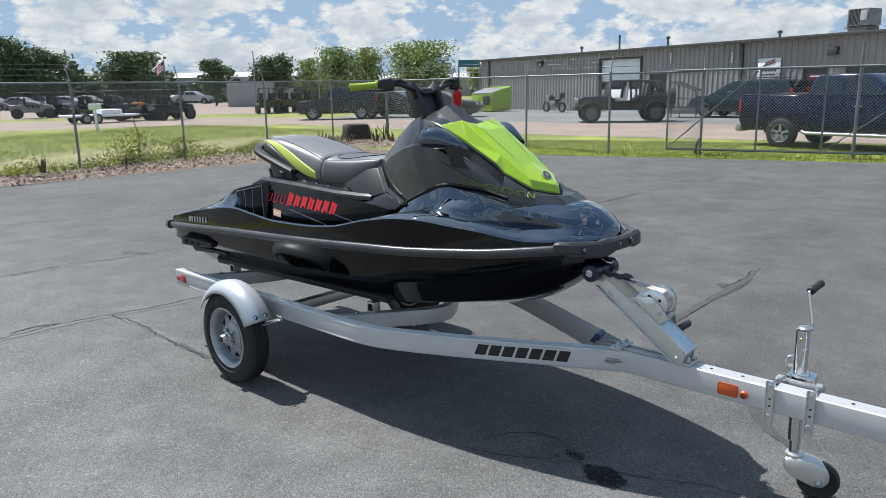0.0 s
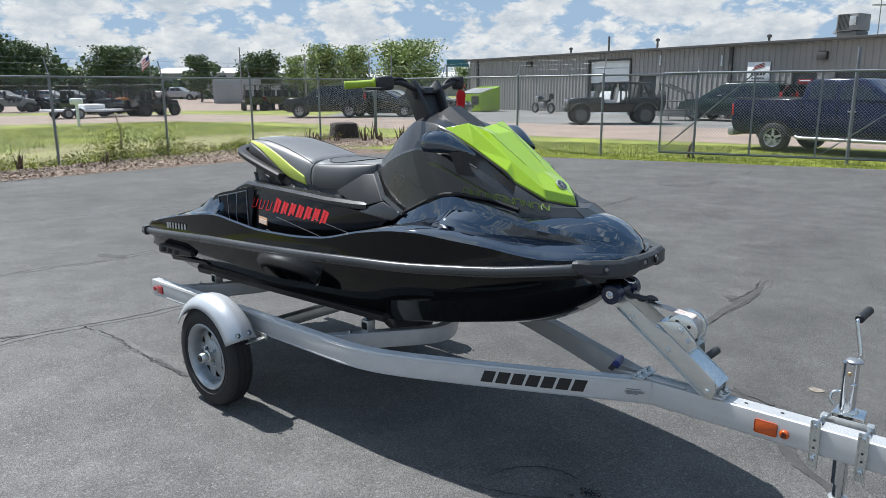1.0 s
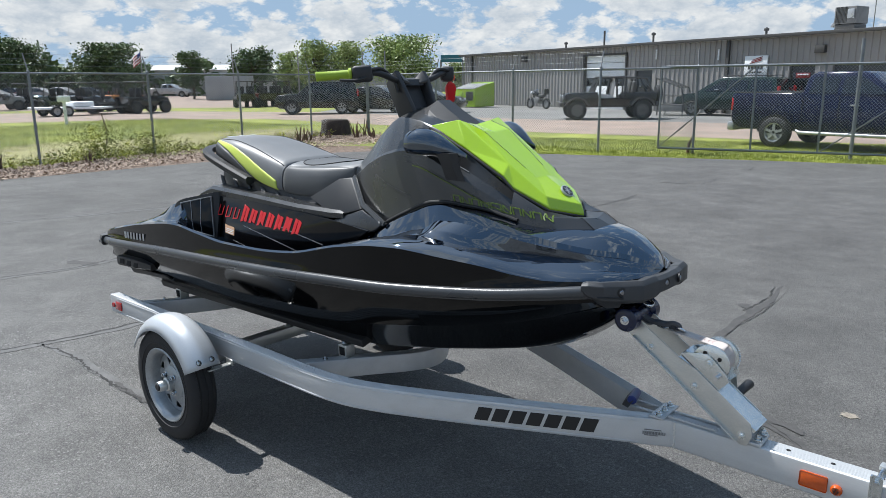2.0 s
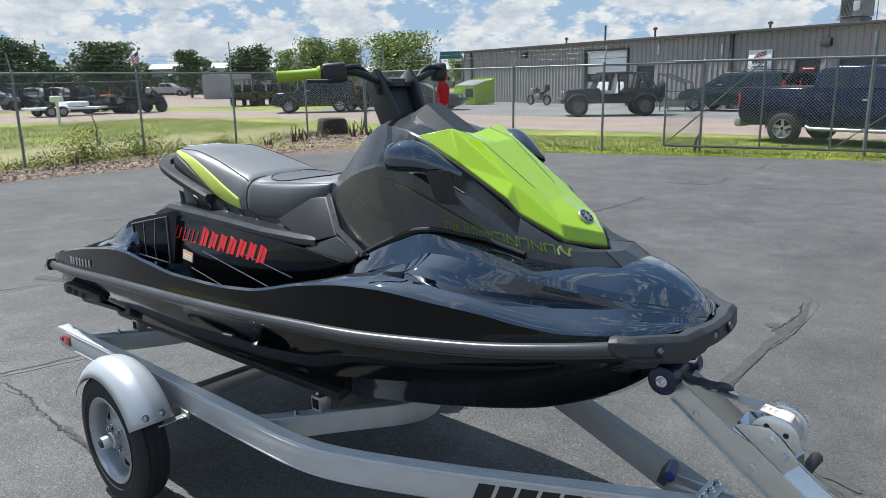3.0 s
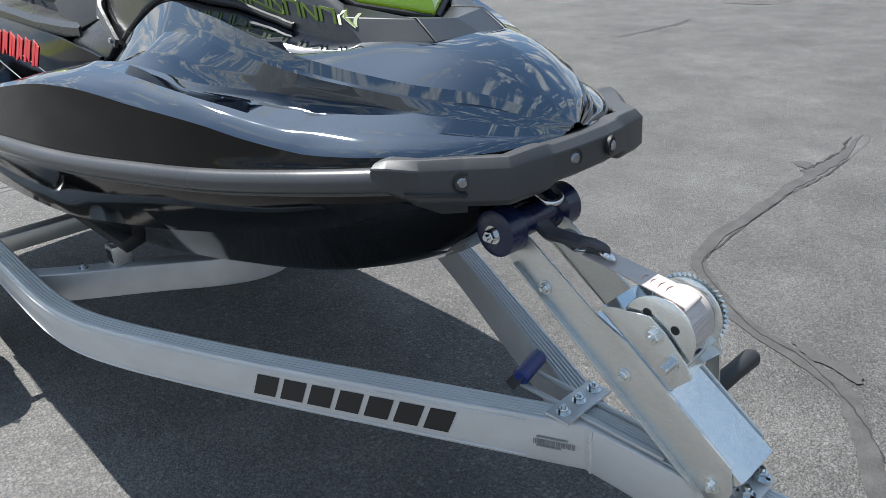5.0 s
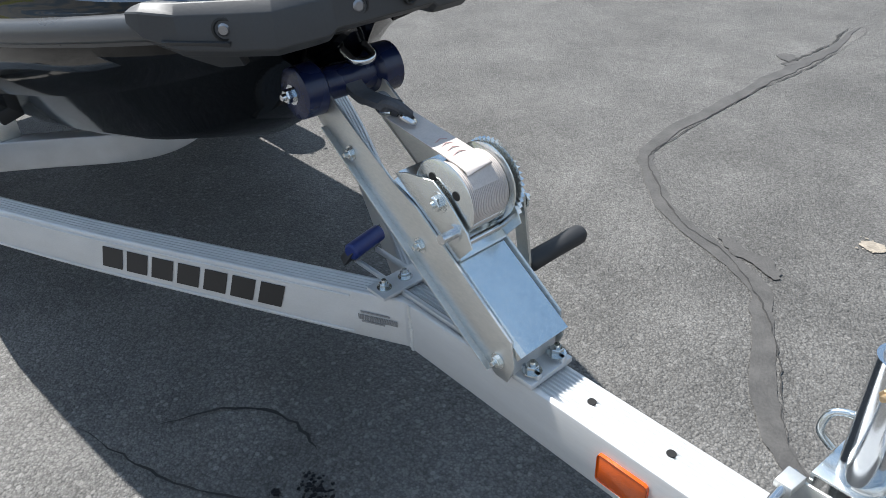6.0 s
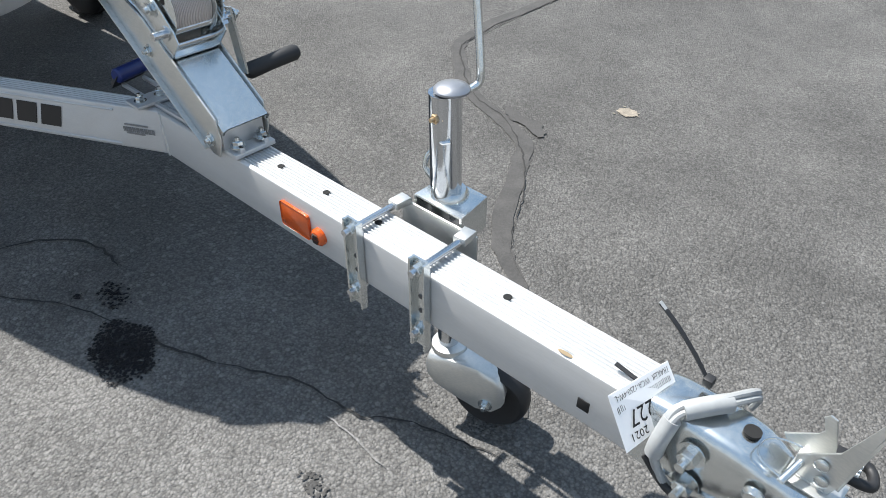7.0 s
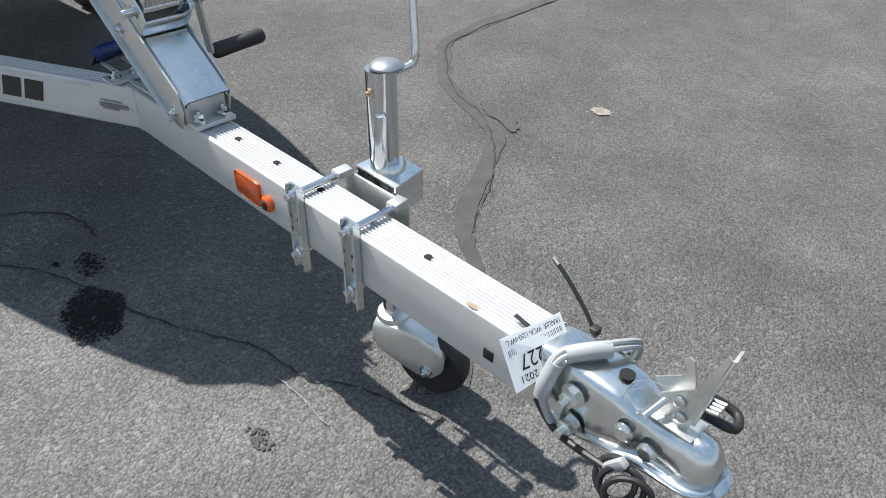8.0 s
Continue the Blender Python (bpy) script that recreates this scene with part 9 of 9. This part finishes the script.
def flat_trailer():
    C = thing("flat_trailer", (0, 0, 0), "low white two-wheel flat trailer on gravel", "trailer")
    bm = B()
    prism(bm, [(-1.9, -0.8, 0.38), (1.4, -0.8, 0.34), (2.4, 0.0, 0.34), (1.4, 0.8, 0.34), (-1.9, 0.8, 0.38)], (0, 0, 0.12), 0.02)
    part("deck", bm, M_WHITE, C)
    bm = B()
    box(bm, (0.5, 0, 0.62), (1.2, 1.2, 0.28), 0.1)
    part("cover", bm, M_WHITE, C)
    for s in (-1, 1):
        for x in (-1.1, -0.5):
            road_wheel(C, x, s * 0.85, 0.28, 0.18, M_CARGREY, 5)
    bm = B()
    cyl(bm, (2.3, 0, 0.36), (3.3, 0, 0.40), 0.04, seg=8)
    part("drawbar", bm, M_GREYSTEEL, C)
    put(C, out(-27.2, 40.0) + LIFT, 92)


flat_trailer()
for bearing, depth, head_ in ((-31.6, 78, 40), (-30.2, 82, 35), (-28.8, 80, 45), (-33.2, 78, 30), (-34.6, 82, 40), (-27.4, 84, 40), (-26.0, 85, 40)):
    sedan_shape("sedan", "dull dark saloon car in the far row", out(bearing, depth) + LIFT, head_ + 180 * (int(depth) % 2), (M_UNIT, M_CARBLACK, M_GREYSTEEL)[int(depth) % 3], "far row of cars")


def grey_pickup():
    outl = [(-2.7, 0.55), (-2.7, 1.15), (-0.9, 1.2), (1.2, 1.15), (2.5, 1.05), (2.7, 0.6), (2.4, 0.4), (-2.4, 0.42)]
    cab = [(-0.9, 1.12), (-0.8, 1.68), (0.4, 1.72), (1.2, 1.12)]
    V = car("pickup_truck", "old silver pickup truck parked far off", "pickup truck", outl, cab, [[(-0.7, 1.2), (-0.65, 1.6), (-0.1, 1.62), (-0.1, 1.2)], [(0, 1.2), (0, 1.62), (0.35, 1.6), (0.85, 1.2)]], 1.9, (-1.6, 1.8), 0.37, M_CARGREY, 0.18, M_CARGREY, end_lights(2.6, -2.62, 0.85, 0.95))
    put(V, out(-20.4, 96) + LIFT, 41)


grey_pickup()


def pale_store(bearing, depth, size, label):
    C = thing("storage_container", (0, 0, 0), label, "container", "grey containers")
    n = int(size[0] / 0.5)
    bm = B()
    box(bm, (0, 0, size[2] / 2), size, 0.03)
    part("body", bm, M_PALEWALL, C)
    for k in range(n):
        bm = B()
        box(bm, (-size[0] / 2 + (k + 0.5) * size[0] / n, -size[1] / 2 - 0.02, size[2] / 2), (0.12, 0.05, size[2] * 0.92))
        part("rib", bm, M_PALEWALL, C)
    put(C, out(bearing, depth), 41)


pale_store(-16.2, 76, (4.2, 3.0, 2.4), "pale grey ribbed steel storage container")
pale_store(-3.6, 62, (5.0, 3.0, 2.4), "pale grey ribbed steel storage container far off")


def far_building(bearing, depth, size, material, label):
    H_ = thing("far_building", tuple(out(bearing, depth)), label, "building")
    c = out(bearing, depth)
    m = Matrix.Translation(c) @ Matrix.Rotation(radians(41), 4, "Z")
    bm, t = B(), B()
    box(t, (0, 0, size[2] / 2), size)
    merge(bm, t, m)
    part("wall", bm, material, H_)
    bm, t = B(), B()
    prism(t, [(-size[0] / 2 - 0.3, -size[1] / 2 - 0.3, size[2]), (-size[0] / 2 - 0.3, size[1] / 2 + 0.3, size[2]), (-size[0] / 2 - 0.3, 0, size[2] + 0.8)], (size[0] + 0.6, 0, 0))
    merge(bm, t, m)
    part("roof", bm, M_ROOF, H_)


far_building(-17.5, 110, (26, 10, 3.6), M_ROOF, "pale far-off metal shed with low roof")
far_building(-8.0, 130, (40, 10, 3.2), M_GREYSTEEL, "grey far-off long shed")


def teal_roof():
    Rf = thing("billboard", tuple(out(0.7, 80)), "teal panelled structure on posts far off", "sign")
    c = out(0.7, 80)
    m = Matrix.Translation(c) @ Matrix.Rotation(radians(30), 4, "Z")
    bm, t = B(), B()
    box(t, (0, 0, 4.05), (2.2, 1.2, 0.75), 0.02)
    merge(bm, t, m)
    part("panel", bm, M_TEAL, Rf)
    for x in (-1.2, 1.2):
        bm, t = B(), B()
        cyl(t, (x, 0, 0), (x, 0, 3.9), 0.1, seg=8)
        merge(bm, t, m)
        part("leg", bm, M_GREYSTEEL, Rf)


teal_roof()


def pole(bearing, depth, h, label="thin grey utility pole", r=0.07, arm=False):
    c = out(bearing, depth)
    bm = B()
    cyl(bm, (c.x, c.y, -0.1), (c.x, c.y, h), r, r * 0.7, seg=8)
    if arm:
        box(bm, (c.x, c.y, h - 0.5), (1.6, 0.1, 0.1), m=Matrix.Rotation(radians(41), 4, "Z"))
    single("utility_pole", bm, M_GREYSTEEL, c, label, "pole", "utility poles")


for bearing, depth, h in ((-15.9, 70, 5.3), (-11.1, 70, 4.6), (-6.2, 70, 4.5), (-4.5, 55, 3.9), (-10.2, 90, 4.8)):
    pole(bearing, depth, h)
pole(30.0, 70, 9.3, "rusty lattice mast far off", 0.06, True)


def flag():
    F = thing("flag_pole", tuple(out(-22.2, 90)), "flag pole with striped flag", "flag")
    c = out(-22.2, 90)
    bm = B()
    cyl(bm, (c.x, c.y, 0), (c.x, c.y, 5.6), 0.05, seg=8)
    part("pole", bm, M_GREYSTEEL, F)
    def cloth(name, f0, f1, h0, h1, paint, label=""):
        bm = B()
        rings = []
        for i in range(7):
            u = f0 + (f1 - f0) * i / 6
            p = Vector((c.x, c.y, 5.55)) - RIGHT * (1.0 * u) + AHEAD * (0.12 * math.sin(u * 7)) - Vector((0, 0, 0.9 * u))
            rings.append([p - Vector((0, 0, 1.15 * h0)), p - Vector((0, 0, 1.15 * h1))])
        quads(bm, rings, closed=False)
        part(name, bm, paint, F, label).modifiers.new("thick", "SOLIDIFY").thickness = 0.01
    for k in range(7):
        cloth("stripe", 0.42 if k < 3 else 0.0, 1.0, k / 7, (k + 1) / 7, M_FLAGRED if k % 2 == 0 else M_WHITE, "faded cloth stripe" if k == 0 else "")
    cloth("canton", 0.0, 0.42, 0.0, 3 / 7, M_FLAGBLUE, "dark blue cloth corner")


flag()


# ---- trees ----
def tree(bearing, depth, high, wide, material, seed, trunk=0.3, leaves=2600, size=0.34, airy=0.0, label="leafy deciduous tree"):
    rng = random.Random(seed)
    c = out(bearing, depth)
    Tr = thing("tree", tuple(c), label, "tree", "trees round the yard")
    bm = B()
    fork = high * trunk
    tube(bm, [c, c + Vector((0.05, 0.02, fork * 0.5)), c + Vector((0.0, 0.06, fork)), c + Vector((0.1, 0, high * 0.8))], 0.2, 8, radii=[high * 0.030, high * 0.022, high * 0.018, high * 0.004])
    tips = []
    for k in range(26):
        a = rng.uniform(0, 6.283)
        h0 = fork + (high * 0.75 - fork) * rng.random() ** 1.2
        r = wide / 2 * rng.uniform(0.55, 1.0) * (1 - 0.45 * (h0 - fork) / high)
        tip = c + Vector((r * math.cos(a), r * math.sin(a), min(high * 0.97, h0 + high * rng.uniform(0.10, 0.30))))
        start = c + Vector((0, 0, h0 * 0.9))
        mid = start.lerp(tip, 0.5) + Vector((0, 0, 0.06 * high))
        tube(bm, [start, mid, tip], 0.05, 5, radii=[high * 0.010, high * 0.006, high * 0.002])
        tips += [tip, mid.lerp(tip, 0.5), mid]
    tips += [c + Vector((rng.uniform(-0.2, 0.2) * wide, rng.uniform(-0.2, 0.2) * wide, high * rng.uniform(0.75, 0.97))) for _ in range(6)]
    part("trunk", bm, M_BARK, Tr)
    verts, faces = [], []
    for _ in range(int(leaves * 2.6)):
        t = rng.choice(tips)
        sp = wide * (0.075 + 0.05 * airy)
        p = t + Vector((rng.gauss(0, sp), rng.gauss(0, sp), rng.gauss(0, sp * 0.8)))
        if p.z > high * 1.02 or p.z < fork * 0.7:
            continue
        s = size * rng.uniform(0.5, 1.2)
        u = Vector((rng.gauss(0, 1), rng.gauss(0, 1), rng.gauss(0, 0.6))).normalized()
        v = u.cross(Vector((rng.gauss(0, 1), rng.gauss(0, 1), rng.gauss(0, 1)))).normalized()
        k = len(verts)
        verts += [tuple(p - u * s * 0.5), tuple(p + v * s * 0.28), tuple(p + u * s * 0.5), tuple(p - v * s * 0.28)]
        faces.append((k, k + 1, k + 2, k + 3))
    me = bpy.data.meshes.new("crown")
    me.from_pydata([tuple(Vector(v) - c) for v in verts], [], faces)
    me.materials.append(material)
    ob = new("crown", me)
    ob.parent = Tr
    return Tr


DARK, LIGHT = "dark green broad leafy tree", "light green feathery young tree"
for i, (b, d, h, w, mat_, tk, lv, sz, ai, lab) in enumerate((
        (-31.6, 92, 6.6, 8.0, M_LEAF_DARK, 0.12, 5200, 0.42, 0, DARK), (-34.5, 95, 7.0, 8.5, M_LEAF_DARK, 0.12, 5200, 0.42, 0, DARK), (-29.6, 96, 6.2, 4.6, M_LEAF_DARK, 0.35, 2600, 0.38, 0.3, DARK),
        (-24.2, 100, 5.7, 9.0, M_LEAF_DARK, 0.10, 5200, 0.42, 0, DARK), (-18.8, 82, 4.2, 3.0, M_LEAF_DARK, 0.12, 2200, 0.30, 0, DARK), (-14.6, 82, 4.6, 4.2, M_LEAF_DARK, 0.25, 2600, 0.34, 0, DARK),
        (-11.9, 80, 4.0, 2.4, M_LEAF_LIGHT, 0.2, 1200, 0.28, 0.4, LIGHT), (-9.8, 76, 4.8, 3.8, M_LEAF_LIGHT, 0.2, 2000, 0.30, 0.5, LIGHT), (-7.6, 76, 4.6, 4.4, M_LEAF_LIGHT, 0.2, 2000, 0.30, 0.5, LIGHT),
        (-3.1, 60, 4.3, 4.9, M_LEAF_LIGHT, 0.18, 4200, 0.26, 0.3, LIGHT), (1.6, 90, 3.4, 3.6, M_LEAF_LIGHT, 0.15, 1500, 0.3, 0.2, LIGHT), (-32.9, 90, 7.2, 6.5, M_LEAF_DARK, 0.12, 4200, 0.42, 0, DARK), (-38.5, 90, 7.5, 9.0, M_LEAF_DARK, 0.12, 4200, 0.42, 0, DARK))):
    tree(b, d, h * 1.22, w * 1.15, mat_, 20 + i, tk, lv, sz, ai, lab)


def far_woods():
    rng = random.Random(3)
    verts, faces = [], []
    for k in range(9000):
        b = rng.uniform(-60, 40)
        d = rng.uniform(135, 165)
        p = out(b, d) + Vector((0, 0, abs(rng.gauss(0, 1)) * 1.5 * (1 + 0.5 * math.sin(b * 0.9) + 0.3 * math.sin(b * 2.3))))
        s = rng.uniform(0.5, 1.3)
        u = Vector((rng.gauss(0, 1), rng.gauss(0, 1), rng.gauss(0, 0.7))).normalized()
        v = u.cross(Vector((rng.gauss(0, 1), rng.gauss(0, 1), rng.gauss(0, 1)))).normalized()
        i = len(verts)
        verts += [tuple(p - u * s), tuple(p + v * s * 0.6), tuple(p + u * s), tuple(p - v * s * 0.6)]
        faces.append((i, i + 1, i + 2, i + 3))
    for k in range(15000):
        b = rng.uniform(-48, -9)
        d = rng.uniform(104, 118)
        top = 3.7 + 0.8 * math.sin(b * 1.3) + 0.5 * math.sin(b * 3.1) + (1.2 if b < -28 else 0.0)
        p = out(b, d) + Vector((0, 0, top * rng.random() ** 0.8))
        s = rng.uniform(0.35, 0.9)
        u = Vector((rng.gauss(0, 1), rng.gauss(0, 1), rng.gauss(0, 0.7))).normalized()
        v = u.cross(Vector((rng.gauss(0, 1), rng.gauss(0, 1), rng.gauss(0, 1)))).normalized()
        i = len(verts)
        verts += [tuple(p - u * s), tuple(p + v * s * 0.6), tuple(p + u * s), tuple(p - v * s * 0.6)]
        faces.append((i, i + 1, i + 2, i + 3))
    me = bpy.data.meshes.new("far_woods")
    me.from_pydata(verts, [], faces)
    me.materials.append(M_LEAF_DARK)
    tagged(new("far_woods", me), "distant dark green line of woods", "woods", kind="stuff")


far_woods()


# ---- grass, weeds and litter along the fences ----
def scatter(name, n, place, seed, high, wide, material, label, category, lean=0.4, droop=True):
    rng = random.Random(seed)
    verts, faces = [], []
    for _ in range(n):
        x, y = place(rng)
        h = high * rng.uniform(0.4, 1.2)
        a = rng.uniform(0, 6.283)
        w = wide * rng.uniform(0.6, 1.3)
        s = Vector((math.cos(a), math.sin(a), 0)) * w / 2
        tip = Vector((rng.gauss(0, lean) * h, rng.gauss(0, lean) * h, h))
        p = Vector((x, y, -0.03))
        i = len(verts)
        verts += [tuple(p - s), tuple(p + s), tuple(p + tip * 0.6 + s * 0.6), tuple(p + tip), tuple(p + tip * 0.6 - s * 0.6)]
        faces.append((i, i + 1, i + 2, i + 3, i + 4))
    me = bpy.data.meshes.new(name)
    me.from_pydata(verts, [], faces)
    me.materials.append(material)
    return tagged(new(name, me), label, category, kind="stuff")


def strip_right(rng):
    x = rng.uniform(-10.5, 7.0)
    edge = 11.0 + (x + 7.4) * 0.325 if x < 0 else 13.42 + x * 0.27
    return x, edge + 0.05 + rng.random() ** 1.3 * 5.2


def strip_left(rng):
    y = rng.uniform(-6, 16)
    return -14.6 - 0.15 * y - 3.2 * rng.random() ** 0.5 - rng.random() * 12, y


scatter("grass", 60000, strip_right, 5, 0.055, 0.010, M_GRASS, "short bright green grass along the lot", "grass")
scatter("grass", 42000, strip_left, 6, 0.06, 0.014, M_GRASS, "rough green and yellow grass behind the fence", "grass")


def weeds():
    rng = random.Random(9)
    verts, faces = [], []
    sv, sf = [], []
    for _ in range(680):
        y = rng.uniform(-5.5, 14.0)
        thick = 0.35 + 0.9 * math.exp(-((y - 5.6) / 1.5) ** 2) + 0.6 * math.exp(-((y - 0.6) / 0.9) ** 2) + 0.25 * math.sin(y * 3.1)
        x = -12.62 - 0.147 * y + rng.gauss(0.0, 0.16) - (abs(rng.gauss(0, 0.35)) if rng.random() < 0.35 else 0)
        if y > 9 and rng.random() < 0.6:
            continue
        tall = rng.choice((0.15, 0.28, 0.42, 0.62)) * rng.uniform(0.6, 1.25) * max(0.3, thick)
        base = Vector((x, y, -0.03))
        lean = Vector((rng.gauss(0, 0.2), rng.gauss(0, 0.2), 1)) * tall
        for _ in range(int(12 + 90 * tall)):
            f = rng.random()
            p = base + lean * f + Vector((rng.gauss(0, 0.07), rng.gauss(0, 0.07), rng.gauss(0, 0.03)))
            p.z = max(p.z, -0.01)
            s = rng.uniform(0.014, 0.040)
            u = Vector((rng.gauss(0, 1), rng.gauss(0, 1), rng.gauss(0, 0.5))).normalized()
            v = u.cross(Vector((rng.gauss(0, 1), rng.gauss(0, 1), rng.gauss(0, 1)))).normalized()
            i = len(verts)
            verts += [tuple(p - u * s), tuple(p + v * s * 0.45), tuple(p + u * s), tuple(p - v * s * 0.45)]
            faces.append((i, i + 1, i + 2, i + 3))
        i = len(sv)
        w = Vector((0.006, 0, 0))
        sv += [tuple(base - w), tuple(base + w), tuple(base + lean)]
        sf.append((i, i + 1, i + 2))
    me = bpy.data.meshes.new("weeds")
    me.from_pydata(verts, [], faces)
    me.materials.append(M_WEED)
    tagged(new("weeds", me), "leafy green and yellow weeds under the fence", "weeds", kind="stuff")
    me = bpy.data.meshes.new("weed_stems")
    me.from_pydata(sv, [], sf)
    me.materials.append(M_TWIG)
    tagged(new("weed_stems", me), "thin brown weed stems", "weeds", kind="stuff")


weeds()


def litter(rng):
    y = rng.uniform(-4, 12.5)
    return -11.05 - 0.05 * max(0, y - 8) - rng.random() * (1.5 + 0.14 * y), y


scatter("dry_stalks", 2600, lambda r: ((lambda y: (-12.7 - 0.147 * y - abs(r.gauss(0, 0.8)), y))(r.uniform(-5.5, 14))), 31, 0.22, 0.010, M_STRAW, "thin straw-coloured dry grass stalks by the fence", "dry grass", 0.35)


def leaf_litter():
    """Loose dry leaves and bark lying flat on the soil, a few on the asphalt's edge and about the stump."""
    rng = random.Random(12)
    verts, faces = [], []
    heap = out(-8.0, 21.6)
    for k in range(22000):
        if k % 5 == 0:
            x, y = heap.x + rng.gauss(0, 1.1), heap.y + rng.gauss(0, 0.8)
        else:
            x, y = litter(rng)
            x += 0.16 * rng.random() ** 3
        s = rng.uniform(0.012, 0.042)
        a = rng.uniform(0, 6.283)
        u = Vector((math.cos(a), math.sin(a), rng.gauss(0, 0.35))) * s
        v = Vector((-math.sin(a), math.cos(a), rng.gauss(0, 0.45))) * s * rng.uniform(0.3, 0.7)
        p = Vector((x, y, 0.012 + 0.02 * rng.random()))
        i = len(verts)
        verts += [tuple(p - u), tuple(p + v), tuple(p + u + Vector((0, 0, 0.3 * s))), tuple(p - v)]
        faces.append((i, i + 1, i + 2, i + 3))
    me = bpy.data.meshes.new("leaf_litter")
    me.from_pydata(verts, [], faces)
    me.materials.append(M_DRYLEAF)
    tagged(new("leaf_litter", me), "dry brown and pale leaves and bark litter", "litter", kind="stuff")


leaf_litter()
c_ = out(-8.0, 21.6)
sheet("ground_bark", [(c_.x + (2.0 + 0.3 * math.sin(a * 3)) * math.cos(a), c_.y + (1.3 + 0.2 * math.cos(a * 5)) * math.sin(a)) for a in [6.283 * k / 30 for k in range(30)]], -0.018, M_MULCH, "brown bark and soil about the stump", "mulch")


def dead_shrub(at, h, seed, label="dead brown woody shrub"):
    rng = random.Random(seed)
    D = thing("dead_shrub", at, label, "shrub", "dead shrubs")
    for k in range(7):
        bm = B()
        a = rng.uniform(0, 6.28)
        tip = Vector((math.cos(a) * h * 0.4 * rng.random(), math.sin(a) * h * 0.4 * rng.random(), h * rng.uniform(0.6, 1.1)))
        b = Vector(at) + Vector((rng.gauss(0, 0.05), rng.gauss(0, 0.05), -0.05))
        tube(bm, [b, b + tip * 0.5 + Vector((rng.gauss(0, 0.03), rng.gauss(0, 0.03), 0)), b + tip], 0.02, 5, radii=[0.026, 0.018, 0.006])
        part("stem", bm, M_TWIG, D)


for i, (x, y, h) in enumerate(((-13.2, 10.2, 0.5), (-13.4, 10.7, 0.4), (-13.0, 12.2, 0.65), (-13.3, 12.9, 0.6), (-12.6, 13.3, 0.45), (-12.9, 9.2, 0.3), (-12.7, 2.6, 0.35), (-12.8, 4.4, 0.3), (-12.2, 13.0, 0.55), (-12.75, 12.6, 0.35), (-13.6, 11.6, 0.3))):
    dead_shrub((x, y, 0.0), h, 40 + i)
bm = B()
tube(bm, [(-17.6, 6.9, -0.05), (-17.62, 6.95, 0.4), (-17.75, 6.9, 0.85)], 0.02, 6, radii=[0.03, 0.024, 0.012])
single("dead_sapling", bm, M_TWIG, (-17.6, 6.9, 0), "bare dead sapling stem in the grass", "sapling")
bm = B()
tube(bm, [(-3.62, 13.75, -0.05), (-3.60, 13.76, 0.2), (-3.5, 13.78, 0.40)], 0.03, 6, radii=[0.045, 0.035, 0.012])
single("dead_sapling", bm, M_TWIG, (-3.62, 13.75, 0), "short broken stump beside the gate", "sapling")


def stump():
    bm = B()
    rng = random.Random(4)
    c = out(-8.6, 22.5)
    rings = []
    for z, r in ((-0.05, 0.46), (0.15, 0.44), (0.38, 0.41), (0.48, 0.39), (0.50, 0.32)):
        rings.append([c + Vector((r * 1.15 * math.cos(a) * rng.uniform(0.93, 1.07), r * math.sin(a) * rng.uniform(0.93, 1.07), z)) for a in [6.283 * k / 14 for k in range(14)]])
    quads(bm, rings)
    single("tree_stump", bm, M_STONE, c, "broad grey-brown cut tree stump", "stump")
    bm = B()
    c = out(-27.6, 31.0)
    box(bm, (c.x, c.y, 0.45), (0.10, 0.10, 0.95), 0.01)
    box(bm, (c.x, c.y, 1.05), (0.5, 0.25, 0.26), 0.05, Matrix.Rotation(radians(41), 4, "Z"))
    single("mail_box", bm, M_WHITE, c, "white box on a short post", "mailbox")


stump()
